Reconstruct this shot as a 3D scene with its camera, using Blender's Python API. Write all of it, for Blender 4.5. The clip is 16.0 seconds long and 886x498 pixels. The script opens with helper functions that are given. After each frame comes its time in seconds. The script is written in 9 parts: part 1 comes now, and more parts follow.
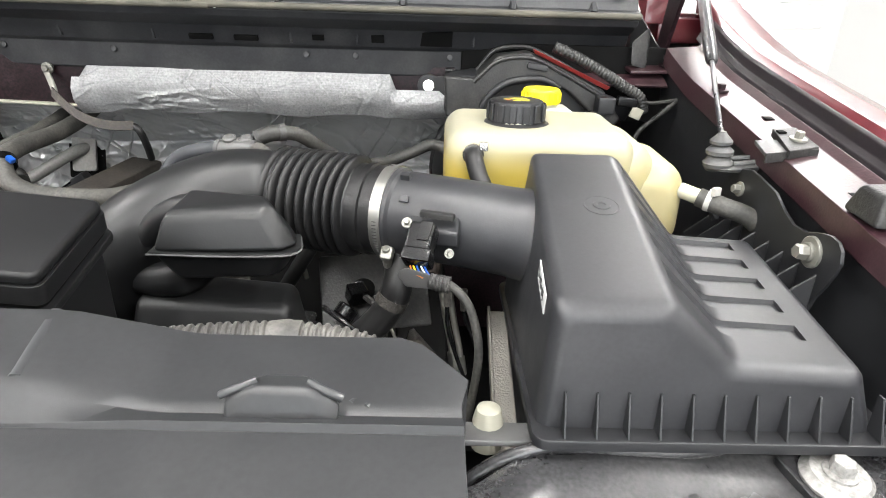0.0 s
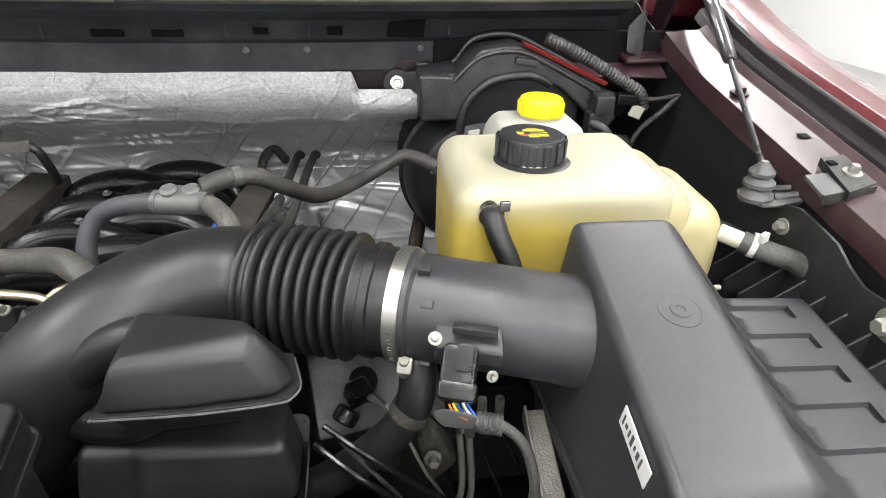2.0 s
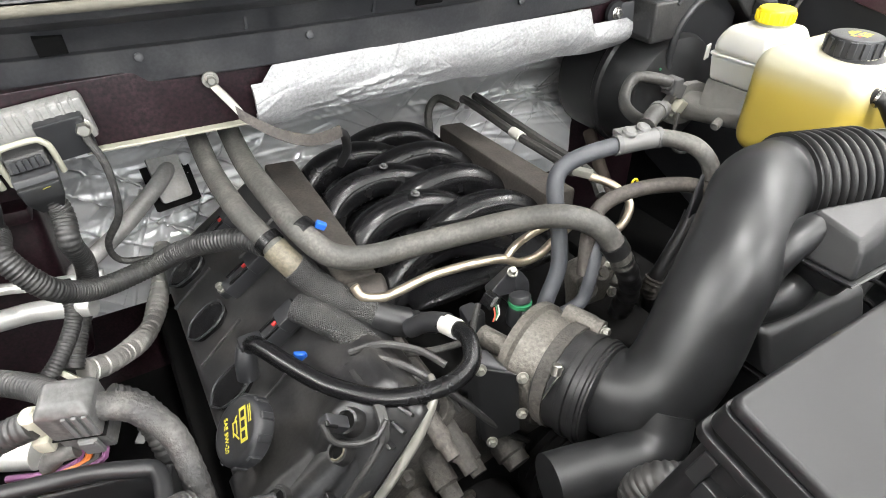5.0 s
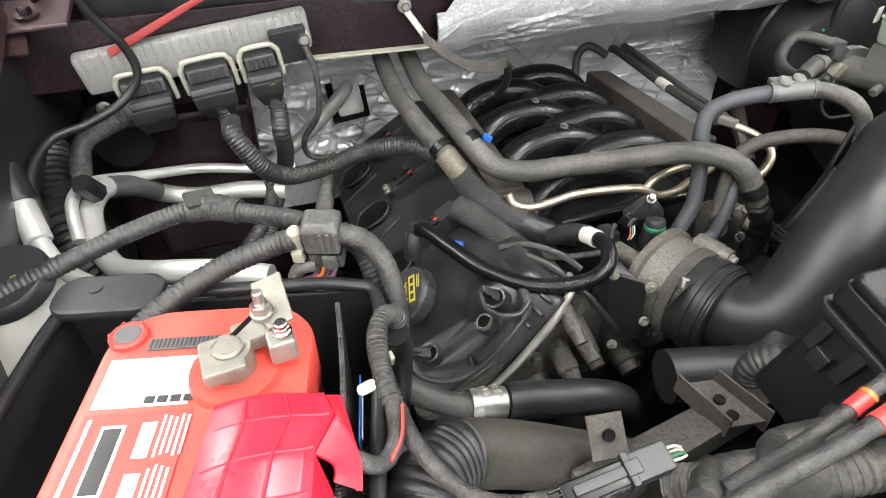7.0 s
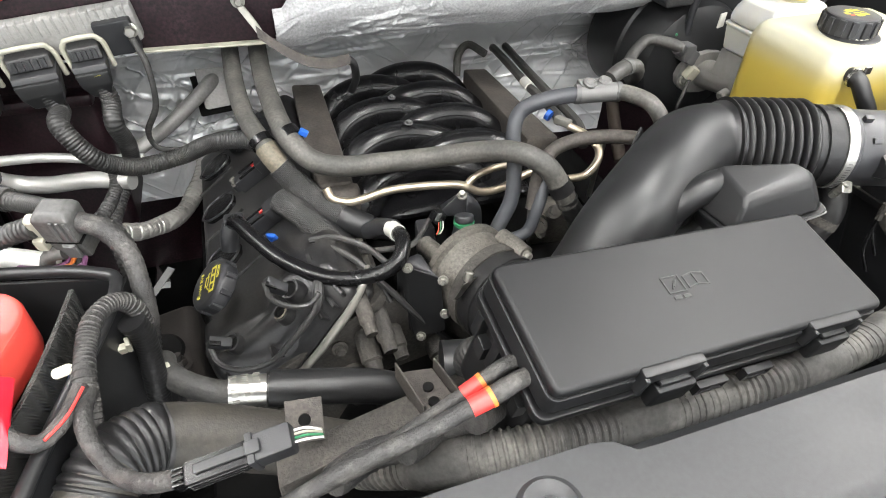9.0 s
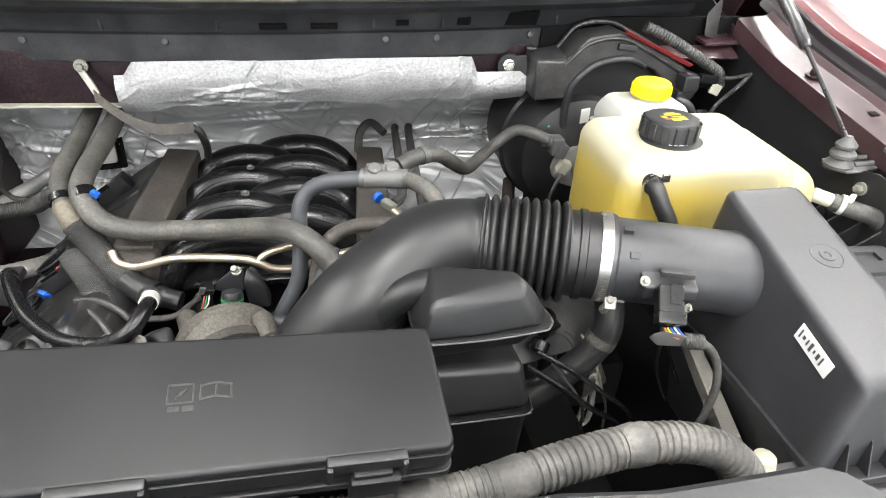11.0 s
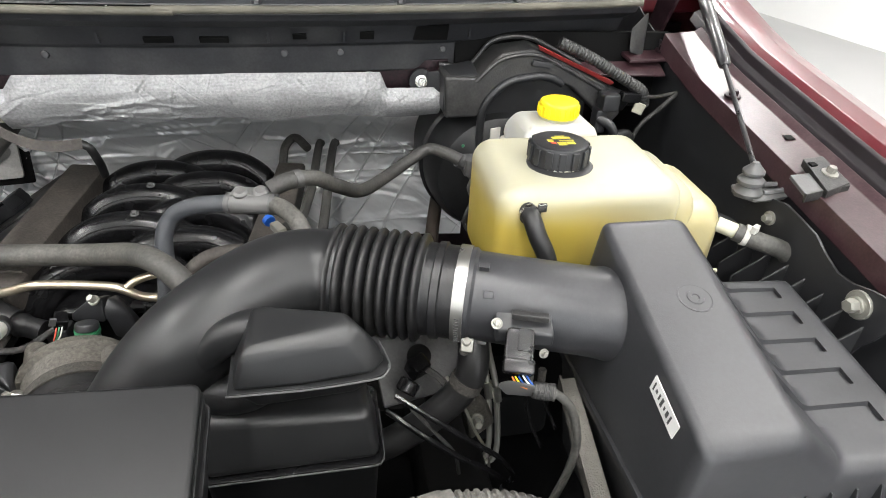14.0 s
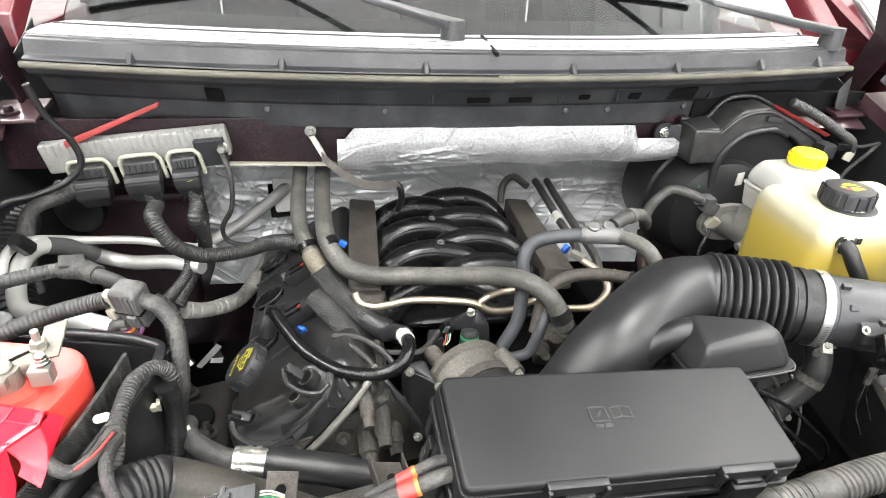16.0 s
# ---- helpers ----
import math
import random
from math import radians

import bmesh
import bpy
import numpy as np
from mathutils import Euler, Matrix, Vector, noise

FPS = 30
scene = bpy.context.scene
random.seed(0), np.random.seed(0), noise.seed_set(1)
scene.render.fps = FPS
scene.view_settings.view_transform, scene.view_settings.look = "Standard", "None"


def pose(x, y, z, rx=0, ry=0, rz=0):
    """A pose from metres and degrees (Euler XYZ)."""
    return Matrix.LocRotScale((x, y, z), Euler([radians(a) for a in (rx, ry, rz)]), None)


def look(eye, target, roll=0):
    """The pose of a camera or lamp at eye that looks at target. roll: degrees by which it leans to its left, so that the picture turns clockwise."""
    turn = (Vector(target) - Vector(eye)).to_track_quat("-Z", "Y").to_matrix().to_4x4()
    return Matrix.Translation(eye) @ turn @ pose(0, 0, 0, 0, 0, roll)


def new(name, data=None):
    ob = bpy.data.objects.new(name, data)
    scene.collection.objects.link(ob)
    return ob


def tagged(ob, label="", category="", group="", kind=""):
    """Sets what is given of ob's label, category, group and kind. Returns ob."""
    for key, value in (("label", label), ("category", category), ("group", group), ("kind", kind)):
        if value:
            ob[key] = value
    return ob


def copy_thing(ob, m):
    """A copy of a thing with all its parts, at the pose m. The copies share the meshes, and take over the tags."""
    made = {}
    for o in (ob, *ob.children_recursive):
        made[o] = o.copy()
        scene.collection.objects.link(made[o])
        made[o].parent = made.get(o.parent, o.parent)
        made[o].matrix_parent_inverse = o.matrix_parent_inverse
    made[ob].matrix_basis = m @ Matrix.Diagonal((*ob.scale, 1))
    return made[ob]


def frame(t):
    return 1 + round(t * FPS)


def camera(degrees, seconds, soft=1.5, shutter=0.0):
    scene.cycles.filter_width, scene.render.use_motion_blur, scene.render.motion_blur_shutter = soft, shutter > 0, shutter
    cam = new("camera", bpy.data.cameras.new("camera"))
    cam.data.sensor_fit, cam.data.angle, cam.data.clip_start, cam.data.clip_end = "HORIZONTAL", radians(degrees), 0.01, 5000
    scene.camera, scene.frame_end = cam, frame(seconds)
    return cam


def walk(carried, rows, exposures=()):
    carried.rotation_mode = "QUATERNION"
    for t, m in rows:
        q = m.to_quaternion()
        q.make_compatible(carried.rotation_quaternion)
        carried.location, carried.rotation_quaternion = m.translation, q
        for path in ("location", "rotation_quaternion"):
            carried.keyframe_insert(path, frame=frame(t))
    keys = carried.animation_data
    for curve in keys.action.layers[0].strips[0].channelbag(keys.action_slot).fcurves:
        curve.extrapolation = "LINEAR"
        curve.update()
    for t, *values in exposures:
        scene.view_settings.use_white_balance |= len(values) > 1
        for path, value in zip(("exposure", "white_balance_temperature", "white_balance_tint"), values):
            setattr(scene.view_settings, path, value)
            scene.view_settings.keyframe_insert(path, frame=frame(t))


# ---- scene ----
cam = camera(74.0, 16.0, 1.0)
PATH = [
    (0, (-0.005, 0.038, 1.324), (0.035, 1.884, 0.558), 1.9),
    (0.5, (0.06, 0.148, 1.342), (0.121, 1.997, 0.581), 2.0),
    (1, (0.104, 0.231, 1.35), (0.212, 2.054, 0.534), 2.0),
    (1.5, (0.058, 0.244, 1.376), (0.243, 2.009, 0.452), 1.8),
    (2, (-0.082, 0.221, 1.404), (0.195, 1.948, 0.433), 2.0),
    (2.5, (-0.221, 0.218, 1.41), (0.114, 1.89, 0.365), 1.4),
    (3, (-0.335, 0.256, 1.398), (0.08, 1.881, 0.309), 1.1),
    (3.5, (-0.438, 0.277, 1.402), (0.096, 1.856, 0.296), 0.7),
    (4, (-0.584, 0.297, 1.412), (0.067, 1.818, 0.289), 0.4),
    (4.5, (-0.734, 0.347, 1.443), (0.05, 1.799, 0.313), -0.4),
    (5, (-0.804, 0.372, 1.451), (0.019, 1.77, 0.282), -0.4),
    (5.2, (-0.826, 0.381, 1.452), (-0.002, 1.769, 0.27), -0.4),
    (7.3, (-0.913, 0.268, 1.464), (-0.469, 1.746, 0.193), -0.5),
    (7.5, (-0.901, 0.259, 1.467), (-0.466, 1.738, 0.193), -0.4),
    (8, (-0.854, 0.242, 1.471), (-0.409, 1.716, 0.196), -0.0),
    (8.3, (-0.825, 0.231, 1.468), (-0.352, 1.705, 0.202), 0.2),
    (8.5, (-0.792, 0.222, 1.473), (-0.308, 1.682, 0.195), 0.6),
    (9, (-0.703, 0.197, 1.47), (-0.178, 1.645, 0.195), 1.3),
    (9.2, (-0.671, 0.186, 1.468), (-0.129, 1.635, 0.2), 1.9),
    (11.3, (-0.262, 0.143, 1.472), (0.072, 1.796, 0.396), 2.7),
    (11.5, (-0.212, 0.163, 1.468), (0.111, 1.818, 0.394), 2.8),
    (12, (-0.118, 0.187, 1.459), (0.196, 1.845, 0.386), 2.9),
    (12.5, (-0.051, 0.187, 1.459), (0.272, 1.843, 0.385), 2.9),
    (13, (-0.008, 0.183, 1.466), (0.325, 1.836, 0.39), 2.9),
    (13.5, (-0.021, 0.186, 1.46), (0.323, 1.838, 0.387), 2.8),
    (14, (-0.17, 0.17, 1.475), (0.184, 1.823, 0.406), 2.9),
    (14.5, (-0.411, 0.167, 1.508), (-0.044, 1.811, 0.428), 3.1),
    (15, (-0.565, 0.159, 1.503), (-0.197, 1.802, 0.425), 2.7),
    (15.5, (-0.606, 0.158, 1.509), (-0.235, 1.804, 0.435), 2.7),
    (16, (-0.643, 0.105, 1.539), (-0.308, 1.812, 0.552), 2.9),
]
walk(cam, [(t, look(eye, target, roll)) for t, eye, target, roll in PATH], [(0.0, -0.2), (1.0, -0.42), (2.0, -0.43), (2.5, -0.3), (3.5, -0.15), (5.0, 0.27), (7.5, -0.2), (8.0, -0.25), (9.0, 0.02), (11.5, 0.07), (12.5, -0.26), (13.5, -0.44), (14.0, -0.43), (14.5, -0.2), (15.0, -0.03), (16.0, 0.20)])

# ---- world and lights ----
world = bpy.data.worlds.new("world")
scene.world = world
world.use_nodes = True
world.node_tree.nodes["Background"].inputs[0].default_value = (0.9, 0.95, 1.0, 1)
world.node_tree.nodes["Background"].inputs[1].default_value = 0.35
LAMP_POWER = 135.0
DOOR_FILL_POWER = 450.0
LAMP_ROWS = [(-3.2, -3.0), (-3.2, 0.4), (-3.2, 3.8), (-0.4, -3.0), (-0.4, 0.4), (-0.4, 3.8), (2.4, -3.0), (2.4, 0.4), (2.4, 3.8)]


# ---- materials ----
def mat(name, color, rough=0.5, metal=0.0, var=0.25, scale=30.0, bump=0.1, fine=400.0, coat=0.0, dust=0.0, dust_color=(0.30, 0.27, 0.22), spec=0.5, sub=0.0, rvar=0.1, speck=0.0):
    m = bpy.data.materials.new(name)
    m.use_nodes = True
    nt = m.node_tree
    n, l = nt.nodes, nt.links
    b = n["Principled BSDF"]
    tc = n.new("ShaderNodeTexCoord")
    big = n.new("ShaderNodeTexNoise")
    big.inputs["Scale"].default_value, big.inputs["Detail"].default_value = scale, 5
    small = n.new("ShaderNodeTexNoise")
    small.inputs["Scale"].default_value, small.inputs["Detail"].default_value = fine, 2
    l.new(tc.outputs["Object"], big.inputs["Vector"])
    l.new(tc.outputs["Object"], small.inputs["Vector"])
    ramp = n.new("ShaderNodeMix")
    ramp.data_type = "RGBA"
    ramp.inputs[6].default_value = (*[c * (1 - var) for c in color], 1)
    ramp.inputs[7].default_value = (*[min(1, c * (1 + var)) for c in color], 1)
    l.new(big.outputs["Fac"], ramp.inputs[0])
    out = ramp.outputs[2]
    if dust:
        dn = n.new("ShaderNodeTexNoise")
        dn.inputs["Scale"].default_value, dn.inputs["Detail"].default_value = scale * 0.5, 8
        l.new(tc.outputs["Object"], dn.inputs["Vector"])
        mr = n.new("ShaderNodeMapRange")
        mr.inputs[1].default_value, mr.inputs[2].default_value, mr.inputs[4].default_value = 0.45, 0.75, dust
        l.new(dn.outputs["Fac"], mr.inputs[0])
        dm = n.new("ShaderNodeMix")
        dm.data_type = "RGBA"
        dm.inputs[7].default_value = (*dust_color, 1)
        l.new(mr.outputs[0], dm.inputs[0])
        l.new(out, dm.inputs[6])
        out = dm.outputs[2]
    if speck:
        sn = n.new("ShaderNodeTexNoise")
        sn.inputs["Scale"].default_value, sn.inputs["Detail"].default_value = 260.0, 3
        l.new(tc.outputs["Object"], sn.inputs["Vector"])
        sr = n.new("ShaderNodeMapRange")
        sr.inputs[1].default_value, sr.inputs[2].default_value, sr.inputs[3].default_value, sr.inputs[4].default_value = 0.3, 0.7, 1 - speck, 1 + speck
        l.new(sn.outputs["Fac"], sr.inputs[0])
        sm = n.new("ShaderNodeVectorMath")
        sm.operation = "SCALE"
        l.new(out, sm.inputs[0])
        l.new(sr.outputs[0], sm.inputs["Scale"])
        out = sm.outputs[0]
    l.new(out, b.inputs["Base Color"])
    rr = n.new("ShaderNodeMapRange")
    rr.inputs[3].default_value, rr.inputs[4].default_value = max(0.02, rough - rvar), min(1, rough + rvar)
    l.new(big.outputs["Fac"], rr.inputs[0])
    l.new(rr.outputs[0], b.inputs["Roughness"])
    b.inputs["Metallic"].default_value = metal
    b.inputs["Specular IOR Level"].default_value = spec
    b.inputs["Coat Weight"].default_value = coat
    b.inputs["Coat Roughness"].default_value = 0.05
    if sub:
        b.inputs["Subsurface Weight"].default_value = sub
        b.inputs["Subsurface Radius"].default_value = (0.03, 0.025, 0.015)
        b.inputs["Subsurface Scale"].default_value = 0.3
    if bump:
        bp = n.new("ShaderNodeBump")
        bp.inputs["Strength"].default_value, bp.inputs["Distance"].default_value = bump, 0.001
        l.new(small.outputs["Fac"], bp.inputs["Height"])
        l.new(bp.outputs[0], b.inputs["Normal"])
    return m


PLASTIC = mat("black_plastic", (0.015, 0.0155, 0.0172), 0.45, var=0.25, bump=0.1, fine=900, dust=0.04, dust_color=(0.08, 0.08, 0.08))
LID = mat("satin_black_lid", (0.024, 0.0245, 0.027), 0.42, var=0.2, bump=0.07, fine=900, dust=0.15, dust_color=(0.06, 0.06, 0.062), speck=0.1)
SMOOTH = mat("smooth_black_plastic", (0.011, 0.0113, 0.012), 0.40, spec=0.4, var=0.25, bump=0.06, fine=500, dust=0.03, dust_color=(0.07, 0.07, 0.07))
GLOSS = mat("gloss_black_plastic", (0.0050, 0.0050, 0.0055), 0.27, spec=0.32, var=0.2, bump=0.02, dust=0.03, dust_color=(0.04, 0.04, 0.04), rvar=0.02)
DUSTY = mat("dusty_black_plastic", (0.015, 0.015, 0.0152), 0.48, var=0.45, scale=45, bump=0.35, dust=0.5, dust_color=(0.054, 0.051, 0.047), speck=0.4)
CAM_BLACK = mat("grimy_cam_cover", (0.0125, 0.0125, 0.013), 0.38, var=0.5, scale=30, bump=0.12, fine=700, dust=0.45, dust_color=(0.045, 0.041, 0.036), speck=0.35, rvar=0.1)
RUBBER = mat("grey_rubber", (0.046, 0.045, 0.041), 0.62, var=0.35, scale=50, bump=0.3, dust=0.5, dust_color=(0.12, 0.112, 0.10), speck=0.3)
RUBBER_MID = mat("worn_black_rubber", (0.028, 0.0275, 0.026), 0.6, var=0.35, scale=50, bump=0.3, dust=0.45, dust_color=(0.085, 0.08, 0.072), speck=0.3)
RUBBER_DARK = mat("dark_rubber", (0.009, 0.009, 0.0095), 0.42, spec=0.4, var=0.3, bump=0.2, dust=0.15, dust_color=(0.045, 0.043, 0.04))
RUBBER_BLUE = mat("blue_grey_rubber", (0.034, 0.037, 0.043), 0.6, var=0.25, scale=50, bump=0.25, dust=0.3, dust_color=(0.08, 0.08, 0.08))
BROWN = mat("brown_rail", (0.036, 0.031, 0.027), 0.7, var=0.35, scale=50, bump=0.5, fine=700, dust=0.5, dust_color=(0.085, 0.075, 0.063), speck=0.35)
CONDUIT_GREY = mat("dusty_conduit", (0.052, 0.050, 0.047), 0.6, var=0.4, scale=40, bump=0.3, dust=0.6, dust_color=(0.22, 0.21, 0.19), speck=0.3)
LOOM = mat("loom_plastic", (0.020, 0.020, 0.020), 0.5, var=0.35, scale=40, bump=0.1, dust=0.4, dust_color=(0.055, 0.052, 0.047), speck=0.3)
TAPE = mat("cloth_tape", (0.022, 0.0215, 0.021), 0.62, var=0.45, scale=90, bump=0.8, fine=500, dust=0.55, dust_color=(0.085, 0.08, 0.073), speck=0.4)
MAROON = mat("maroon_paint", (0.085, 0.007, 0.012), 0.35, var=0.15, coat=0.8, bump=0.03, dust=0.05)
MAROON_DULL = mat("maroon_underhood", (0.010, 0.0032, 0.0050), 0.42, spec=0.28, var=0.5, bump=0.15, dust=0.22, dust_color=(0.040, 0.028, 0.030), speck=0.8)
RAIL_PAINT = mat("dusty_maroon_rail", (0.032, 0.0145, 0.0175), 0.32, var=0.35, bump=0.12, dust=0.4, dust_color=(0.075, 0.055, 0.056), speck=0.2)
# darker copy of the rail paint; the flange's shade is in the colour
RAIL_WALL = mat("flange_painted_shade", (0.011, 0.008, 0.010), 0.45, var=0.3, bump=0.1, dust=0.2, dust_color=(0.03, 0.024, 0.026))
STEEL = mat("zinc_steel", (0.45, 0.44, 0.40), 0.38, metal=1.0, var=0.25, bump=0.2)
ZINC = mat("dull_zinc", (0.24, 0.235, 0.21), 0.40, metal=0.5, var=0.3, bump=0.2)
FOIL_TAPE = mat("wrapped_foil_tape", (0.34, 0.33, 0.31), 0.36, metal=0.35, var=0.5, scale=45, bump=0.6, dust=0.5, dust_color=(0.07, 0.066, 0.06))
LIGHT_GREY = mat("pale_grey_plastic", (0.095, 0.095, 0.094), 0.45, var=0.2, bump=0.1, dust=0.3, dust_color=(0.115, 0.11, 0.10))
CONN_GREY = mat("dusty_grey_connector", (0.055, 0.055, 0.054), 0.5, var=0.3, bump=0.2, dust=0.5, dust_color=(0.11, 0.105, 0.098), speck=0.3)
TAN = mat("tan_dusty_rubber", (0.105, 0.092, 0.065), 0.6, var=0.3, bump=0.3, dust=0.4, dust_color=(0.15, 0.135, 0.105), speck=0.3)
PURPLE = mat("purple_wire", (0.16, 0.06, 0.14), 0.5, var=0.2)
GREY_CAST = mat("grey_casting", (0.115, 0.108, 0.096), 0.5, metal=0.5, var=0.45, scale=60, bump=0.9, fine=500, dust=0.5, dust_color=(0.070, 0.062, 0.050), speck=0.3)
CLEAN_CAST = mat("clean_casting", (0.26, 0.253, 0.24), 0.5, metal=0.45, var=0.3, scale=60, bump=0.8, fine=500, dust=0.3, dust_color=(0.16, 0.15, 0.135))
BRIGHT = mat("bright_steel", (0.62, 0.61, 0.58), 0.25, metal=1.0, var=0.15, bump=0.08)
ALLOY = mat("cast_aluminium", (0.15, 0.142, 0.128), 0.6, metal=0.7, var=0.4, scale=50, bump=0.9, fine=500, dust=0.5, dust_color=(0.09, 0.08, 0.068))
DARK_ALLOY = mat("dirty_casting", (0.040, 0.037, 0.033), 0.75, metal=0.2, var=0.5, scale=40, bump=0.9, fine=400, dust=0.6, dust_color=(0.080, 0.070, 0.060), speck=0.4)
TUBE_METAL = mat("fuel_tube_metal", (0.46, 0.40, 0.31), 0.38, metal=0.9, var=0.2, bump=0.1)
AC_METAL = mat("ac_pipe_metal", (0.62, 0.62, 0.60), 0.42, metal=0.6, var=0.14, bump=0.2)
WHITE = mat("white_plastic", (0.44, 0.43, 0.40), 0.5, var=0.1, bump=0.05)
OFFWHITE = mat("offwhite_plastic", (0.30, 0.29, 0.235), 0.5, var=0.15, bump=0.05)
GREYPL = mat("grey_plastic", (0.065, 0.065, 0.066), 0.5, var=0.25, bump=0.15, dust=0.35, dust_color=(0.15, 0.148, 0.14))
PCM_METAL = mat("pcm_casting", (0.28, 0.276, 0.267), 0.6, metal=0.3, var=0.15, bump=0.2, dust=0.3, dust_color=(0.30, 0.28, 0.25), speck=0.1)
SATIN = mat("satin_black_paint", (0.022, 0.022, 0.024), 0.30, var=0.3, bump=0.1, coat=0.5, dust=0.3, dust_color=(0.09, 0.088, 0.085), speck=0.3)
YELLOW = mat("yellow_cap", (0.80, 0.60, 0.012), 0.4, var=0.06, bump=0.05, sub=0.1)
YELLOW_INK = mat("yellow_ink", (0.42, 0.37, 0.035), 0.6, var=0.3)
RED_INK = mat("red_ink", (0.45, 0.06, 0.03), 0.6, var=0.2)
BLUE = mat("blue_plastic", (0.008, 0.075, 0.36), 0.4, var=0.15)
GREEN = mat("green_plastic", (0.02, 0.14, 0.06), 0.4, var=0.1)
RED_TAPE = mat("red_tape", (0.60, 0.04, 0.035), 0.45, var=0.2)
ORANGE = mat("orange_plastic", (0.50, 0.14, 0.025), 0.5, var=0.15)
BATT_RED = mat("battery_red", (0.62, 0.060, 0.045), 0.34, var=0.10, bump=0.05, dust=0.06, dust_color=(0.5, 0.22, 0.18))
COVER_RED = mat("cover_red", (0.66, 0.014, 0.032), 0.3, var=0.10, bump=0.04, sub=0.05)
LEAD = mat("lead_terminal", (0.22, 0.21, 0.18), 0.6, metal=0.6, var=0.35, scale=60, bump=0.7)
LABEL_WHITE = mat("label_white", (0.66, 0.66, 0.65), 0.5, var=0.05)
LABEL_RED = mat("label_red", (0.50, 0.045, 0.035), 0.45, var=0.05)
LABEL_BLACK = mat("label_black", (0.02, 0.02, 0.02), 0.5, var=0.05)
INK_GREY = mat("ink_grey", (0.25, 0.25, 0.25), 0.6, var=0.05)
RED_SEAL = mat("red_rod_paint", (0.24, 0.022, 0.020), 0.55, var=0.25, bump=0.1, dust=0.2, dust_color=(0.10, 0.05, 0.045))
SEAL = mat("dusty_seal", (0.075, 0.070, 0.055), 0.75, var=0.35, bump=0.4, dust=0.4, dust_color=(0.17, 0.155, 0.12))
COWL = mat("cowl_plastic", (0.0195, 0.0203, 0.0228), 0.5, var=0.25, bump=0.15, fine=800, dust=0.35, dust_color=(0.085, 0.085, 0.083), speck=0.2)
COVER = mat("grained_cover_plastic", (0.0178, 0.0186, 0.0200), 0.46, spec=0.44, var=0.15, bump=0.05, fine=1600, dust=0.12, dust_color=(0.055, 0.055, 0.055), speck=0.12)
# pale base colour carries the grazing reflection off the grille
GRILLE = mat("cowl_glare_grey", (0.36, 0.363, 0.37), 0.38, var=0.12, bump=0.2, dust=0.3, dust_color=(0.36, 0.36, 0.355), speck=0.15)
TANK_WHITE = mat("milky_tank", (0.44, 0.43, 0.34), 0.38, var=0.05, bump=0.06, sub=0.35)
TANK_BRAKE = mat("brake_tank", (0.44, 0.44, 0.41), 0.4, var=0.08, bump=0.06, sub=0.35)
# near-black for bay, cab and holes; their deep shade is put into it
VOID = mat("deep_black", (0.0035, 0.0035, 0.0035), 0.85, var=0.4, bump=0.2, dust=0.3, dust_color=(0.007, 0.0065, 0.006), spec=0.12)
FLOOR_MAT = mat("epoxy_floor", (0.44, 0.44, 0.437), 0.35, var=0.06, scale=1.5, bump=0.05, fine=80)
WALL_MAT = mat("white_wall", (0.82, 0.82, 0.81), 0.7, var=0.03, scale=1.0, bump=0.05, fine=60)
CEIL_MAT = mat("white_sheet_ceiling", (0.78, 0.785, 0.79), 0.5, var=0.04, scale=1.0, bump=0.02)
CHROME = mat("satin_chrome", (0.70, 0.71, 0.72), 0.22, metal=1.0, var=0.08, bump=0.02)


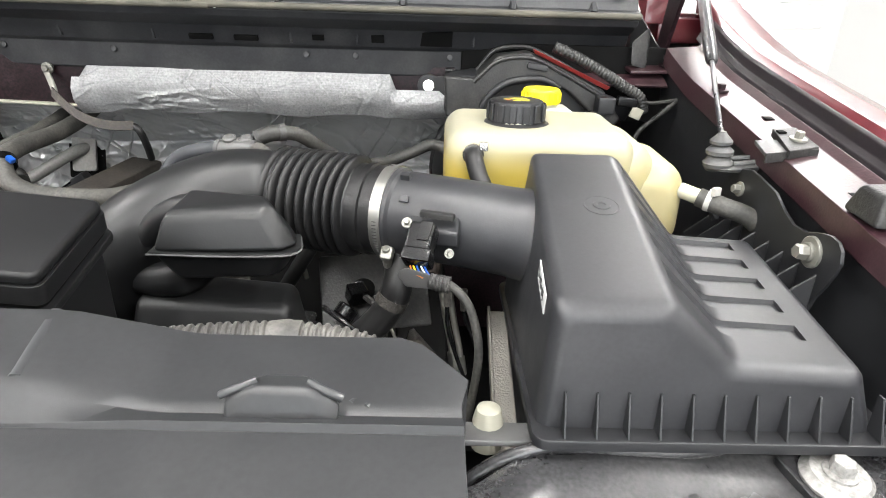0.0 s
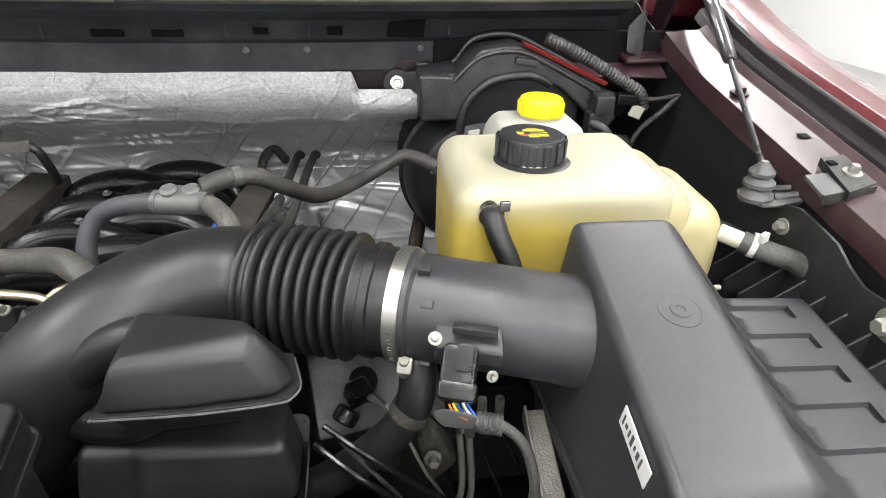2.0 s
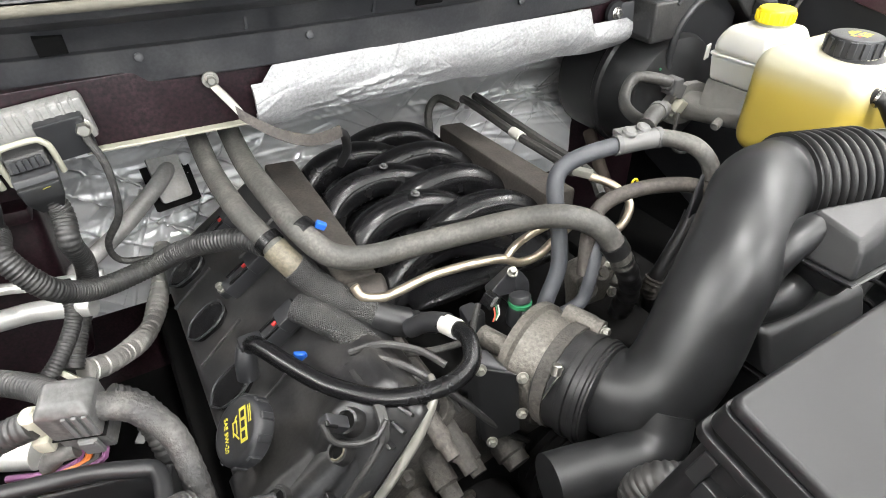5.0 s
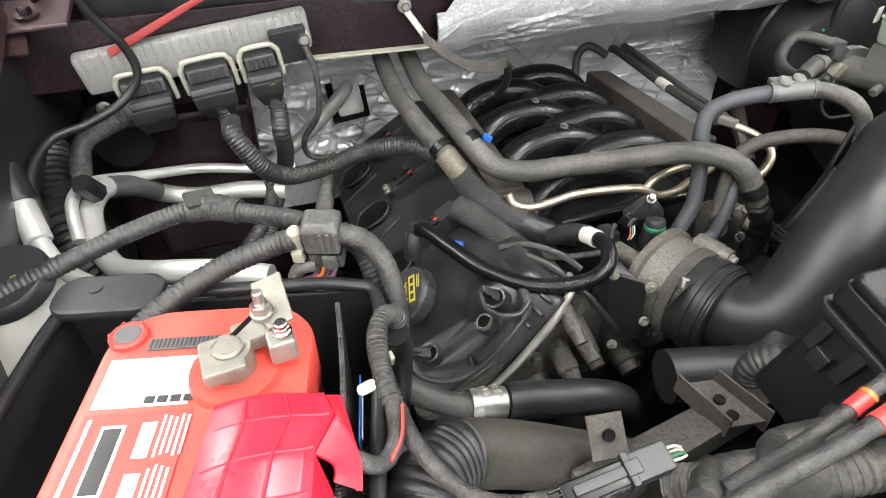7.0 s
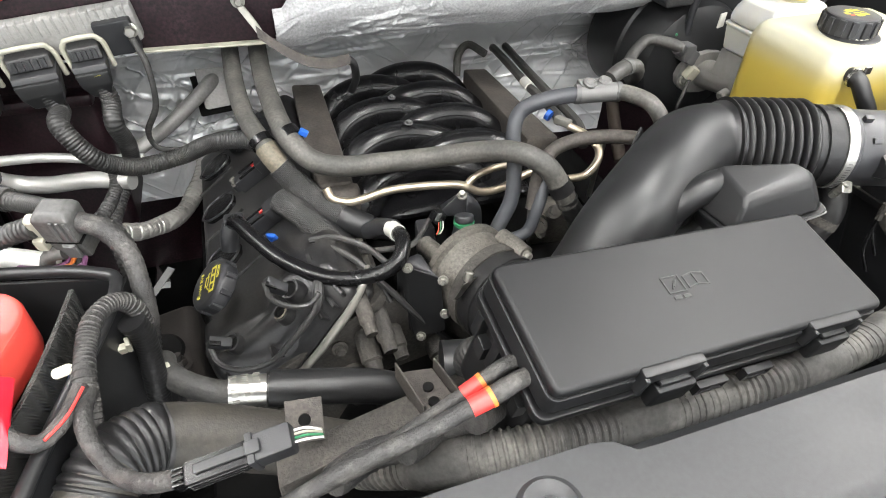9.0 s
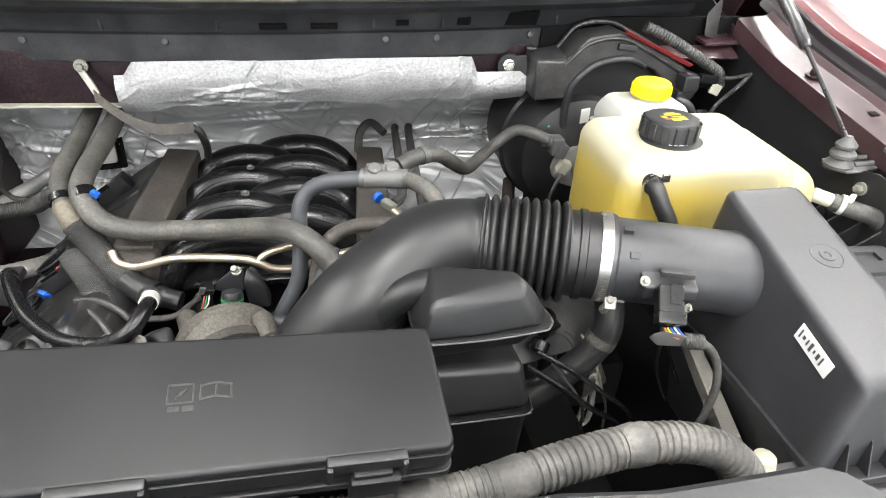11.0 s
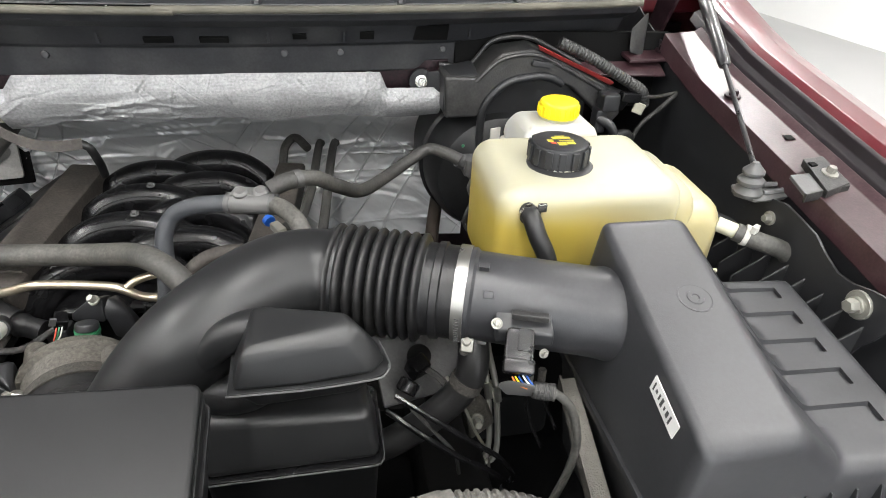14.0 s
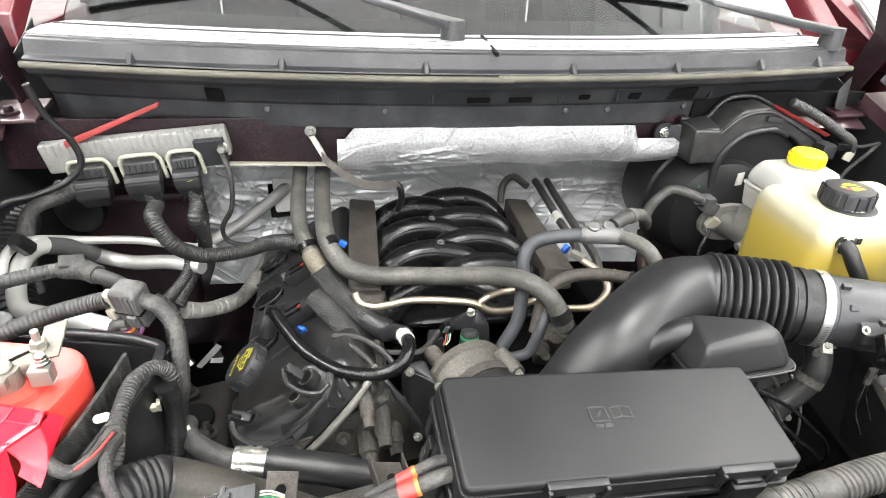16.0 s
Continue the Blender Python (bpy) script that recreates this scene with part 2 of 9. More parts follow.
def foil_material(name, color, rough, metal, scale, deep, weave_deep, creases):
    m = mat(name, color, rough, metal=metal, var=0.25, bump=0.0, rvar=0.10, speck=0.2)
    nt = m.node_tree
    n, l = nt.nodes, nt.links
    tc = n.new("ShaderNodeTexCoord")
    weave = n.new("ShaderNodeTexBrick")
    weave.inputs["Scale"].default_value = 60
    weave.inputs["Mortar Size"].default_value = 0.04
    mp = n.new("ShaderNodeMapping")
    mp.inputs["Rotation"].default_value = (radians(90), 0, 0)
    l.new(tc.outputs["Object"], mp.inputs["Vector"])
    l.new(mp.outputs[0], weave.inputs["Vector"])
    wm = n.new("ShaderNodeMapping")
    wm.inputs["Scale"].default_value = (0.55, 1.0, 1.25)
    wm.inputs["Rotation"].default_value = (0, radians(28), 0)
    warp = n.new("ShaderNodeTexNoise")
    warp.inputs["Scale"].default_value, warp.inputs["Detail"].default_value = 9, 3
    wadd = n.new("ShaderNodeVectorMath")
    wadd.operation = "MULTIPLY_ADD"
    wadd.inputs[1].default_value = (0.16, 0.16, 0.16)
    l.new(tc.outputs["Object"], wm.inputs["Vector"])
    l.new(tc.outputs["Object"], warp.inputs["Vector"])
    l.new(warp.outputs["Color"], wadd.inputs[0])
    l.new(wm.outputs[0], wadd.inputs[2])
    hs = []
    for sc in (scale, scale * 2.7):
        vo = n.new("ShaderNodeTexVoronoi")
        vo.inputs["Scale"].default_value = sc
        l.new(wadd.outputs[0], vo.inputs["Vector"])
        hs.append(vo.outputs["Distance"])
    vor = n.new("ShaderNodeMath")
    vor.operation = "MULTIPLY_ADD"
    vor.inputs[1].default_value = 0.35
    l.new(hs[1], vor.inputs[0])
    l.new(hs[0], vor.inputs[2])
    b1, b2 = n.new("ShaderNodeBump"), n.new("ShaderNodeBump")
    b1.inputs["Strength"].default_value, b1.inputs["Distance"].default_value = 0.8, weave_deep
    b2.inputs["Strength"].default_value, b2.inputs["Distance"].default_value = 1.0, deep
    l.new(weave.outputs["Fac"], b1.inputs["Height"])
    l.new(vor.outputs[0], b2.inputs["Height"])
    l.new(b1.outputs[0], b2.inputs["Normal"])
    last = b2
    # long sharp creases in three directions, gathered in patches
    for k, (rot, patch) in enumerate(((22, 5.0), (-38, 6.5), (70, 4.0))):
        mp2, sn, msk = n.new("ShaderNodeMapping"), n.new("ShaderNodeTexNoise"), n.new("ShaderNodeTexNoise")
        turn = n.new("ShaderNodeMapping")
        turn.inputs["Rotation"].default_value = (0, radians(rot), 0)
        mp2.inputs["Location"].default_value = (0.37 * k, 0.11, 0.23 * k)
        mp2.inputs["Scale"].default_value = (2.4, 4.0, 15.0)
        sn.inputs["Scale"].default_value, sn.inputs["Detail"].default_value = 1.6, 2.0
        msk.inputs["Scale"].default_value, msk.inputs["Detail"].default_value = patch, 1.0
        l.new(tc.outputs["Object"], turn.inputs["Vector"])
        l.new(turn.outputs[0], mp2.inputs["Vector"])
        l.new(mp2.outputs[0], sn.inputs["Vector"])
        l.new(mp2.outputs[0], msk.inputs["Vector"])
        msk.inputs["Scale"].default_value = 0.5
        off, ab, rg, mm = (n.new("ShaderNodeMath") for _ in range(4))
        off.operation, ab.operation, rg.operation, mm.operation = "SUBTRACT", "ABSOLUTE", "SMOOTH_MIN", "MULTIPLY"
        off.inputs[1].default_value = 0.5
        rg.inputs[1].default_value, rg.inputs[2].default_value = 0.035, 0.012
        l.new(sn.outputs["Fac"], off.inputs[0])
        l.new(off.outputs[0], ab.inputs[0])
        l.new(ab.outputs[0], rg.inputs[0])
        mk = n.new("ShaderNodeMapRange")
        mk.inputs[1].default_value, mk.inputs[2].default_value = 0.45, 0.6
        l.new(msk.outputs["Fac"], mk.inputs[0])
        l.new(rg.outputs[0], mm.inputs[0])
        l.new(mk.outputs[0], mm.inputs[1])
        b3 = n.new("ShaderNodeBump")
        b3.inputs["Strength"].default_value, b3.inputs["Distance"].default_value = 1.0, creases
        l.new(mm.outputs[0], b3.inputs["Height"])
        l.new(last.outputs[0], b3.inputs["Normal"])
        last = b3
    l.new(last.outputs[0], n["Principled BSDF"].inputs["Normal"])
    return m



def braid_material():
    """Woven sleeve: two crossing sets of fine strands."""
    m = mat("woven_sleeve", (0.030, 0.030, 0.029), 0.6, var=0.3, scale=60, bump=0.0, dust=0.5, dust_color=(0.11, 0.105, 0.095))
    nt = m.node_tree
    n, l = nt.nodes, nt.links
    tc = n.new("ShaderNodeTexCoord")
    hs = []
    for rot in ((0, 0, radians(20)), (0, radians(70), radians(-55))):
        mp, wv = n.new("ShaderNodeMapping"), n.new("ShaderNodeTexWave")
        mp.inputs["Rotation"].default_value = rot
        wv.inputs["Scale"].default_value, wv.inputs["Distortion"].default_value = 130, 0.4
        l.new(tc.outputs["Object"], mp.inputs["Vector"])
        l.new(mp.outputs[0], wv.inputs["Vector"])
        hs.append(wv.outputs["Fac"])
    mx = n.new("ShaderNodeMath")
    mx.operation = "MAXIMUM"
    l.new(hs[0], mx.inputs[0])
    l.new(hs[1], mx.inputs[1])
    bp = n.new("ShaderNodeBump")
    bp.inputs["Strength"].default_value, bp.inputs["Distance"].default_value = 1.0, 0.0012
    l.new(mx.outputs[0], bp.inputs["Height"])
    l.new(bp.outputs[0], n["Principled BSDF"].inputs["Normal"])
    return m


def blanket_material():
    """Thin shiny foil: soft swells and a net of sharp pulled creases gathered in patches."""
    m = mat("crinkled_foil", (0.70, 0.705, 0.71), 0.32, metal=0.32, var=0.12, scale=14, bump=0.0, rvar=0.08)
    nt = m.node_tree
    n, l = nt.nodes, nt.links
    tc = n.new("ShaderNodeTexCoord")
    last = None

    def layer(rot, scale, source, deep):
        nonlocal last
        turn, mp, bp = n.new("ShaderNodeMapping"), n.new("ShaderNodeMapping"), n.new("ShaderNodeBump")
        turn.inputs["Rotation"].default_value = (0, radians(rot), 0)
        mp.inputs["Scale"].default_value = scale
        bp.inputs["Strength"].default_value, bp.inputs["Distance"].default_value = 1.0, deep
        l.new(tc.outputs["Object"], turn.inputs["Vector"])
        l.new(turn.outputs[0], mp.inputs["Vector"])
        l.new(source(mp.outputs[0]), bp.inputs["Height"])
        if last is not None:
            l.new(last.outputs[0], bp.inputs["Normal"])
        last = bp

    def swell(vec):
        ns = n.new("ShaderNodeTexNoise")
        ns.inputs["Scale"].default_value, ns.inputs["Detail"].default_value, ns.inputs["Roughness"].default_value = 1.8, 2.0, 0.45
        l.new(vec, ns.inputs["Vector"])
        return ns.outputs["Fac"]

    def crease(vec):
        wn, wd = n.new("ShaderNodeTexNoise"), n.new("ShaderNodeVectorMath")
        wn.inputs["Scale"].default_value, wn.inputs["Detail"].default_value = 0.7, 2.0
        wd.operation = "MULTIPLY_ADD"
        wd.inputs[1].default_value = (1.6, 1.6, 1.6)
        l.new(vec, wn.inputs["Vector"])
        l.new(wn.outputs["Color"], wd.inputs[0])
        l.new(vec, wd.inputs[2])
        vo, cl, ms, mk, mu = n.new("ShaderNodeTexVoronoi"), n.new("ShaderNodeMapRange"), n.new("ShaderNodeTexNoise"), n.new("ShaderNodeMapRange"), n.new("ShaderNodeMath")
        vo.feature = "DISTANCE_TO_EDGE"
        vo.inputs["Scale"].default_value = 1.0
        cl.inputs[1].default_value, cl.inputs[2].default_value, cl.inputs[3].default_value, cl.inputs[4].default_value = 0.0, 0.05, 1.0, 0.0
        ms.inputs["Scale"].default_value, ms.inputs["Detail"].default_value = 0.45, 1.0
        mk.inputs[1].default_value, mk.inputs[2].default_value = 0.42, 0.58
        mu.operation = "MULTIPLY"
        l.new(wd.outputs[0], vo.inputs["Vector"])
        l.new(vec, ms.inputs["Vector"])
        l.new(vo.outputs["Distance"], cl.inputs[0])
        l.new(ms.outputs["Fac"], mk.inputs[0])
        l.new(cl.outputs[0], mu.inputs[0])
        l.new(mk.outputs[0], mu.inputs[1])
        return mu.outputs[0]

    layer(12, (1.5, 3.0, 9.0), swell, 0.014)
    layer(-34, (2.0, 3.0, 14.0), swell, 0.008)
    layer(6, (1.5, 4.0, 14.0), crease, 0.0036)
    layer(-42, (2.2, 5.0, 17.0), crease, 0.0030)
    layer(60, (2.2, 5.0, 19.0), crease, 0.0030)
    l.new(last.outputs[0], n["Principled BSDF"].inputs["Normal"])
    return m


BRAID = braid_material()
FOIL = blanket_material()
FOIL_PAD = foil_material("dull_foil_pad", (0.325, 0.328, 0.331), 0.50, 0.25, 9, 0.0007, 0.0014, 0.018)


def coolant_material(level):
    """Milky plastic with the yellow coolant showing through below the fill level."""
    m = mat("coolant_tank", (0.33, 0.318, 0.235), 0.38, var=0.03, bump=0.06, sub=0.35)
    nt = m.node_tree
    n, l = nt.nodes, nt.links
    b = n["Principled BSDF"]
    src = b.inputs["Base Color"].links[0].from_socket
    tc, sx = n.new("ShaderNodeTexCoord"), n.new("ShaderNodeSeparateXYZ")
    l.new(tc.outputs["Object"], sx.inputs[0])
    low = n.new("ShaderNodeMapRange")
    low.interpolation_type = "SMOOTHSTEP"
    low.inputs[1].default_value, low.inputs[2].default_value = level + 0.010, level - 0.040
    l.new(sx.outputs["Z"], low.inputs[0])
    side = n.new("ShaderNodeMapRange")
    side.interpolation_type = "SMOOTHSTEP"
    side.inputs[1].default_value, side.inputs[2].default_value, side.inputs[3].default_value, side.inputs[4].default_value = -0.07, 0.05, 1.0, 0.38
    l.new(sx.outputs["X"], side.inputs[0])
    mul = n.new("ShaderNodeMath")
    mul.operation = "MULTIPLY"
    l.new(low.outputs[0], mul.inputs[0])
    l.new(side.outputs[0], mul.inputs[1])
    mx = n.new("ShaderNodeMix")
    mx.data_type = "RGBA"
    mx.inputs[7].default_value = (0.385, 0.295, 0.055, 1)
    l.new(mul.outputs[0], mx.inputs[0])
    l.new(src, mx.inputs[6])
    l.new(mx.outputs[2], b.inputs["Base Color"])
    return m


def glass_material():
    m = bpy.data.materials.new("tinted_glass")
    m.use_nodes = True
    b = m.node_tree.nodes["Principled BSDF"]
    b.inputs["Base Color"].default_value = (0.55, 0.62, 0.60, 1)
    b.inputs["Roughness"].default_value = 0.01
    b.inputs["Transmission Weight"].default_value = 1.0
    b.inputs["IOR"].default_value = 1.75
    return m


GLASS = glass_material()


def lamp_material():
    m = bpy.data.materials.new("lamp_diffuser")
    m.use_nodes = True
    b = m.node_tree.nodes["Principled BSDF"]
    b.inputs["Emission Color"].default_value = (1.0, 0.98, 0.95, 1)
    b.inputs["Emission Strength"].default_value = 40.0
    return m


LAMP = lamp_material()

# ---- mesh helpers ----
BASE = {}


def thing(name, base, label, category, group="", kind=""):
    e = new(name)
    e.empty_display_size = 0.02
    e.location = base
    BASE[e] = Vector(base)
    return tagged(e, label, category, group, kind)


def part(name, bm, material, parent=None, label="", angle=38):
    """Links a bmesh in world coordinates as one mesh object under a thing or a part."""
    me = bpy.data.meshes.new(name)
    base = BASE[parent] if parent is not None else Vector((0, 0, 0))
    bmesh.ops.translate(bm, verts=bm.verts, vec=-base)
    bm.normal_update()
    bm.to_mesh(me)
    bm.free()
    me.shade_smooth()
    me.set_sharp_from_angle(angle=radians(angle))
    me.materials.append(material)
    ob = new(name, me)
    if angle < 60 and len(me.polygons) > 12:
        wn = ob.modifiers.new("normals", "WEIGHTED_NORMAL")
        wn.keep_sharp = True
    BASE[ob] = base
    if parent is not None:
        ob.parent = parent
    if label:
        ob["label"] = label
    return ob


def single(name, bm, material, label, category, base, group="", kind="", angle=38):
    """A thing that is one mesh, with its origin at its base."""
    bmesh.ops.translate(bm, verts=bm.verts, vec=-Vector(base))
    ob = part(name, bm, material, angle=angle)
    ob.location = base
    BASE[ob] = Vector(base)
    return tagged(ob, label, category, group, kind)


def raw(verts, faces):
    bm = bmesh.new()
    vs = [bm.verts.new(v) for v in verts]
    for f in faces:
        try:
            bm.faces.new([vs[i] for i in f])
        except ValueError:
            pass
    return bm


def join(*bms):
    out = bms[0]
    for b in bms[1:]:
        me = bpy.data.meshes.new("tmp")
        b.to_mesh(me)
        b.free()
        out.from_mesh(me)
        bpy.data.meshes.remove(me)
    return out


def bevel(bm, w, seg=2, angle=25):
    if w > 0:
        es = [e for e in bm.edges if len(e.link_faces) == 2 and e.calc_face_angle(0) > radians(angle)]
        bmesh.ops.bevel(bm, geom=es, offset=w, segments=seg, affect="EDGES", profile=0.5, clamp_overlap=True)
    return bm


def box(c, s, w=0.002, rot=(0, 0, 0), seg=2):
    bm = bmesh.new()
    bmesh.ops.create_cube(bm, size=1)
    bmesh.ops.scale(bm, verts=bm.verts, vec=s)
    bevel(bm, w, seg)
    bmesh.ops.transform(bm, matrix=pose(*c, *rot), verts=bm.verts)
    return bm


def hull(pts, w=0.004, seg=2, angle=18):
    bm = bmesh.new()
    for p in pts:
        bm.verts.new(p)
    r = bmesh.ops.convex_hull(bm, input=bm.verts)
    bmesh.ops.delete(bm, geom=[g for g in r["geom_interior"] if isinstance(g, bmesh.types.BMVert)], context="VERTS")
    bmesh.ops.dissolve_limit(bm, angle_limit=radians(2), verts=bm.verts, edges=bm.edges)
    bmesh.ops.recalc_face_normals(bm, faces=bm.faces)
    return bevel(bm, w, seg, angle)


def aim(p0, p1):
    d = Vector(p1) - Vector(p0)
    return Matrix.Translation(p0) @ d.to_track_quat("Z", "Y").to_matrix().to_4x4(), d.length


def lathe(profile, p0, p1, seg=24):
    """Turns (radius, share of the way from p0 to p1) round the axis p0-p1."""
    m, d = aim(p0, p1)
    vs, fs = [], []
    k = len(profile)
    for r, h in profile:
        for i in range(seg):
            a = 2 * math.pi * i / seg
            vs.append(m @ Vector((max(r, 1e-5) * math.cos(a), max(r, 1e-5) * math.sin(a), h * d)))
    for j in range(k - 1):
        for i in range(seg):
            i2 = (i + 1) % seg
            fs.append((j * seg + i, j * seg + i2, (j + 1) * seg + i2, (j + 1) * seg + i))
    fs.append(tuple(reversed(range(seg))))
    fs.append(tuple(range((k - 1) * seg, k * seg)))
    return raw(vs, fs)


def cyl(p0, p1, r, w=0.15, seg=20, r1=None):
    d = (Vector(p1) - Vector(p0)).length
    r1 = r if r1 is None else r1
    b = min(r, r1) * w
    return lathe([(r - b, 0), (r, b / d), (r1, 1 - b / d), (r1 - b, 1)], p0, p1, seg)


def hexbolt(p, axis, r=0.007, h=0.006, washer=1.6):
    p, a = Vector(p), Vector(axis).normalized()
    bm = lathe([(r * washer, 0), (r * washer, 0.8), (r * washer * 0.9, 1)], p, p + a * h * 0.35, 18)
    return join(bm, lathe([(r, 0), (r, 0.8), (r * 0.82, 1)], p + a * h * 0.3, p + a * h * 1.3, 6))


def spline(pts, step=0.006):
    """Catmull-Rom through the points, in even steps."""
    p = [Vector(v) for v in pts]
    p = [p[0] * 2 - p[1]] + p + [p[-1] * 2 - p[-2]]
    out = []
    for i in range(1, len(p) - 2):
        a, b, c, d = p[i - 1], p[i], p[i + 1], p[i + 2]
        n = max(2, int((c - b).length / step))
        for k in range(n):
            t = k / n
            out.append(0.5 * ((2 * b) + (c - a) * t + (2 * a - 5 * b + 4 * c - d) * t * t + (3 * b - a - 3 * c + d) * t ** 3))
    out.append(p[-2])
    return out


def tube(pts, r, seg=14, step=0.006, rfun=None, hollow=0.0):
    """A round tube along a smooth line; rfun(s, length) scales the radius at s metres along it."""
    c = spline(pts, step)
    L = [0.0]
    for a, b in zip(c, c[1:]):
        L.append(L[-1] + (b - a).length)
    up = Vector((0, 0, 1))
    vs, fs = [], []
    nrm = None
    for i, p in enumerate(c):
        t = (c[min(i + 1, len(c) - 1)] - c[max(i - 1, 0)]).normalized()
        if nrm is None:
            nrm = t.cross(up if abs(t.z) < 0.9 else Vector((1, 0, 0))).normalized()
        nrm = (nrm - t * nrm.dot(t)).normalized()
        bn = t.cross(nrm)
        rr = r * (rfun(L[i], L[-1]) if rfun else 1.0)
        for k in range(seg):
            a = 2 * math.pi * k / seg
            vs.append(p + (nrm * math.cos(a) + bn * math.sin(a)) * rr)
    n = len(c)
    for j in range(n - 1):
        for k in range(seg):
            k2 = (k + 1) % seg
            fs.append((j * seg + k, j * seg + k2, (j + 1) * seg + k2, (j + 1) * seg + k))
    if hollow:
        # a bore at the far end
        e0 = (n - 1) * seg
        for k in range(seg):
            vs.append(c[-1] + (vs[e0 + k] - c[-1]) * (1 - hollow))
        b0 = n * seg
        for k in range(seg):
            k2 = (k + 1) % seg
            fs.append((e0 + k, e0 + k2, b0 + k2, b0 + k))
        vs += [v - (c[-1] - c[-3]).normalized() * r for v in vs[b0 : b0 + seg]]
        for k in range(seg):
            k2 = (k + 1) % seg
            fs.append((b0 + k, b0 + k2, b0 + seg + k2, b0 + seg + k))
        fs.append(tuple(range(b0 + seg, b0 + 2 * seg)))
    else:
        fs.append(tuple(range((n - 1) * seg, n * seg)))
    fs.append(tuple(reversed(range(seg))))
    return raw(vs, fs)


def corrugate(pitch, depth=0.035):
    return lambda s, L: 1.0 + depth * (1.0 if math.sin(2 * math.pi * s / pitch) > 0 else -1.0)


def wraps(pitch=0.008, depth=0.075):
    return lambda s, L: 0.95 + depth * ((s / pitch + 0.3 * math.sin(s * 90.0)) % 1.0) + 0.06 * math.sin(s * 61.0)


def loom(pts, r, name="harness_tube", parent=None, label="", pitch=0.0045, seg=14):
    bm = tube(pts, r, seg, pitch / 4, corrugate(pitch))
    return part(name, bm, LOOM, parent, label)


def taped(pts, r, name="taped_wire", parent=None, label="", seg=12):
    return part(name, tube(pts, r, seg, 0.002, wraps()), TAPE, parent, label)


def prism(outline, z0, z1, w=0.003, m=None, seg=2):
    """An outline in x, y, pulled up from z0 to z1, with rounded edges."""
    n = len(outline)
    vs = [(x, y, z0) for x, y in outline] + [(x, y, z1) for x, y in outline]
    fs = [tuple(reversed(range(n))), tuple(range(n, 2 * n))] + [(i, (i + 1) % n, n + (i + 1) % n, n + i) for i in range(n)]
    bm = raw(vs, fs)
    bmesh.ops.recalc_face_normals(bm, faces=bm.faces)
    bevel(bm, w, seg)
    if m is not None:
        bmesh.ops.transform(bm, matrix=m, verts=bm.verts)
    return bm


def rounded(x0, y0, x1, y1, r, n=4):
    pts = []
    for cx, cy, a0 in ((x1 - r, y1 - r, 0), (x0 + r, y1 - r, 90), (x0 + r, y0 + r, 180), (x1 - r, y0 + r, 270)):
        for k in range(n + 1):
            a = radians(a0 + 90 * k / n)
            pts.append((cx + r * math.cos(a), cy + r * math.sin(a)))
    return pts


def sheet(fn, nu, nv, thick=0.004):
    """A solid sheet from fn(u, v) with u and v from 0 to 1."""
    vs = [Vector(fn(i / nu, j / nv)) for j in range(nv + 1) for i in range(nu + 1)]
    fs = [(j * (nu + 1) + i, j * (nu + 1) + i + 1, (j + 1) * (nu + 1) + i + 1, (j + 1) * (nu + 1) + i) for j in range(nv) for i in range(nu)]
    bm = raw(vs, fs)
    bm.normal_update()
    if thick:
        bmesh.ops.solidify(bm, geom=bm.faces[:], thickness=thick)
    bmesh.ops.recalc_face_normals(bm, faces=bm.faces)
    return bm


def rough_sheet(fn, nu, nv, amp, scale, thick=0.004, seed=0.0, stretch=(1, 1, 1)):
    def moved(u, v):
        p = Vector(fn(u, v))
        q = Vector((p.x * stretch[0], p.y * stretch[1], p.z * stretch[2])) * scale + Vector((seed, seed * 2, 0))
        k = noise.ridged_multi_fractal(q, 0.9, 2.1, 2, 1.0, 2.0) - 1.0
        return p + Vector((0, -1, 0.2)) * (amp * k)
    return sheet(moved, nu, nv, thick)


def text_mesh(body, size, m, depth=0.0004):
    cu = bpy.data.curves.new("text", "FONT")
    cu.body, cu.size, cu.extrude, cu.align_x, cu.align_y = body, size, depth, "CENTER", "CENTER"
    ob = bpy.data.objects.new("text", cu)
    me = ob.to_mesh()
    bm = bmesh.new()
    bm.from_mesh(me)
    ob.to_mesh_clear()
    bpy.data.objects.remove(ob)
    bpy.data.curves.remove(cu)
    bmesh.ops.transform(bm, matrix=m, verts=bm.verts)
    return bm

# ---- garage ----
def ribbed_ceiling():
    bms = [box((-0.4, 1.5, 4.25), (13, 16, 0.05), 0)]
    for i in range(52):
        bms.append(box((-6.8 + i * 0.25, 1.5, 4.21), (0.035, 15.9, 0.035), 0.004, seg=1))
    return join(*bms)


single("floor", box((-0.4, 1.5, -0.05), (13, 16, 0.1), 0), FLOOR_MAT, "pale grey epoxy garage floor under the truck", "floor", (-0.4, 1.5, 0), kind="structure")
single("ceiling", ribbed_ceiling(), CEIL_MAT, "white ribbed sheet-metal garage ceiling", "ceiling", (-0.4, 1.5, 4.2), kind="structure")
for nm, c, s in (("wall_north", (-0.4, 9.55, 2.1), (13, 0.1, 4.3)), ("wall_east", (6.15, 1.5, 2.1), (0.1, 16, 4.3)), ("wall_west", (-6.95, 1.5, 2.1), (0.1, 16, 4.3))):
    single(nm, box(c, s, 0), WALL_MAT, "plain white painted garage wall", "wall", (c[0], c[1], 0), kind="structure")
# unseen doorway and its area light, added behind the camera as front fill
south = join(box((-5.1, -6.55, 2.1), (3.7, 0.1, 4.3), 0), box((4.4, -6.55, 2.1), (3.5, 0.1, 4.3), 0), box((-0.3, -6.55, 3.75), (5.9, 0.1, 1.0), 0))
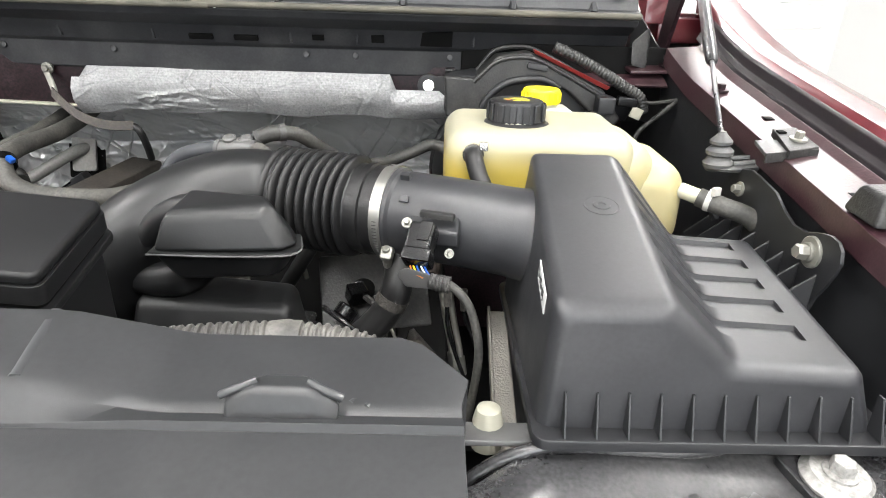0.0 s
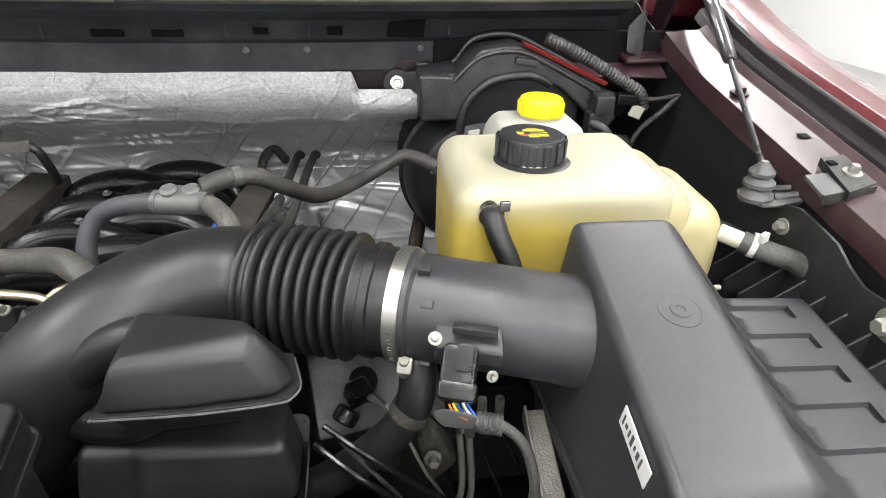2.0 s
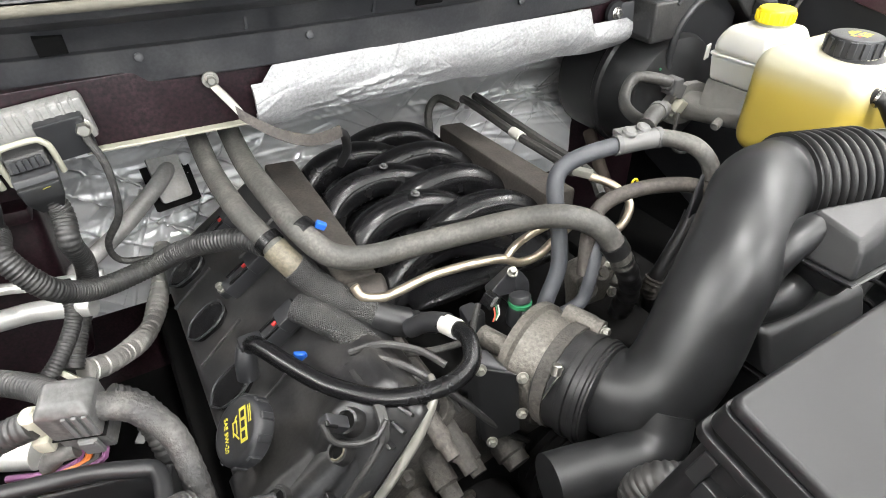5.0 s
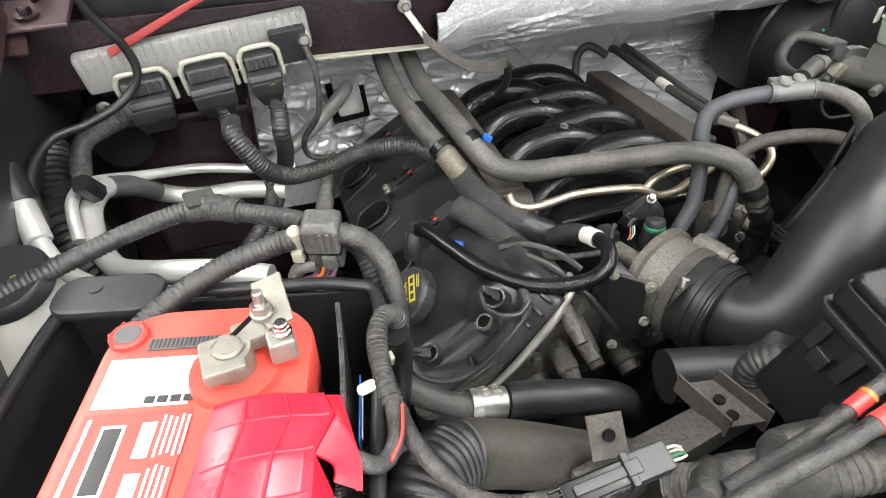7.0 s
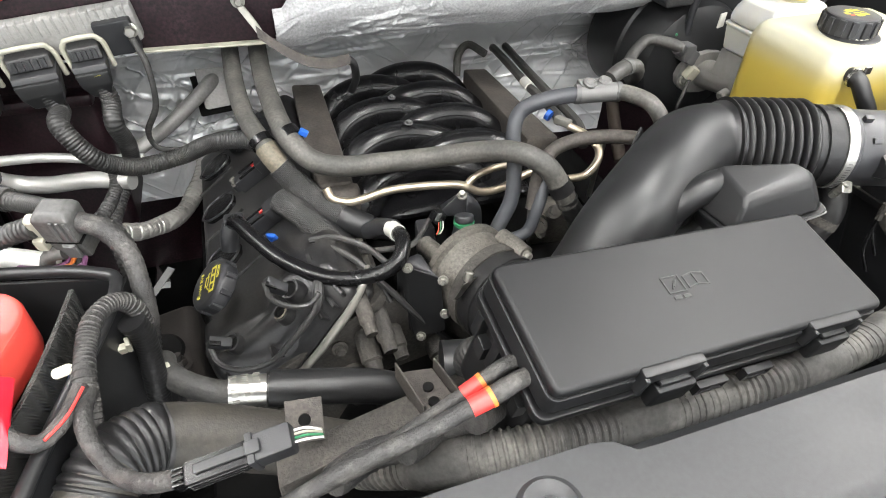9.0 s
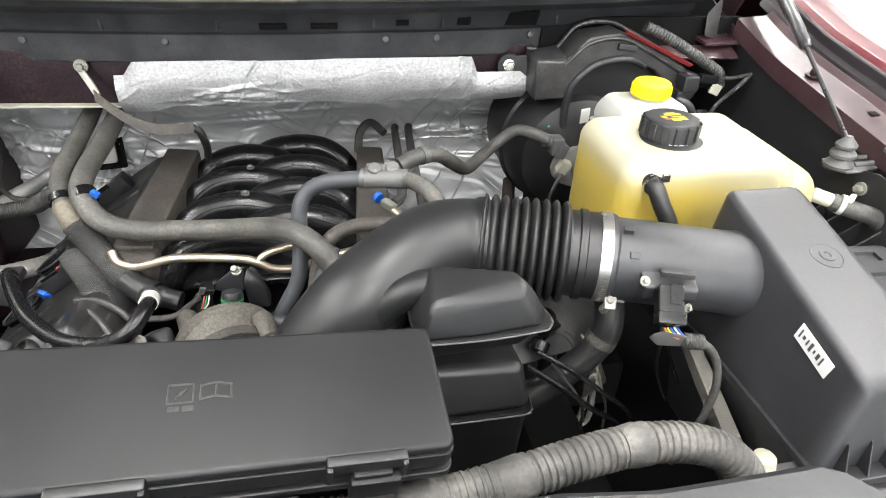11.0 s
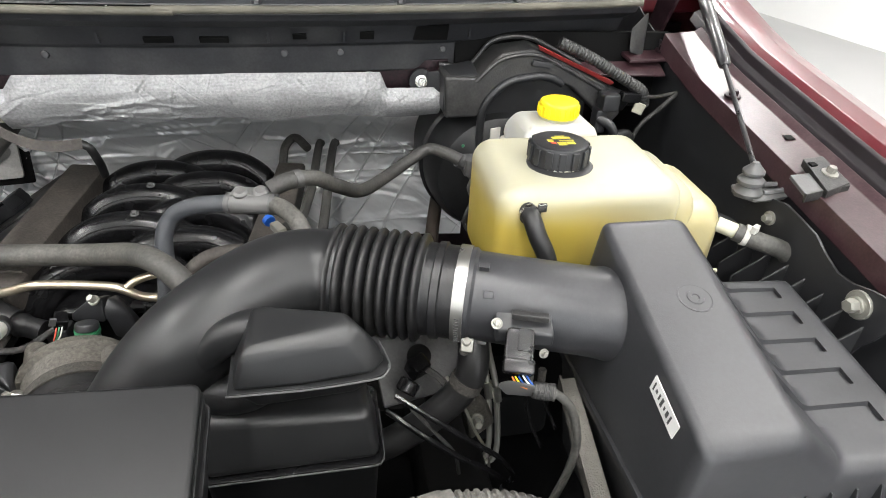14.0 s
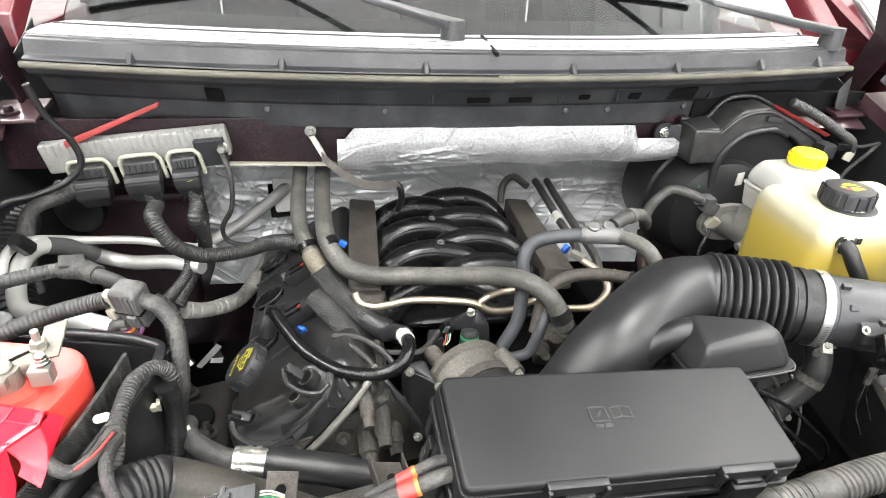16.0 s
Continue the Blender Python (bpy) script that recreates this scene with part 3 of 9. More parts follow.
single("wall_south", south, WALL_MAT, "white garage wall with an added, unseen wide doorway", "wall", (-0.4, -6.55, 0), kind="structure")
dl = bpy.data.lights.new("door_fill_light", "AREA")
dl.shape, dl.size, dl.size_y, dl.energy, dl.color = "RECTANGLE", 5.8, 3.2, DOOR_FILL_POWER, (0.93, 0.97, 1.0)
new("door_fill_light", dl).matrix_world = look((-0.3, -6.5, 1.65), (-0.3, 0, 1.5))
for lx, ly in LAMP_ROWS:
    t = thing("ceiling_light", (lx, ly, 4.18), "long white fluorescent ceiling light fitting", "ceiling light", "ceiling lights")
    part("housing", box((lx, ly, 4.125), (0.07, 2.5, 0.11), 0.01), WHITE, t)
    part("diffuser", box((lx, ly, 4.025), (0.17, 2.4, 0.09), 0.03, seg=3), LAMP, t)
    ld = bpy.data.lights.new("strip_lamp", "AREA")
    ld.shape, ld.size, ld.size_y, ld.energy = "RECTANGLE", 0.16, 2.4, LAMP_POWER
    ld.color = (1.0, 0.985, 0.96)
    lo = new("strip_lamp", ld)
    lo.matrix_world = pose(lx, ly, 3.97)

# ---- truck body round the bay ----
XC = -0.39


def rail_z(y):
    return 1.165 + 0.19 * (y - 0.66) + 0.28 * max(0.0, y - 0.98) ** 1.5 - (0.030 if y < 0.497 else 0.0)


def cowl_y(x):
    return 1.03 + 0.17 * (x - XC) ** 2


def sweep_y(profile, y0, y1, n, zf, thick=0.003, mirror=False):
    """A pressed-steel section drawn along y; profile is (x, dz)."""
    k = len(profile) - 1

    def fn(u, v):
        f = u * k
        i = min(int(f), k - 1)
        x = profile[i][0] + (profile[i + 1][0] - profile[i][0]) * (f - i)
        z = profile[i][1] + (profile[i + 1][1] - profile[i][1]) * (f - i)
        y = y0 + (y1 - y0) * v
        return (2 * XC - x if mirror else x, y, zf(y) + z)
    bm = sheet(fn, k, n, thick)
    return bevel(bm, 0.003, 2, 20)


for side, mir in (("driver", False), ("passenger", True)):
    sx = lambda x, mir=mir: 2 * XC - x if mir else x
    f = thing("fender", (sx(0.5), 0.6, 0.6), "dark red painted front fender with dusty inner rail", "fender", "front fenders")
    part("inner_rail", sweep_y([(0.396, -0.03), (0.398, 0.0), (0.425, 0.002), (0.452, 0.004), (0.464, 0.012)], 0.20, 1.12, 40, rail_z, mirror=mir), RAIL_PAINT, f, "dusty mauve-red inner fender rail")
    # the dark colour of this strip stands in for shade
    part("flange_wall", sweep_y([(0.463, 0.0), (0.470, 0.014), (0.480, 0.018), (0.483, 0.031), (0.489, 0.034)], 0.1, 1.16, 14, rail_z, mirror=mir), RAIL_WALL, f, "fender flange with its shade painted dark")
    part("outer_skin", sweep_y([(0.488, 0.030), (0.500, 0.040), (0.53, 0.042), (0.57, 0.03), (0.61, -0.01), (0.635, -0.09), (0.64, -0.3), (0.62, -0.6)], -0.1, 1.6, 20, rail_z, mirror=mir), MAROON, f, "glossy dark red outer skin")
    part("liner", sweep_y([(0.404, -0.02), (0.41, -0.1), (0.415, -0.3), (0.43, -0.65)], 0.0, 1.36, 8, rail_z, mirror=mir), PLASTIC, f, "black inner splash liner")
    # near-black wall paints in the shade behind the liner
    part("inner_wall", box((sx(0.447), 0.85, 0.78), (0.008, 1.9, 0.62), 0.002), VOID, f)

# bay floor and front structure, near-black so the deep shade is in the colour
sf = thing("subframe", (XC, 0.75, 0.51), "dirty steel subframe coloured near-black for the shade under the engine", "subframe", kind="structure")
def pan_sheet():
    """Bay pan with the two gaps beside the wheel house."""
    bm = bmesh.new()
    for ring in ([(XC - 0.85, 0.0), (XC + 0.85, 0.0), (XC + 0.85, 1.5), (XC - 0.85, 1.5)],
                 [(-1.145, 1.285), (-1.070, 1.395), (-1.022, 1.338), (-1.074, 1.258)],
                 [(-0.990, 1.330), (-0.992, 1.430), (-0.957, 1.352), (-0.957, 1.326)]):
        vs = [bm.verts.new((x, y, 0.53)) for x, y in ring]
        for a, b in zip(vs, vs[1:] + vs[:1]):
            bm.edges.new((a, b))
    bmesh.ops.triangle_fill(bm, use_beauty=True, use_dissolve=False, edges=bm.edges[:], normal=(0, 0, 1))
    bmesh.ops.solidify(bm, geom=bm.faces[:], thickness=0.012)
    return bm


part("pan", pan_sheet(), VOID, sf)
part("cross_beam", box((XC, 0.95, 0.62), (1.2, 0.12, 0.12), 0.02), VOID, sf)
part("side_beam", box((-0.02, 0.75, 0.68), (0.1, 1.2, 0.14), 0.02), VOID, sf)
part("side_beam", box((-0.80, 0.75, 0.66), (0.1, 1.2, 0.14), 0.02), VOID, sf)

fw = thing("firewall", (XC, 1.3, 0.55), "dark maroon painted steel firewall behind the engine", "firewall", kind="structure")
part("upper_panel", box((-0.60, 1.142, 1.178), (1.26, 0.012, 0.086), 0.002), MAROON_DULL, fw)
# near-black panel, the shade behind the booster put into its colour
part("shade_panel", box((0.23, 1.142, 1.20), (0.38, 0.012, 0.13), 0.002), VOID, fw)
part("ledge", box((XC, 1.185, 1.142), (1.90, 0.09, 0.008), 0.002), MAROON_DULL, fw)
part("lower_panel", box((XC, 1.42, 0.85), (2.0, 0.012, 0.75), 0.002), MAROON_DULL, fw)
part("sealed_lip", box((-0.745, 1.128, 1.139), (0.20, 0.012, 0.004), 0.0015, (6, 1.5, 0)), OFFWHITE, fw, "pale seam-sealed lower lip")


def upper_foil(u, v):
    x = -0.645 + 0.66 * u
    top = 1.208 if x < -0.085 else 1.208 - min(1, (x + 0.085) / 0.01) * 0.026
    top -= 0.020 * max(0.0, min(1.0, (-0.615 - x) / 0.016))
    low = 1.130 - 0.006 * max(0.0, min(1.0, (-0.565 - x) / 0.03)) + 0.003 * math.sin(31 * x)
    z = low + (top - low) * v
    return (x, 1.114 - 0.016 * math.sin(math.pi * v) + 0.016 * (1 - v), z)


def lower_foil(u, v):
    x = -0.99 + 1.11 * u
    z = 0.76 + 0.375 * v
    k = max(0.0, (z - 0.94) / 0.195)
    y = 1.355 - 0.05 * k - 0.155 * k ** 4 - 0.02 * math.sin(3.1 * u * 2 + 1)
    return (x, y, z)


fold_rng = random.Random(7)


def make_folds(count, x0, x1, z0, z1, tilt, length, width, steep):
    """Random sharp creases: place, direction, length, width and slope."""
    out = []
    for _ in range(count):
        a = radians(fold_rng.gauss(*tilt))
        out.append((fold_rng.uniform(x0, x1), fold_rng.uniform(z0, z1), math.cos(a), math.sin(a), fold_rng.uniform(*length), fold_rng.uniform(*width), fold_rng.uniform(*steep) * fold_rng.choice((-1, 1, 1))))
    return out


FOLDS = make_folds(70, -0.93, 0.12, 0.86, 1.13, (-3, 12), (0.05, 0.20), (0.004, 0.010), (0.35, 0.9))
FOLDS += make_folds(26, -0.64, -0.40, 1.04, 1.135, (-38, 9), (0.02, 0.07), (0.003, 0.007), (0.5, 1.1))
FOLDS += make_folds(34, -0.18, 0.08, 0.92, 1.12, (-58, 16), (0.02, 0.08), (0.003, 0.008), (0.5, 1.1))
FOLDS += make_folds(30, -0.93, -0.72, 0.86, 1.12, (62, 20), (0.03, 0.10), (0.004, 0.009), (0.5, 1.1))
FOLDS += make_folds(26, -0.62, 0.0, 0.96, 1.12, (20, 40), (0.02, 0.06), (0.003, 0.007), (0.4, 1.0))
PAD_FOLDS = make_folds(20, -0.56, -0.40, 1.132, 1.19, (30, 30), (0.012, 0.045), (0.0025, 0.005), (0.35, 0.8))
PAD_FOLDS += make_folds(16, -0.56, -0.36, 1.13, 1.165, (4, 9), (0.02, 0.07), (0.0025, 0.006), (0.35, 0.8))
PAD_FOLDS += make_folds(20, -0.64, 0.01, 1.13, 1.20, (0, 35), (0.01, 0.05), (0.002, 0.004), (0.2, 0.5))
PAD_FOLDS += make_folds(9, -0.14, -0.06, 1.13, 1.20, (62, 18), (0.015, 0.035), (0.0025, 0.005), (0.35, 0.8))


def creased(base, folds):
    """A sheet with long sharp folds pulled across it."""
    def fn(u, v):
        x, y, z = base(u, v)
        h = 0.0
        for fx, fz, c, s, length, width, steep in folds:
            dx, dz = x - fx, z - fz
            if abs(dx) < length + width and abs(dz) < length + width:
                along, across = dx * c + dz * s, abs(dz * c - dx * s)
                if across < width and abs(along) < length:
                    h += steep * (width - across) * (1 - (along / length) ** 2)
        return (x, y - h, z)
    return fn


heat = thing("heat_shield", (-0.35, 1.25, 0.8), "crinkled silver foil heat blanket on the firewall", "heat shield")
part("upper_blanket", rough_sheet(creased(upper_foil, PAD_FOLDS), 320, 44, 0.0016, 12, 0.006, 3.0, (0.8, 1, 2.2)), FOIL_PAD, heat, angle=80)
part("lower_blanket", rough_sheet(creased(lower_foil, FOLDS), 440, 160, 0.005, 3.2, 0.003, 1.0, (0.9, 1, 1.8)), FOIL, heat, angle=80)

# ---- open hood over the back of the bay ----
hood = thing("hood", (XC, 1.17, 1.36), "open dark red hood with black padded underside", "hood")


def hood_fn(off):
    return lambda u, v: (XC + (u - 0.5) * 1.62, 1.20 - 0.58 * v + off * 0.88 - 0.05 * math.sin(math.pi * v), 1.50 + 1.06 * v + off * 0.47)


part("skin", sheet(hood_fn(0.03), 12, 12, 0.004), MAROON, hood)
for sx_ in (-0.80, 0.80):
    part("hinge_arm", hull([(XC + sx_ + d, y, z) for d in (-0.004, 0.004) for y, z in ((1.12, 1.34), (1.16, 1.37), (1.19, 1.60), (1.22, 1.60))], 0.002), MAROON_DULL, hood)
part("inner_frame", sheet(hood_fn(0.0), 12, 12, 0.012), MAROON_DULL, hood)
part("pad", sheet(lambda u, v: hood_fn(-0.014)(0.12 + 0.76 * u, 0.10 + 0.8 * v), 12, 12, 0.010), VOID, hood, "black fibre insulation pad")

# ---- cowl, windshield ----
cowl = thing("cowl", (XC, 1.1, 1.235), "black plastic cowl panel below the windshield", "cowl panel", kind="structure")


def along_cowl(profile, x0=-1.115, x1=0.345):
    k = len(profile) - 1

    def fn(u, v):
        x = x0 + (x1 - x0) * v
        f = u * k
        i = min(int(f), k - 1)
        dy = profile[i][0] + (profile[i + 1][0] - profile[i][0]) * (f - i)
        z = profile[i][1] + (profile[i + 1][1] - profile[i][1]) * (f - i)
        return (x, cowl_y(x) + dy, z)
    return fn


part("front_panel", bevel(sheet(along_cowl([(0.092, 1.206), (0.086, 1.208), (0.080, 1.250), (0.070, 1.256), (0.052, 1.285), (0.012, 1.300), (0.006, 1.310)]), 6, 40, 0.003), 0.0015, 1, 20), COWL, cowl)
part("top_ledge", bevel(sheet(along_cowl([(0.004, 1.318), (0.020, 1.322), (0.028, 1.344), (0.045, 1.349)]), 3, 40, 0.003), 0.0015, 1, 20), COWL, cowl)
part("weather_seal", join(tube([(x, cowl_y(x) - 0.002, 1.313) for x in np.linspace(-1.115, -0.36, 12)], 0.0055, 10), tube([(x, cowl_y(x) - 0.002, 1.315) for x in np.linspace(-0.385, 0.345, 12)], 0.0055, 10)), SEAL, cowl, "dusty olive rubber weather seal")
grille = part("grille", sheet(along_cowl([(0.044, 1.349), (0.10, 1.350), (0.16, 1.345), (0.235, 1.337)]), 3, 40, 0.004), GRILLE, cowl, "grey cowl grille paled for its grazing reflection")
for row, (dy, dz) in enumerate(((0.062, 1.3525), (0.090, 1.3530), (0.118, 1.3505))):
    for i in range(46):
        x = -1.05 + i * 0.0295 + 0.010 * (row % 2)
        if abs(x + 0.39) > 0.05 and x < 0.30:
            part("vent_slot", box((x, cowl_y(x) + dy, dz), (0.016, 0.0035, 0.0024), 0.0008, (0, 0, 0), 1), CONDUIT_GREY, grille)
part("seam_gap", box((-0.383, 1.115, 1.3505), (0.006, 0.16, 0.006), 0.001, (0, 0, -4)), VOID, grille, "dark seam between the cowl halves")
for dy, z in ((0.034, 1.3475), (0.140, 1.350)):
    part("edge_groove", tube([(x, cowl_y(x) + dy, z) for x in np.linspace(-1.11, 0.34, 30)], 0.0035, 6), PLASTIC, grille)
for x in (-0.95, -0.723, -0.501, -0.255, -0.06, 0.12, 0.26):
    part("clip", hull([(x - 0.009, cowl_y(x) + 0.012, 1.320), (x + 0.009, cowl_y(x) + 0.012, 1.320), (x - 0.003, cowl_y(x) - 0.001, 1.322), (x + 0.003, cowl_y(x) - 0.001, 1.322), (x - 0.004, cowl_y(x) + 0.012, 1.338), (x + 0.004, cowl_y(x) + 0.012, 1.338)], 0.001), COWL, cowl)
for x, w, h, op in ((-0.840, 0.028, 0.026, 1.266), (-0.40, 0.040, 0.009, 1.264), (-0.325, 0.040, 0.009, 1.264), (-0.205, 0.020, 0.010, 1.268), (-0.105, 0.022, 0.014, 1.268), (-0.015, 0.075, 0.028, 1.270)):
    part("slot", box((x, cowl_y(x) + 0.0605, op), (w, 0.008, h), 0.001, (31, 0, 0)), VOID, cowl, "dark rectangular slot")
for x in (-0.561, -0.23, -0.146, -0.76, 0.02):
    part("push_pin", lathe([(0.0085, 0), (0.0085, 0.3), (0.0055, 0.35), (0.0055, 0.9), (0.003, 1)], (x, cowl_y(x) + 0.085, 1.236), (x, cowl_y(x) + 0.074, 1.238), 14), PLASTIC, cowl)
for x in (-0.64, -0.48, -0.25, -0.14, 0.06):
    part("rib", hull([(x - 0.002, cowl_y(x) + 0.078, 1.255), (x + 0.002, cowl_y(x) + 0.078, 1.255), (x - 0.002, cowl_y(x) + 0.052, 1.286), (x + 0.002, cowl_y(x) + 0.052, 1.286), (x - 0.002, cowl_y(x) + 0.06, 1.258), (x + 0.002, cowl_y(x) + 0.06, 1.258)], 0.0008), COWL, cowl)

ws = thing("windshield", (XC, 1.3, 1.33), "tinted glass windshield reflecting the ceiling", "windshield", kind="structure")
part("pane", sheet(lambda u, v: (XC + (u - 0.5) * 1.50, 1.27 + 0.17 * ((u - 0.5) * 1.5) ** 2 + 0.75 * v, 1.333 + 0.50 * v), 20, 6, 0.005), GLASS, ws)
# dashboard is near-black, the cab's shade put into its colour
part("dashboard", sheet(lambda u, v: (XC + (u - 0.5) * 1.6, 1.32 + 0.17 * ((u - 0.5) * 1.5) ** 2 + 0.9 * v, 1.30 - 0.08 * v), 10, 4, 0.02), VOID, ws, "dashboard coloured near-black for the shade behind the glass")
# added plain enclosure, near-black so the glass has darkness behind it
cab = thing("cab", (XC, 2.4, 0.9), "added plain truck cab interior, coloured near-black for its shade", "cab", kind="structure")
part("roof", box((XC, 2.75, 1.86), (1.6, 1.5, 0.05), 0.02), MAROON, cab)
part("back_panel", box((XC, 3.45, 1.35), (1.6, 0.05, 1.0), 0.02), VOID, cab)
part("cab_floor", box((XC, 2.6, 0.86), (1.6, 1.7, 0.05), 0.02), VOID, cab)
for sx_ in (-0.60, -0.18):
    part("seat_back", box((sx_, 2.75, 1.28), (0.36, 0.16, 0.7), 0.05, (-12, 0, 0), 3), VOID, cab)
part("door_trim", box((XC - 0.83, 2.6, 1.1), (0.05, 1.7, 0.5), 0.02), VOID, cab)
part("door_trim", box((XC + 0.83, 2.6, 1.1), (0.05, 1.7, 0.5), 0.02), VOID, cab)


def loft(rings):
    """Skins closed rings of equal count, with both ends capped."""
    k = len(rings[0])
    vs = [v for r in rings for v in r]
    fs = [(j * k + i, j * k + (i + 1) % k, (j + 1) * k + (i + 1) % k, (j + 1) * k + i) for j in range(len(rings) - 1) for i in range(k)]
    fs += [tuple(reversed(range(k))), tuple(range((len(rings) - 1) * k, len(rings) * k))]
    bm = raw(vs, fs)
    bmesh.ops.recalc_face_normals(bm, faces=bm.faces)
    return bm


# ---- air filter box ----
AIR = thing("air_filter_box", (0.22, 0.54, 0.85), "black plastic air filter box with ribbed sloping lid", "air filter box")


def arcs(pts, radii, n=5):
    """Rounds the corners of an open (x, z) line by the radii given for its inner points."""
    out = [Vector(pts[0])]
    for a, b, c, r in zip(pts, pts[1:], pts[2:], radii):
        a, b, c = Vector(a), Vector(b), Vector(c)
        d0, d1 = (a - b).normalized(), (c - b).normalized()
        half = d0.angle(d1) / 2
        cut = min(r / math.tan(half), 0.45 * (a - b).length, 0.45 * (c - b).length)
        p0, p1 = b + d0 * cut, b + d1 * cut
        for k in range(n + 1):
            t = k / n
            out.append(p0 * (1 - t) ** 2 + b * 2 * t * (1 - t) + p1 * t * t)
    return out + [Vector(pts[-1])]


def lid_section(y, inset=0.0):
    f = y - 0.42
    zt, zl, i = 1.129 + 0.232 * f - inset, 1.080 + 0.062 * f - inset, inset
    xl, xr, foot, edge = 0.086 + 0.055 * f, 0.176 + 0.05 * f, 0.230 + 0.14 * f, 0.330 + 0.10 * f
    line = [(0.080 + i, 1.02), (xl + i, zt), (xr - i, zt), (foot - i, zl), (edge - i, zl - 0.005), (edge + 0.022 - i, 1.02)]
    line.insert(4, (edge - 0.028 - i, zl - 0.0036))
    line.insert(4, (foot + 0.02 - i, zl - 0.001))
    return [(p.x, y, p.y) for p in arcs(line, (0.009, 0.020, 0.022, 0.001, 0.001, 0.012))]


RECESSES = ((0.622, 0.638), (0.580, 0.598), (0.539, 0.557), (0.497, 0.516), (0.454, 0.474))


def recessed(y, deep):
    """The lid section with the sloping flank pressed in where a recess runs."""
    out = []
    for k, (x, yy, z) in enumerate(lid_section(y)):
        d = 1.0 if deep and 11 < k < 27 else 0.0
        out.append((x - 0.003 * d * (k < 19), yy, z - 0.0042 * d))
    return out


ys = [(0.43, 0)]
for y0, y1 in sorted(RECESSES):
    ys += [(y0 - 0.0012, 0), (y0 + 0.0012, 1), (y1 - 0.0008, 1), (y1 + 0.0008, 0)]
lid = part("lid", loft([lid_section(0.408, 0.012), lid_section(0.4095, 0.007), lid_section(0.413, 0.003), lid_section(0.418, 0.0006), lid_section(0.424)] + [recessed(y, d) for y, d in ys] + [lid_section(0.646), lid_section(0.651, 0.0006), lid_section(0.655, 0.003), lid_section(0.659, 0.010)]), LID, AIR, angle=40)
part("badge", lathe([(0.0175, 0), (0.017, 0.6), (0.0155, 0.6), (0.0145, 0.35), (0.0085, 0.35), (0.0075, 0.75), (0.004, 0.75), (0.003, 0.4)], (0.150, 0.550, 1.1575), (0.1500, 0.5493, 1.1607), 32), LID, lid)
air_label = part("label", box((0.0858, 0.467, 1.1155), (0.0012, 0.048, 0.019), 0.0004, (12, 0, -3)), LABEL_WHITE, lid, "small white printed label")
for k in range(7):
    part("print_bar", box((0.0846 + 0.0003 * k, 0.4545 + 0.0052 * k, 1.1132 + 0.0011 * k), (0.0012, 0.0018 + 0.0012 * (k % 2), 0.010 - 0.003 * (k % 3)), 0, (12, 0, -3)), GREYPL, air_label)
for k in range(11):
    x = 0.100 + 0.0245 * k
    part("fin", hull([(x - 0.001, 0.412, 1.022), (x + 0.001, 0.412, 1.022), (x - 0.001, 0.394, 1.022), (x + 0.001, 0.394, 1.022), (x - 0.001, 0.412, 1.056), (x + 0.001, 0.412, 1.056), (x - 0.001, 0.406, 1.056), (x + 0.001, 0.406, 1.056)], 0.0004, 1), PLASTIC, AIR)
part("flange", prism(rounded(0.076, 0.392, 0.366, 0.672, 0.012), 1.012, 1.022, 0.002), PLASTIC, AIR)
part("base", hull([(x, y, z) for z, x0, x1, y0, y1 in ((1.012, 0.084, 0.360, 0.410, 0.666), (0.86, 0.10, 0.34, 0.43, 0.64)) for x in (x0, x1) for y in (y0, y1)], 0.008), PLASTIC, AIR)

# ---- intake tube with sensor ----
BAND = mat("brushed_clamp_band", (0.40, 0.395, 0.37), 0.30, metal=0.9, var=0.2, bump=0.1)
INT = thing("intake_tube", (-0.2, 0.65, 0.95), "black plastic engine intake tube with rubber bellows", "intake tube")
part("sensor_tube", tube([(-0.052, 0.641, 1.117), (0.03, 0.612, 1.115), (0.118, 0.590, 1.108)], 0.0455, 40, 0.003, lambda s, L: (1.07 if s < 0.017 else 1.0) + 0.05 * min(1.0, max(0.0, (s - L + 0.055) / 0.030)) ** 2.0), LID, INT, "satin black sensor tube")
for a in (70, 35, -48):
    part("stop_lug", box((-0.0325, 0.6335 - 0.0475 * math.cos(radians(a)) * 0.94, 1.117 + 0.0475 * math.sin(radians(a))), (0.010, 0.008, 0.007), 0.001, (-a, 0, -19)), LID, INT)
part("bellows", tube([(-0.050, 0.640, 1.117), (-0.11, 0.662, 1.117), (-0.178, 0.684, 1.118)], 0.0515, 40, 0.0012, lambda s, L: (0.93 if s < 0.016 or s > 0.024 else 0.98) if s < 0.034 else (0.84 + 0.26 * abs(math.sin(math.pi * (s - 0.034) / 0.0112)) ** 0.45 if s < L - 0.006 else 0.95)), RUBBER_DARK, INT, "ribbed black rubber bellows")
part("elbow", tube([(-0.168, 0.681, 1.118), (-0.198, 0.684, 1.120), (-0.228, 0.676, 1.121), (-0.258, 0.660, 1.115), (-0.289, 0.644, 1.102), (-0.318, 0.631, 1.084), (-0.346, 0.621, 1.056), (-0.370, 0.612, 1.024), (-0.393, 0.608, 0.994), (-0.415, 0.613, 0.972), (-0.431, 0.633, 0.960), (-0.443, 0.670, 0.956)], 0.0490, 40, 0.005, lambda s, L: 1.06 if s < 0.012 else 1.0), SMOOTH, INT)
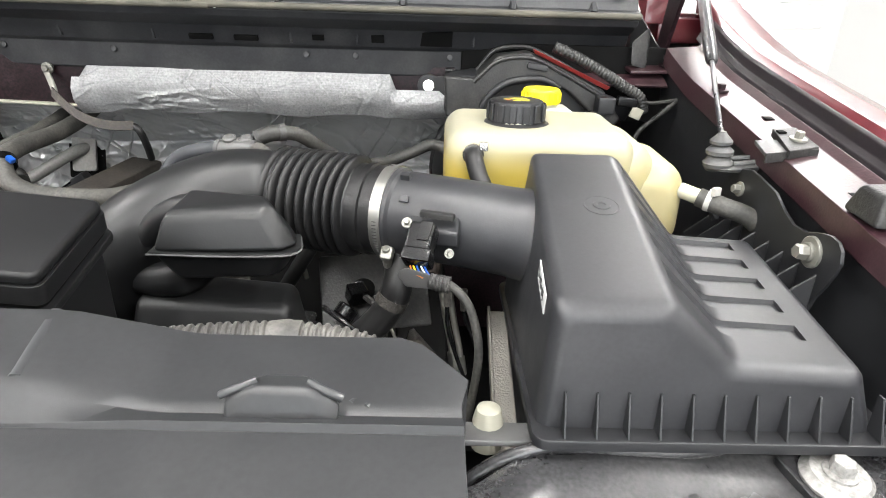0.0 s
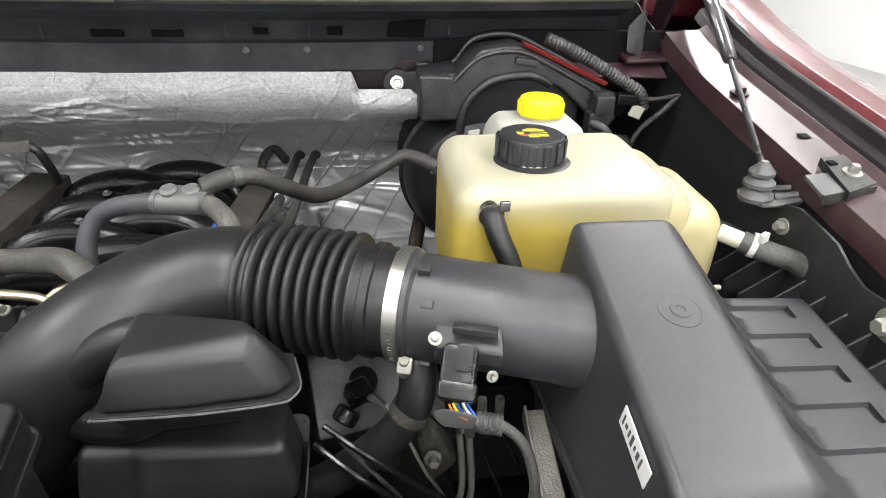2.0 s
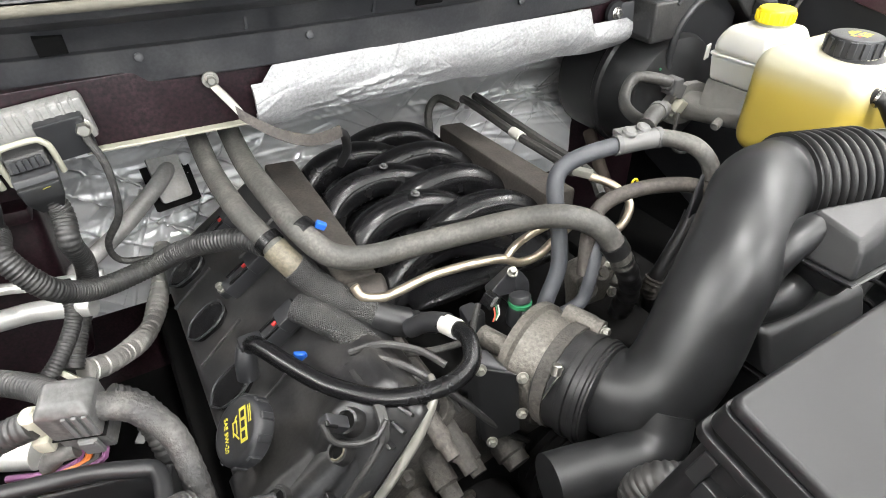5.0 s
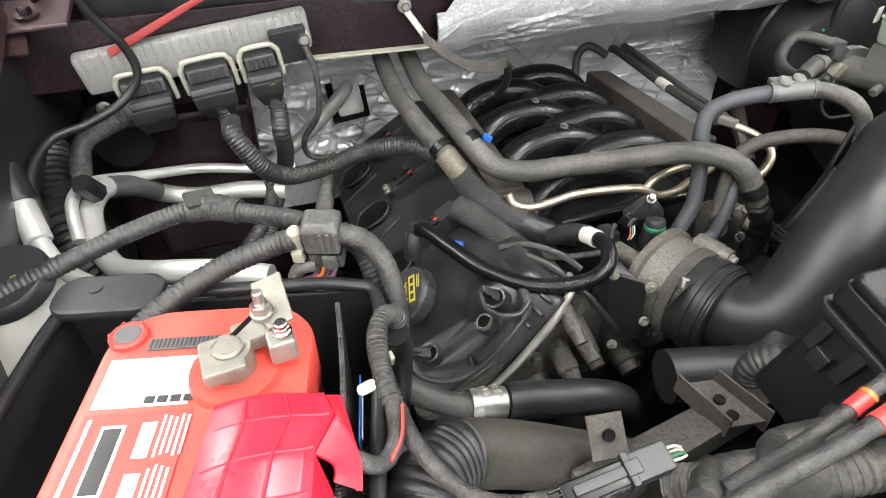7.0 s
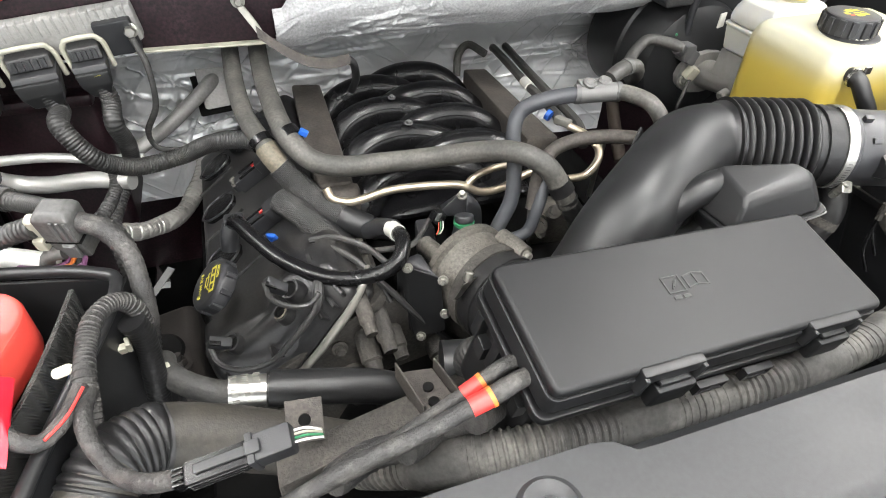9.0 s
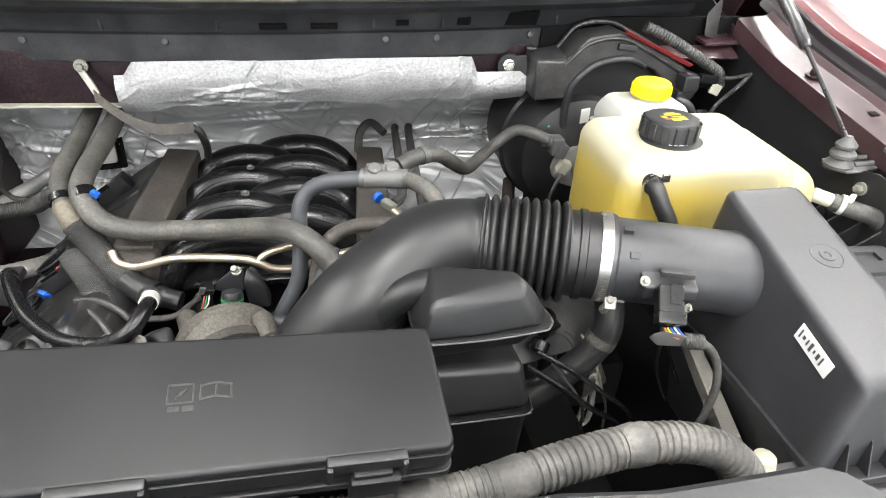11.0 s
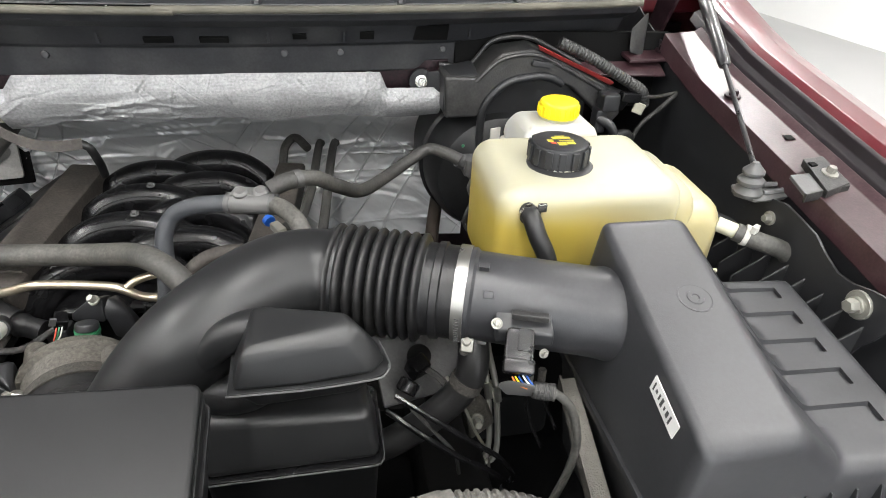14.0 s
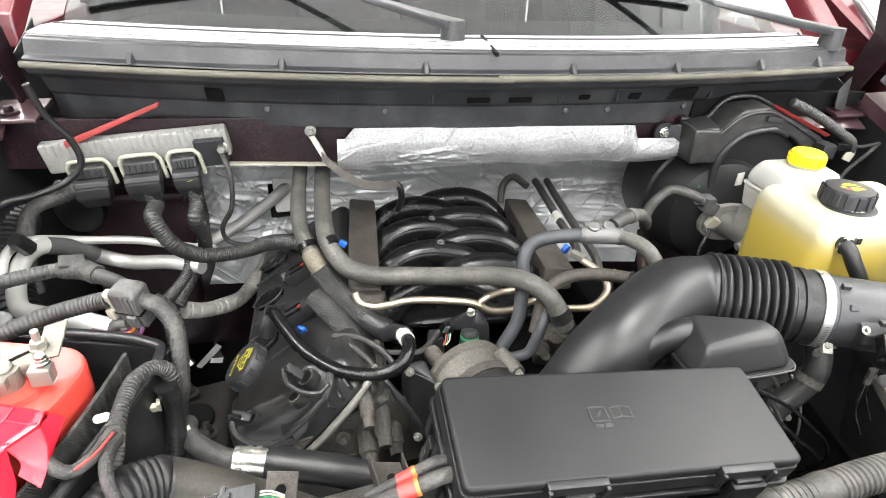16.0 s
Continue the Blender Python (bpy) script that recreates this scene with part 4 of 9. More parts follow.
part("cuff", tube([(-0.4455, 0.6430, 0.9580), (-0.4520, 0.6620, 0.9565), (-0.4585, 0.6830, 0.9550), (-0.4635, 0.6990, 0.9540)], 0.0580, 48, 0.001, lambda s, L: 1.0 + (0.035 if 0.006 < s < 0.012 or 0.020 < s < 0.028 else 0.0) - (0.02 if s < 0.003 else 0.0)), RUBBER_DARK, INT, "black rubber cuff on the throttle")
clamp = part("hose_clamp", tube([(-0.0525, 0.641, 1.117), (-0.047, 0.639, 1.117), (-0.0415, 0.637, 1.117)], 0.0500, 40, 0.002), BAND, INT, "stainless worm-drive hose clamp")
for k in range(17):
    a = radians(-62 + k * 4.2)
    c = Vector((-0.047, 0.639, 1.117)) + Vector((-0.33 * math.cos(a), -0.94 * math.cos(a), math.sin(a))) * 0.0501
    part("band_slot", box(c, (0.0046, 0.0006, 0.0011), 0.0001, (math.degrees(a) * -1, 0, -19), 1), GREYPL, clamp)
part("clamp_screw", join(box((-0.050, 0.5935, 1.087), (0.013, 0.009, 0.014), 0.002, (-35, 0, -19)), cyl((-0.051, 0.592, 1.094), (-0.0505, 0.600, 1.075), 0.0045, 0.2, 12), lathe([(0.0052, 0), (0.0052, 0.7), (0.0038, 1)], (-0.0505, 0.600, 1.076), (-0.050, 0.604, 1.068), 8)), ZINC, clamp)
part("clamp_ring", tube([(-0.4585, 0.6830, 0.9550), (-0.4610, 0.6910, 0.9545), (-0.4630, 0.6970, 0.9540)], 0.0605, 48, 0.002), DARK_ALLOY, INT, "dull steel clamp band on the throttle cuff")
part("clamp_buckle", join(box((-0.5030, 0.6640, 0.9910), (0.0300, -0.0010, 0.0300), 0.002, (18, 12, 30)), cyl((-0.5030, 0.6630, 1.0030), (-0.4990, 0.6660, 1.0140), 0.0055, 0.2, 12)), STEEL, INT)

MAF = thing("airflow_sensor", (-0.015, 0.56, 1.11), "black plug-in airflow sensor with wiring plug", "sensor")
part("body", hull([(-0.030, 0.570, 1.124), (0.020, 0.552, 1.126), (0.020, 0.552, 1.112), (-0.030, 0.570, 1.108), (-0.026, 0.605, 1.14), (0.024, 0.586, 1.142), (0.026, 0.58, 1.10), (-0.024, 0.60, 1.095)], 0.003), PLASTIC, MAF)
part("socket", join(box((-0.014, 0.549, 1.121), (0.026, 0.030, 0.020), 0.004, (42, 0, -18)), box((-0.017, 0.536, 1.108), (0.028, 0.014, 0.022), 0.003, (42, 0, -18)), box((-0.011, 0.545, 1.131), (0.012, 0.020, 0.004), 0.001, (42, 0, -18))), GLOSS, MAF)
part("screw", hexbolt((-0.029, 0.574, 1.128), (-0.1, -0.7, 0.6), 0.0030, 0.004, 1.8), ZINC, MAF)
part("screw", hexbolt((0.012, 0.552, 1.106), (0.1, -0.8, 0.3), 0.0026, 0.004, 1.8), ZINC, MAF)
part("backing", box((0.000, 0.567, 1.139), (0.034, 0.008, 0.006), 0.001, (0, 0, -18)), DUSTY, MAF)
for i, (m_, dx) in enumerate(((ORANGE, -0.006), (BLUE, 0.000), (LABEL_WHITE, 0.004), (BLUE, 0.007), (YELLOW, -0.003))):
    part("wire", tube([(-0.018 + dx, 0.531, 1.102), (-0.015 + dx, 0.526, 1.098), (-0.008 + 0.6 * dx, 0.522, 1.094)], 0.0009, 6, 0.003), m_, MAF)
plug = part("plug", hull([(-0.036, 0.530, 1.097), (-0.028, 0.526, 1.103), (-0.006, 0.520, 1.100), (-0.002, 0.518, 1.095), (-0.004, 0.522, 1.082), (-0.028, 0.530, 1.080), (-0.036, 0.535, 1.088), (-0.02, 0.54, 1.086)], 0.002), GREYPL, MAF, "dusty grey wiring plug")
part("taped_sleeve", tube([(-0.006, 0.523, 1.091), (0.002, 0.521, 1.090), (0.013, 0.519, 1.089)], 0.0075, 14, 0.001, wraps(0.003, 0.12)), TAPE, MAF)
part("cable", tube([(0.010, 0.520, 1.090), (0.020, 0.517, 1.084), (0.031, 0.514, 1.070), (0.039, 0.511, 1.045), (0.042, 0.510, 1.02), (0.039, 0.510, 0.98), (0.03, 0.52, 0.90)], 0.0042, 10), RUBBER, MAF)

# ---- resonators ----
RESN = thing("intake_resonator", (-0.19, 0.57, 1.05), "black plastic intake resonator chamber", "resonator")
part("upper_shell", hull([(-0.247, 0.607, 1.147), (-0.168, 0.583, 1.150), (-0.158, 0.568, 1.146), (-0.251, 0.555, 1.140), (-0.255, 0.549, 1.132), (-0.165, 0.556, 1.138), (-0.150, 0.566, 1.137), (-0.140, 0.592, 1.106), (-0.133, 0.562, 1.106), (-0.145, 0.547, 1.106), (-0.20, 0.5425, 1.105), (-0.264, 0.543, 1.104), (-0.268, 0.605, 1.104)], 0.0045, 4, 9), SMOOTH, RESN)
part("seam", prism([(-0.270, 0.612), (-0.268, 0.5405), (-0.20, 0.5395), (-0.146, 0.544), (-0.135, 0.549), (-0.130, 0.562), (-0.138, 0.598)], 1.1005, 1.1045, 0.0012), SMOOTH, RESN)
part("pale_edge", tube([(-0.269, 0.5405, 1.1026), (-0.20, 0.5393, 1.1026), (-0.146, 0.5438, 1.1026), (-0.135, 0.549, 1.1026), (-0.130, 0.562, 1.1026), (-0.137, 0.594, 1.1026)], 0.0010, 6, 0.004), GREYPL, RESN, "pale grey moulding edge")
part("lower_shell", hull([(-0.266, 0.61, 1.1005), (-0.266, 0.545, 1.1005), (-0.148, 0.548, 1.1005), (-0.136, 0.563, 1.1005), (-0.142, 0.595, 1.1005), (-0.255, 0.60, 1.068), (-0.250, 0.558, 1.068), (-0.158, 0.560, 1.072), (-0.152, 0.59, 1.072)], 0.008, 3), SMOOTH, RESN)
part("neck", tube([(-0.228, 0.596, 1.128), (-0.252, 0.600, 1.126), (-0.276, 0.602, 1.114), (-0.296, 0.604, 1.094), (-0.310, 0.608, 1.070), (-0.322, 0.618, 1.050)], 0.0165, 18, 0.005), SMOOTH, RESN)
part("neck", tube([(-0.225, 0.600, 1.085), (-0.255, 0.592, 1.060), (-0.285, 0.598, 1.050), (-0.32, 0.61, 1.05)], 0.020, 16, 0.006), SMOOTH, RESN)
part("web", hull([(-0.225, 0.605, 1.10), (-0.225, 0.63, 1.095), (-0.28, 0.635, 1.06), (-0.275, 0.61, 1.05), (-0.22, 0.605, 1.07)], 0.003), SMOOTH, RESN)
LOWR = thing("lower_resonator", (-0.18, 0.58, 0.85), "large black plastic resonator box below the intake tube", "resonator")
part("shell", hull([(-0.31, 0.65, 1.038), (-0.152, 0.628, 1.036), (-0.31, 0.578, 1.036), (-0.148, 0.566, 1.038), (-0.31, 0.550, 0.985), (-0.139, 0.551, 0.985), (-0.31, 0.65, 0.985), (-0.139, 0.62, 0.985)], 0.010, 4), SMOOTH, LOWR)
part("lower_shell", hull([(-0.308, 0.648, 0.980), (-0.141, 0.619, 0.980), (-0.308, 0.553, 0.980), (-0.141, 0.554, 0.980), (-0.30, 0.63, 0.85), (-0.15, 0.60, 0.85), (-0.30, 0.55, 0.85), (-0.15, 0.55, 0.85)], 0.008, 3), SMOOTH, LOWR)
part("seam", prism(rounded(-0.312, 0.5475, -0.1365, 0.655, 0.012), 0.9795, 0.985, 0.001), GLOSS, LOWR)
part("pale_edge", tube([(-0.311, 0.5473, 0.9822), (-0.22, 0.5473, 0.9822), (-0.150, 0.5473, 0.9822), (-0.1395, 0.551, 0.9822), (-0.1363, 0.562, 0.9822), (-0.1363, 0.62, 0.9822)], 0.0010, 6, 0.004), GREYPL, LOWR, "pale grey moulding edge")

# ---- coolant tank ----
TANK = thing("coolant_tank", (0.16, 0.79, 1.03), "milky plastic coolant tank half full of yellow coolant", "coolant tank")


def tank_lobe(x0, x1, z0, z1, y0, y1, r, lean=0.0, edge=0.026):
    """A blow-moulded box: a rounded outline in x and z, drawn back along y with softly rounded ends."""
    cx, cz = (x0 + x1) / 2, (z0 + z1) / 2
    base = rounded(x0, z0, x1, z1, r, 7)
    rings = []
    for k in range(9):
        a = radians(90 * k / 8)
        rings.append((y0 + edge * (1 - math.sin(a)), edge * (1 - math.cos(a))))
    rings = sorted(rings) + [(y1 - edge * (1 - math.sin(radians(90 * k / 8))), edge * (1 - math.cos(radians(90 * k / 8)))) for k in range(8, -1, -1)][::-1]
    out = []
    for y, d in sorted(rings):
        end = (y0 + y1) / 2
        out.append([(cx + (x - cx) * (1 - d * 0.9 / (x1 - cx)), y, cz + (z - cz) * (1 - d * 0.9 / (z1 - cz)) + lean * (y - end)) for x, z in base])
    return loft(out)


tank_mesh = join(tank_lobe(0.009, 0.236, 1.036, 1.192, 0.712, 0.876, 0.026, 0.04), tank_lobe(0.19, 0.3085, 1.040, 1.156, 0.722, 0.862, 0.034, 0.05, 0.032), tank_lobe(0.12, 0.268, 1.05, 1.181, 0.720, 0.862, 0.040, 0.04, 0.034))
tank_body = part("body", tank_mesh, coolant_material(1.176 - 1.03), TANK, angle=70)
part("seam", tube([(0.004, 0.715, 1.060), (0.15, 0.712, 1.058), (0.31, 0.72, 1.06)], 0.003, 8), TANK_WHITE, TANK)
part("nipple", cyl((0.040, 0.722, 1.164), (0.041, 0.708, 1.167), 0.010, 0.1, 16), TANK_WHITE, TANK)
part("nipple", cyl((0.300, 0.735, 1.122), (0.328, 0.712, 1.116), 0.0095, 0.1, 16), TANK_WHITE, TANK)
neck = part("neck", cyl((0.097, 0.786, 1.183), (0.0975, 0.787, 1.192), 0.034, 0.05, 28), TANK_WHITE, TANK)
cap = part("cap", lathe([(0.046, 0), (0.046, 0.10), (0.043, 0.16), (0.035, 0.20), (0.0345, 0.85), (0.033, 0.96), (0.030, 1.0), (0.004, 1.0)], (0.0975, 0.788, 1.186), (0.0975, 0.788, 1.218), 40), PLASTIC, TANK, "black ribbed screw cap")
ax = (Vector((0.0975, 0.788, 1.218)) - Vector((0.0975, 0.788, 1.186))).normalized()
capm = aim((0.0975, 0.788, 1.186), (0.0975, 0.788, 1.218))[0]
for k in range(14):
    a = 2 * math.pi * k / 14
    part("grip", hull([capm @ Vector((0.0345 * math.cos(a + d) + dr * math.cos(a), 0.0345 * math.sin(a + d) + dr * math.sin(a), z)) for d in (-0.13, 0.13) for dr in (0, 0.003) for z in (0.008, 0.029)], 0.001, 1), PLASTIC, cap)
# printed pictograms on the cap as plain bars
for dx, dy, w, h, m_ in ((-0.012, 0.012, 0.010, 0.007, YELLOW_INK), (0.002, 0.014, 0.010, 0.009, YELLOW_INK), (-0.016, 0.002, 0.006, 0.002, YELLOW_INK), (-0.004, 0.003, 0.012, 0.002, YELLOW_INK), (-0.010, -0.008, 0.012, 0.006, YELLOW_INK), (0.004, -0.008, 0.010, 0.007, YELLOW_INK), (0.016, 0.001, 0.007, 0.007, YELLOW_INK), (0.014, 0.010, 0.006, 0.005, RED_INK), (-0.004, -0.015, 0.012, 0.002, YELLOW_INK)):
    b_ = box((0, 0, 0), (w, h, 0.0004), 0)
    bmesh.ops.transform(b_, matrix=capm @ pose(0.8 * dx, 0.8 * dy, 0.0321), verts=b_.verts)
    part("print_mark", b_, m_, cap)
THOSE = thing("tank_hose", (0.05, 0.69, 1.1), "short black rubber hose on the coolant tank", "hose", "coolant hoses")
part("hose", tube([(0.0405, 0.716, 1.166), (0.041, 0.700, 1.164), (0.046, 0.688, 1.148), (0.056, 0.677, 1.125), (0.064, 0.668, 1.085)], 0.0105, 16, 0.005), RUBBER_DARK, THOSE)
part("spring_clip", join(tube([(0.0405, 0.709, 1.166), (0.0407, 0.705, 1.1655)], 0.0125, 16, 0.002), box((0.052, 0.702, 1.176), (0.010, 0.004, 0.010), 0.001)), BRIGHT, THOSE, "white spring hose clip")
SHOSE = thing("side_hose", (0.36, 0.7, 1.05), "grey rubber overflow hose on the tank side", "hose", "coolant hoses")
part("hose", tube([(0.318, 0.720, 1.118), (0.34, 0.705, 1.112), (0.375, 0.695, 1.10), (0.398, 0.700, 1.07), (0.40, 0.72, 1.02)], 0.0115, 16, 0.005), RUBBER, SHOSE)
part("spring_clip", join(tube([(0.326, 0.7145, 1.1165), (0.331, 0.711, 1.1155)], 0.0135, 16, 0.002), box((0.330, 0.703, 1.130), (0.012, 0.006, 0.010), 0.001, (0, 0, 30))), WHITE, SHOSE, "white spring hose clip")

# ---- fuse box ----
FUSE_BLACK = mat("fuse_lid_plastic", (0.0088, 0.0090, 0.0097), 0.42, spec=0.30, var=0.25, scale=12, bump=0.05, fine=900, dust=0.10, dust_color=(0.04, 0.04, 0.04), rvar=0.08)
FUSE = thing("fuse_box", (-0.42, 0.44, 1.02), "black plastic fuse box with embossed lid", "fuse box")
fuse_m = pose(-0.4164, 0.4311, 1.1778, 12.5, 6.0, 3.0)
flid = part("lid", prism(rounded(-0.151, -0.050, 0.151, 0.050, 0.007), -0.010, 0.0, 0.0035, fuse_m, 3), FUSE_BLACK, FUSE)
part("lid_skirt", prism(rounded(-0.1525, -0.0515, 0.1525, 0.0515, 0.008), -0.026, -0.0095, 0.0015, fuse_m), FUSE_BLACK, FUSE)
part("lip", prism(rounded(-0.155, -0.054, 0.155, 0.054, 0.009), -0.038, -0.030, 0.002, fuse_m), FUSE_BLACK, FUSE)
part("lip_seam", prism(rounded(-0.150, -0.049, 0.150, 0.049, 0.008), -0.031, -0.025, 0.001, fuse_m), VOID, FUSE)
part("body", prism(rounded(-0.147, -0.034, 0.147, 0.047, 0.008), -0.135, -0.037, 0.004, fuse_m), FUSE_BLACK, FUSE)
for k, (ry, rz) in enumerate(((-0.030, -0.055), (-0.012, -0.062), (0.008, -0.050), (0.024, -0.066), (0.036, -0.052))):
    rib_ = box((-0.150, ry, rz), (0.010, 0.010 + 0.004 * (k % 2), 0.016 + 0.010 * (k % 3)), 0.0015)
    bmesh.ops.transform(rib_, matrix=fuse_m, verts=rib_.verts)
    part("socket_clip", rib_, SMOOTH, FUSE)


def on_lid(bm):
    bmesh.ops.transform(bm, matrix=fuse_m, verts=bm.verts)
    return bm


for x in (-0.062, 0.092):
    part("latch", on_lid(join(box((x + 0.006, -0.0575, -0.026), (0.034, 0.010, 0.022), 0.003), box((x + 0.004, -0.055, -0.013), (0.026, 0.008, 0.005), 0.002))), FUSE_BLACK, FUSE)
    part("latch_recess", on_lid(join(box((x, -0.0515, -0.0055), (0.052, 0.008, 0.0125), 0.002), box((x - 0.024, -0.053, -0.010), (0.004, 0.011, 0.018), 0.0015), box((x + 0.024, -0.053, -0.010), (0.004, 0.011, 0.018), 0.0015))), SMOOTH, FUSE)
for x in (-0.010, 0.036):
    part("tab_loop", on_lid(join(box((x, -0.058, -0.036), (0.028, 0.006, 0.002), 0.0006), box((x, -0.058, -0.045), (0.028, 0.006, 0.002), 0.0006), box((x - 0.013, -0.058, -0.0405), (0.002, 0.006, 0.011), 0.0006), box((x + 0.013, -0.058, -0.0405), (0.002, 0.006, 0.011), 0.0006))), FUSE_BLACK, FUSE)
# embossed pictograms on the lid: a fuse square and an open book
for cx, cy, w, h, r in ((-0.012, 0.012, 0.018, 0.0014, 0), (-0.012, -0.004, 0.018, 0.0014, 0), (-0.021, 0.004, 0.0014, 0.017, 0), (-0.003, 0.004, 0.0014, 0.017, 0), (-0.010, 0.005, 0.008, 0.0014, 55), (-0.013, 0.003, 0.008, 0.0014, 55), (-0.016, -0.009, 0.008, 0.004, 0), (-0.006, -0.009, 0.008, 0.004, 0)):
    part("emblem_stroke", on_lid(box((cx * 0.85 - 0.012, cy * 0.85 + 0.002, 0.0003), (w * 0.85, h * 0.85, 0.0012), 0.0003, (0, 0, r), 1)), DUSTY, flid)
for cx, cy, w, h, r in ((0.013, 0.006, 0.0014, 0.014, 0), (0.007, 0.011, 0.012, 0.0014, 12), (0.019, 0.011, 0.012, 0.0014, -12), (0.007, -0.001, 0.012, 0.0014, 12), (0.019, -0.001, 0.012, 0.0014, -12), (0.002, 0.004, 0.0014, 0.012, 0), (0.024, 0.004, 0.0014, 0.012, 0)):
    part("emblem_stroke", on_lid(box((cx * 0.85 - 0.012, cy * 0.85 + 0.002, 0.0003), (w * 0.85, h * 0.85, 0.0012), 0.0003, (0, 0, r), 1)), DUSTY, flid)

# ---- radiator cover and front rail ----
RC = thing("radiator_cover", (-0.33, 0.2, 1.1), "black plastic radiator top cover", "radiator cover")


def cover_fn(u, v):
    x = -0.72 + 0.733 * u
    prof = [(0.345, 1.112), (0.3445, 1.144), (0.338, 1.151), (0.285, 1.147), (0.277, 1.143), (0.266, 1.134), (0.2635, 1.1285), (0.2600, 1.1315), (0.13, 1.122), (0.06, 1.10)]
    f = v * (len(prof) - 1)
    i = min(int(f), len(prof) - 2)
    y = prof[i][0] + (prof[i + 1][0] - prof[i][0]) * (f - i)
    z = prof[i][1] + (prof[i + 1][1] - prof[i][1]) * (f - i)
    tab = 0.028 * max(0.0, 1 - abs(x + 0.60) / 0.07) ** 0.5 if v < 0.4 else 0.0
    limit = 0.349 - 1.45 * max(0.0, x + 0.024)
    drop = 0.014 * min(1.0, max(0.0, (x + 0.21) / 0.07)) if v < 0.45 else 0.0
    return (x, min(y + tab, limit) if v < 0.45 else y, z + 0.012 * (-0.3 - x) * 0.5 * (x < -0.3) - drop)


part("panel", bevel(sheet(cover_fn, 60, 9, 0.004), 0.0015, 2, 30), COVER, RC)
part("fastener", lathe([(0.020, 0), (0.020, 0.5), (0.016, 1.0), (0.012, 0.6), (0.007, 0.6), (0.006, 0.9), (0.002, 0.9)], (-0.590, 0.325, 1.153), (-0.590, 0.325, 1.158), 24), COVER, RC)
# paler, glossier cover plastic: paints in the highlight along raised ridges
EDGE = mat("cover_edge_highlight", (0.036, 0.037, 0.039), 0.33, var=0.2, bump=0.04)
part("ridge", tube([(-0.044, 0.284, 1.1345), (-0.034, 0.298, 1.1345), (-0.019, 0.316, 1.1350)], 0.0028, 10), EDGE, RC, "glossy moulding ridge paled for its edge highlight")
part("ridge", tube([(-0.036, 0.282, 1.1345), (-0.026, 0.296, 1.1345), (-0.012, 0.313, 1.1350)], 0.0024, 10), EDGE, RC, "glossy moulding ridge paled for its edge highlight")
part("ridge", tube([(-0.208, 0.283, 1.1455), (-0.215, 0.315, 1.1485), (-0.222, 0.342, 1.1495)], 0.0055, 10), EDGE, RC, "glossy moulding ridge paled for its edge highlight")
part("boss", hull([(-0.108, 0.268, 1.130), (-0.045, 0.268, 1.130), (-0.106, 0.279, 1.1445), (-0.047, 0.279, 1.1435), (-0.092, 0.276, 1.1500), (-0.062, 0.276, 1.1495), (-0.090, 0.292, 1.1485), (-0.064, 0.292, 1.1480), (-0.090, 0.292, 1.135), (-0.064, 0.292, 1.135)], 0.004, 3, 12), COVER, RC)
for pts_ in ([(-0.107, 0.2785, 1.1435), (-0.099, 0.2785, 1.1475), (-0.090, 0.283, 1.1495)], [(-0.047, 0.2785, 1.1430), (-0.055, 0.2785, 1.1470), (-0.064, 0.283, 1.1490)]):
    part("boss_edge", tube(pts_, 0.0022, 10), EDGE, RC, "glossy moulding ridge paled for its edge highlight")
part("oval_recess", hull([(-0.054 + 0.019 * math.cos(a), 0.246 + 0.024 * math.sin(a), z) for a in np.linspace(0, 2 * math.pi, 28, endpoint=False) for z in (1.120, 1.1325)], 0.001), SMOOTH, RC, "smooth dark oval recess")

RS = thing("radiator_support", (0.2, 0.36, 0.9), "black painted steel radiator support rail", "support rail")
PALE = mat("dusty_pale_steel", (0.26, 0.255, 0.245), 0.5, metal=0.3, var=0.3, bump=0.3, dust=0.4, dust_color=(0.20, 0.185, 0.16), speck=0.3)
PANEL_GREY = mat("satin_black_panel", (0.034, 0.034, 0.036), 0.26, var=0.35, scale=14, bump=0.1, coat=0.5, dust=0.4, dust_color=(0.12, 0.117, 0.11), speck=0.25)
part("rail", sheet(lambda u, v: (0.02 + 0.44 * u, 0.408 - 0.17 * v + 0.03 * u - 0.05 * max(0, 0.15 - u) * 6, 0.992 + 0.010 * math.sin(v * 8 + 5 * u) * (0.3 + v) + 0.012 * u - 0.05 * v * v), 40, 24, 0.004), PANEL_GREY, RS, "satin black pressed-steel panel")
part("lip", tube([(0.018, 0.385, 0.960), (0.025, 0.398, 0.972), (0.051, 0.400, 0.994), (0.080, 0.402, 1.006), (0.102, 0.402, 1.009), (0.168, 0.402, 1.006), (0.212, 0.402, 1.006), (0.240, 0.405, 1.011), (0.275, 0.408, 1.013), (0.322, 0.41, 1.014), (0.40, 0.43, 1.016)], 0.0055, 10), PANEL_GREY, RS, "dusty rolled lip")
part("ledge", box((0.185, 0.418, 1.006), (0.33, 0.024, 0.006), 0.002), GREYPL, RS)
part("bolt", join(lathe([(0.027, 0), (0.027, 0.3), (0.0225, 0.75), (0.021, 1)], (0.311, 0.385, 0.996), (0.311, 0.384, 1.004), 32), hexbolt((0.311, 0.384, 1.003), (0, -0.1, 1), 0.0095, 0.010, 1.35)), PALE, RS, "large pale flanged bolt")
part("strut_rib", hull([(0.188, 0.398, 0.998), (0.200, 0.398, 0.998), (0.188, 0.300, 0.975), (0.206, 0.300, 0.975), (0.19, 0.39, 0.985), (0.20, 0.39, 0.985)], 0.003), SMOOTH, RS)
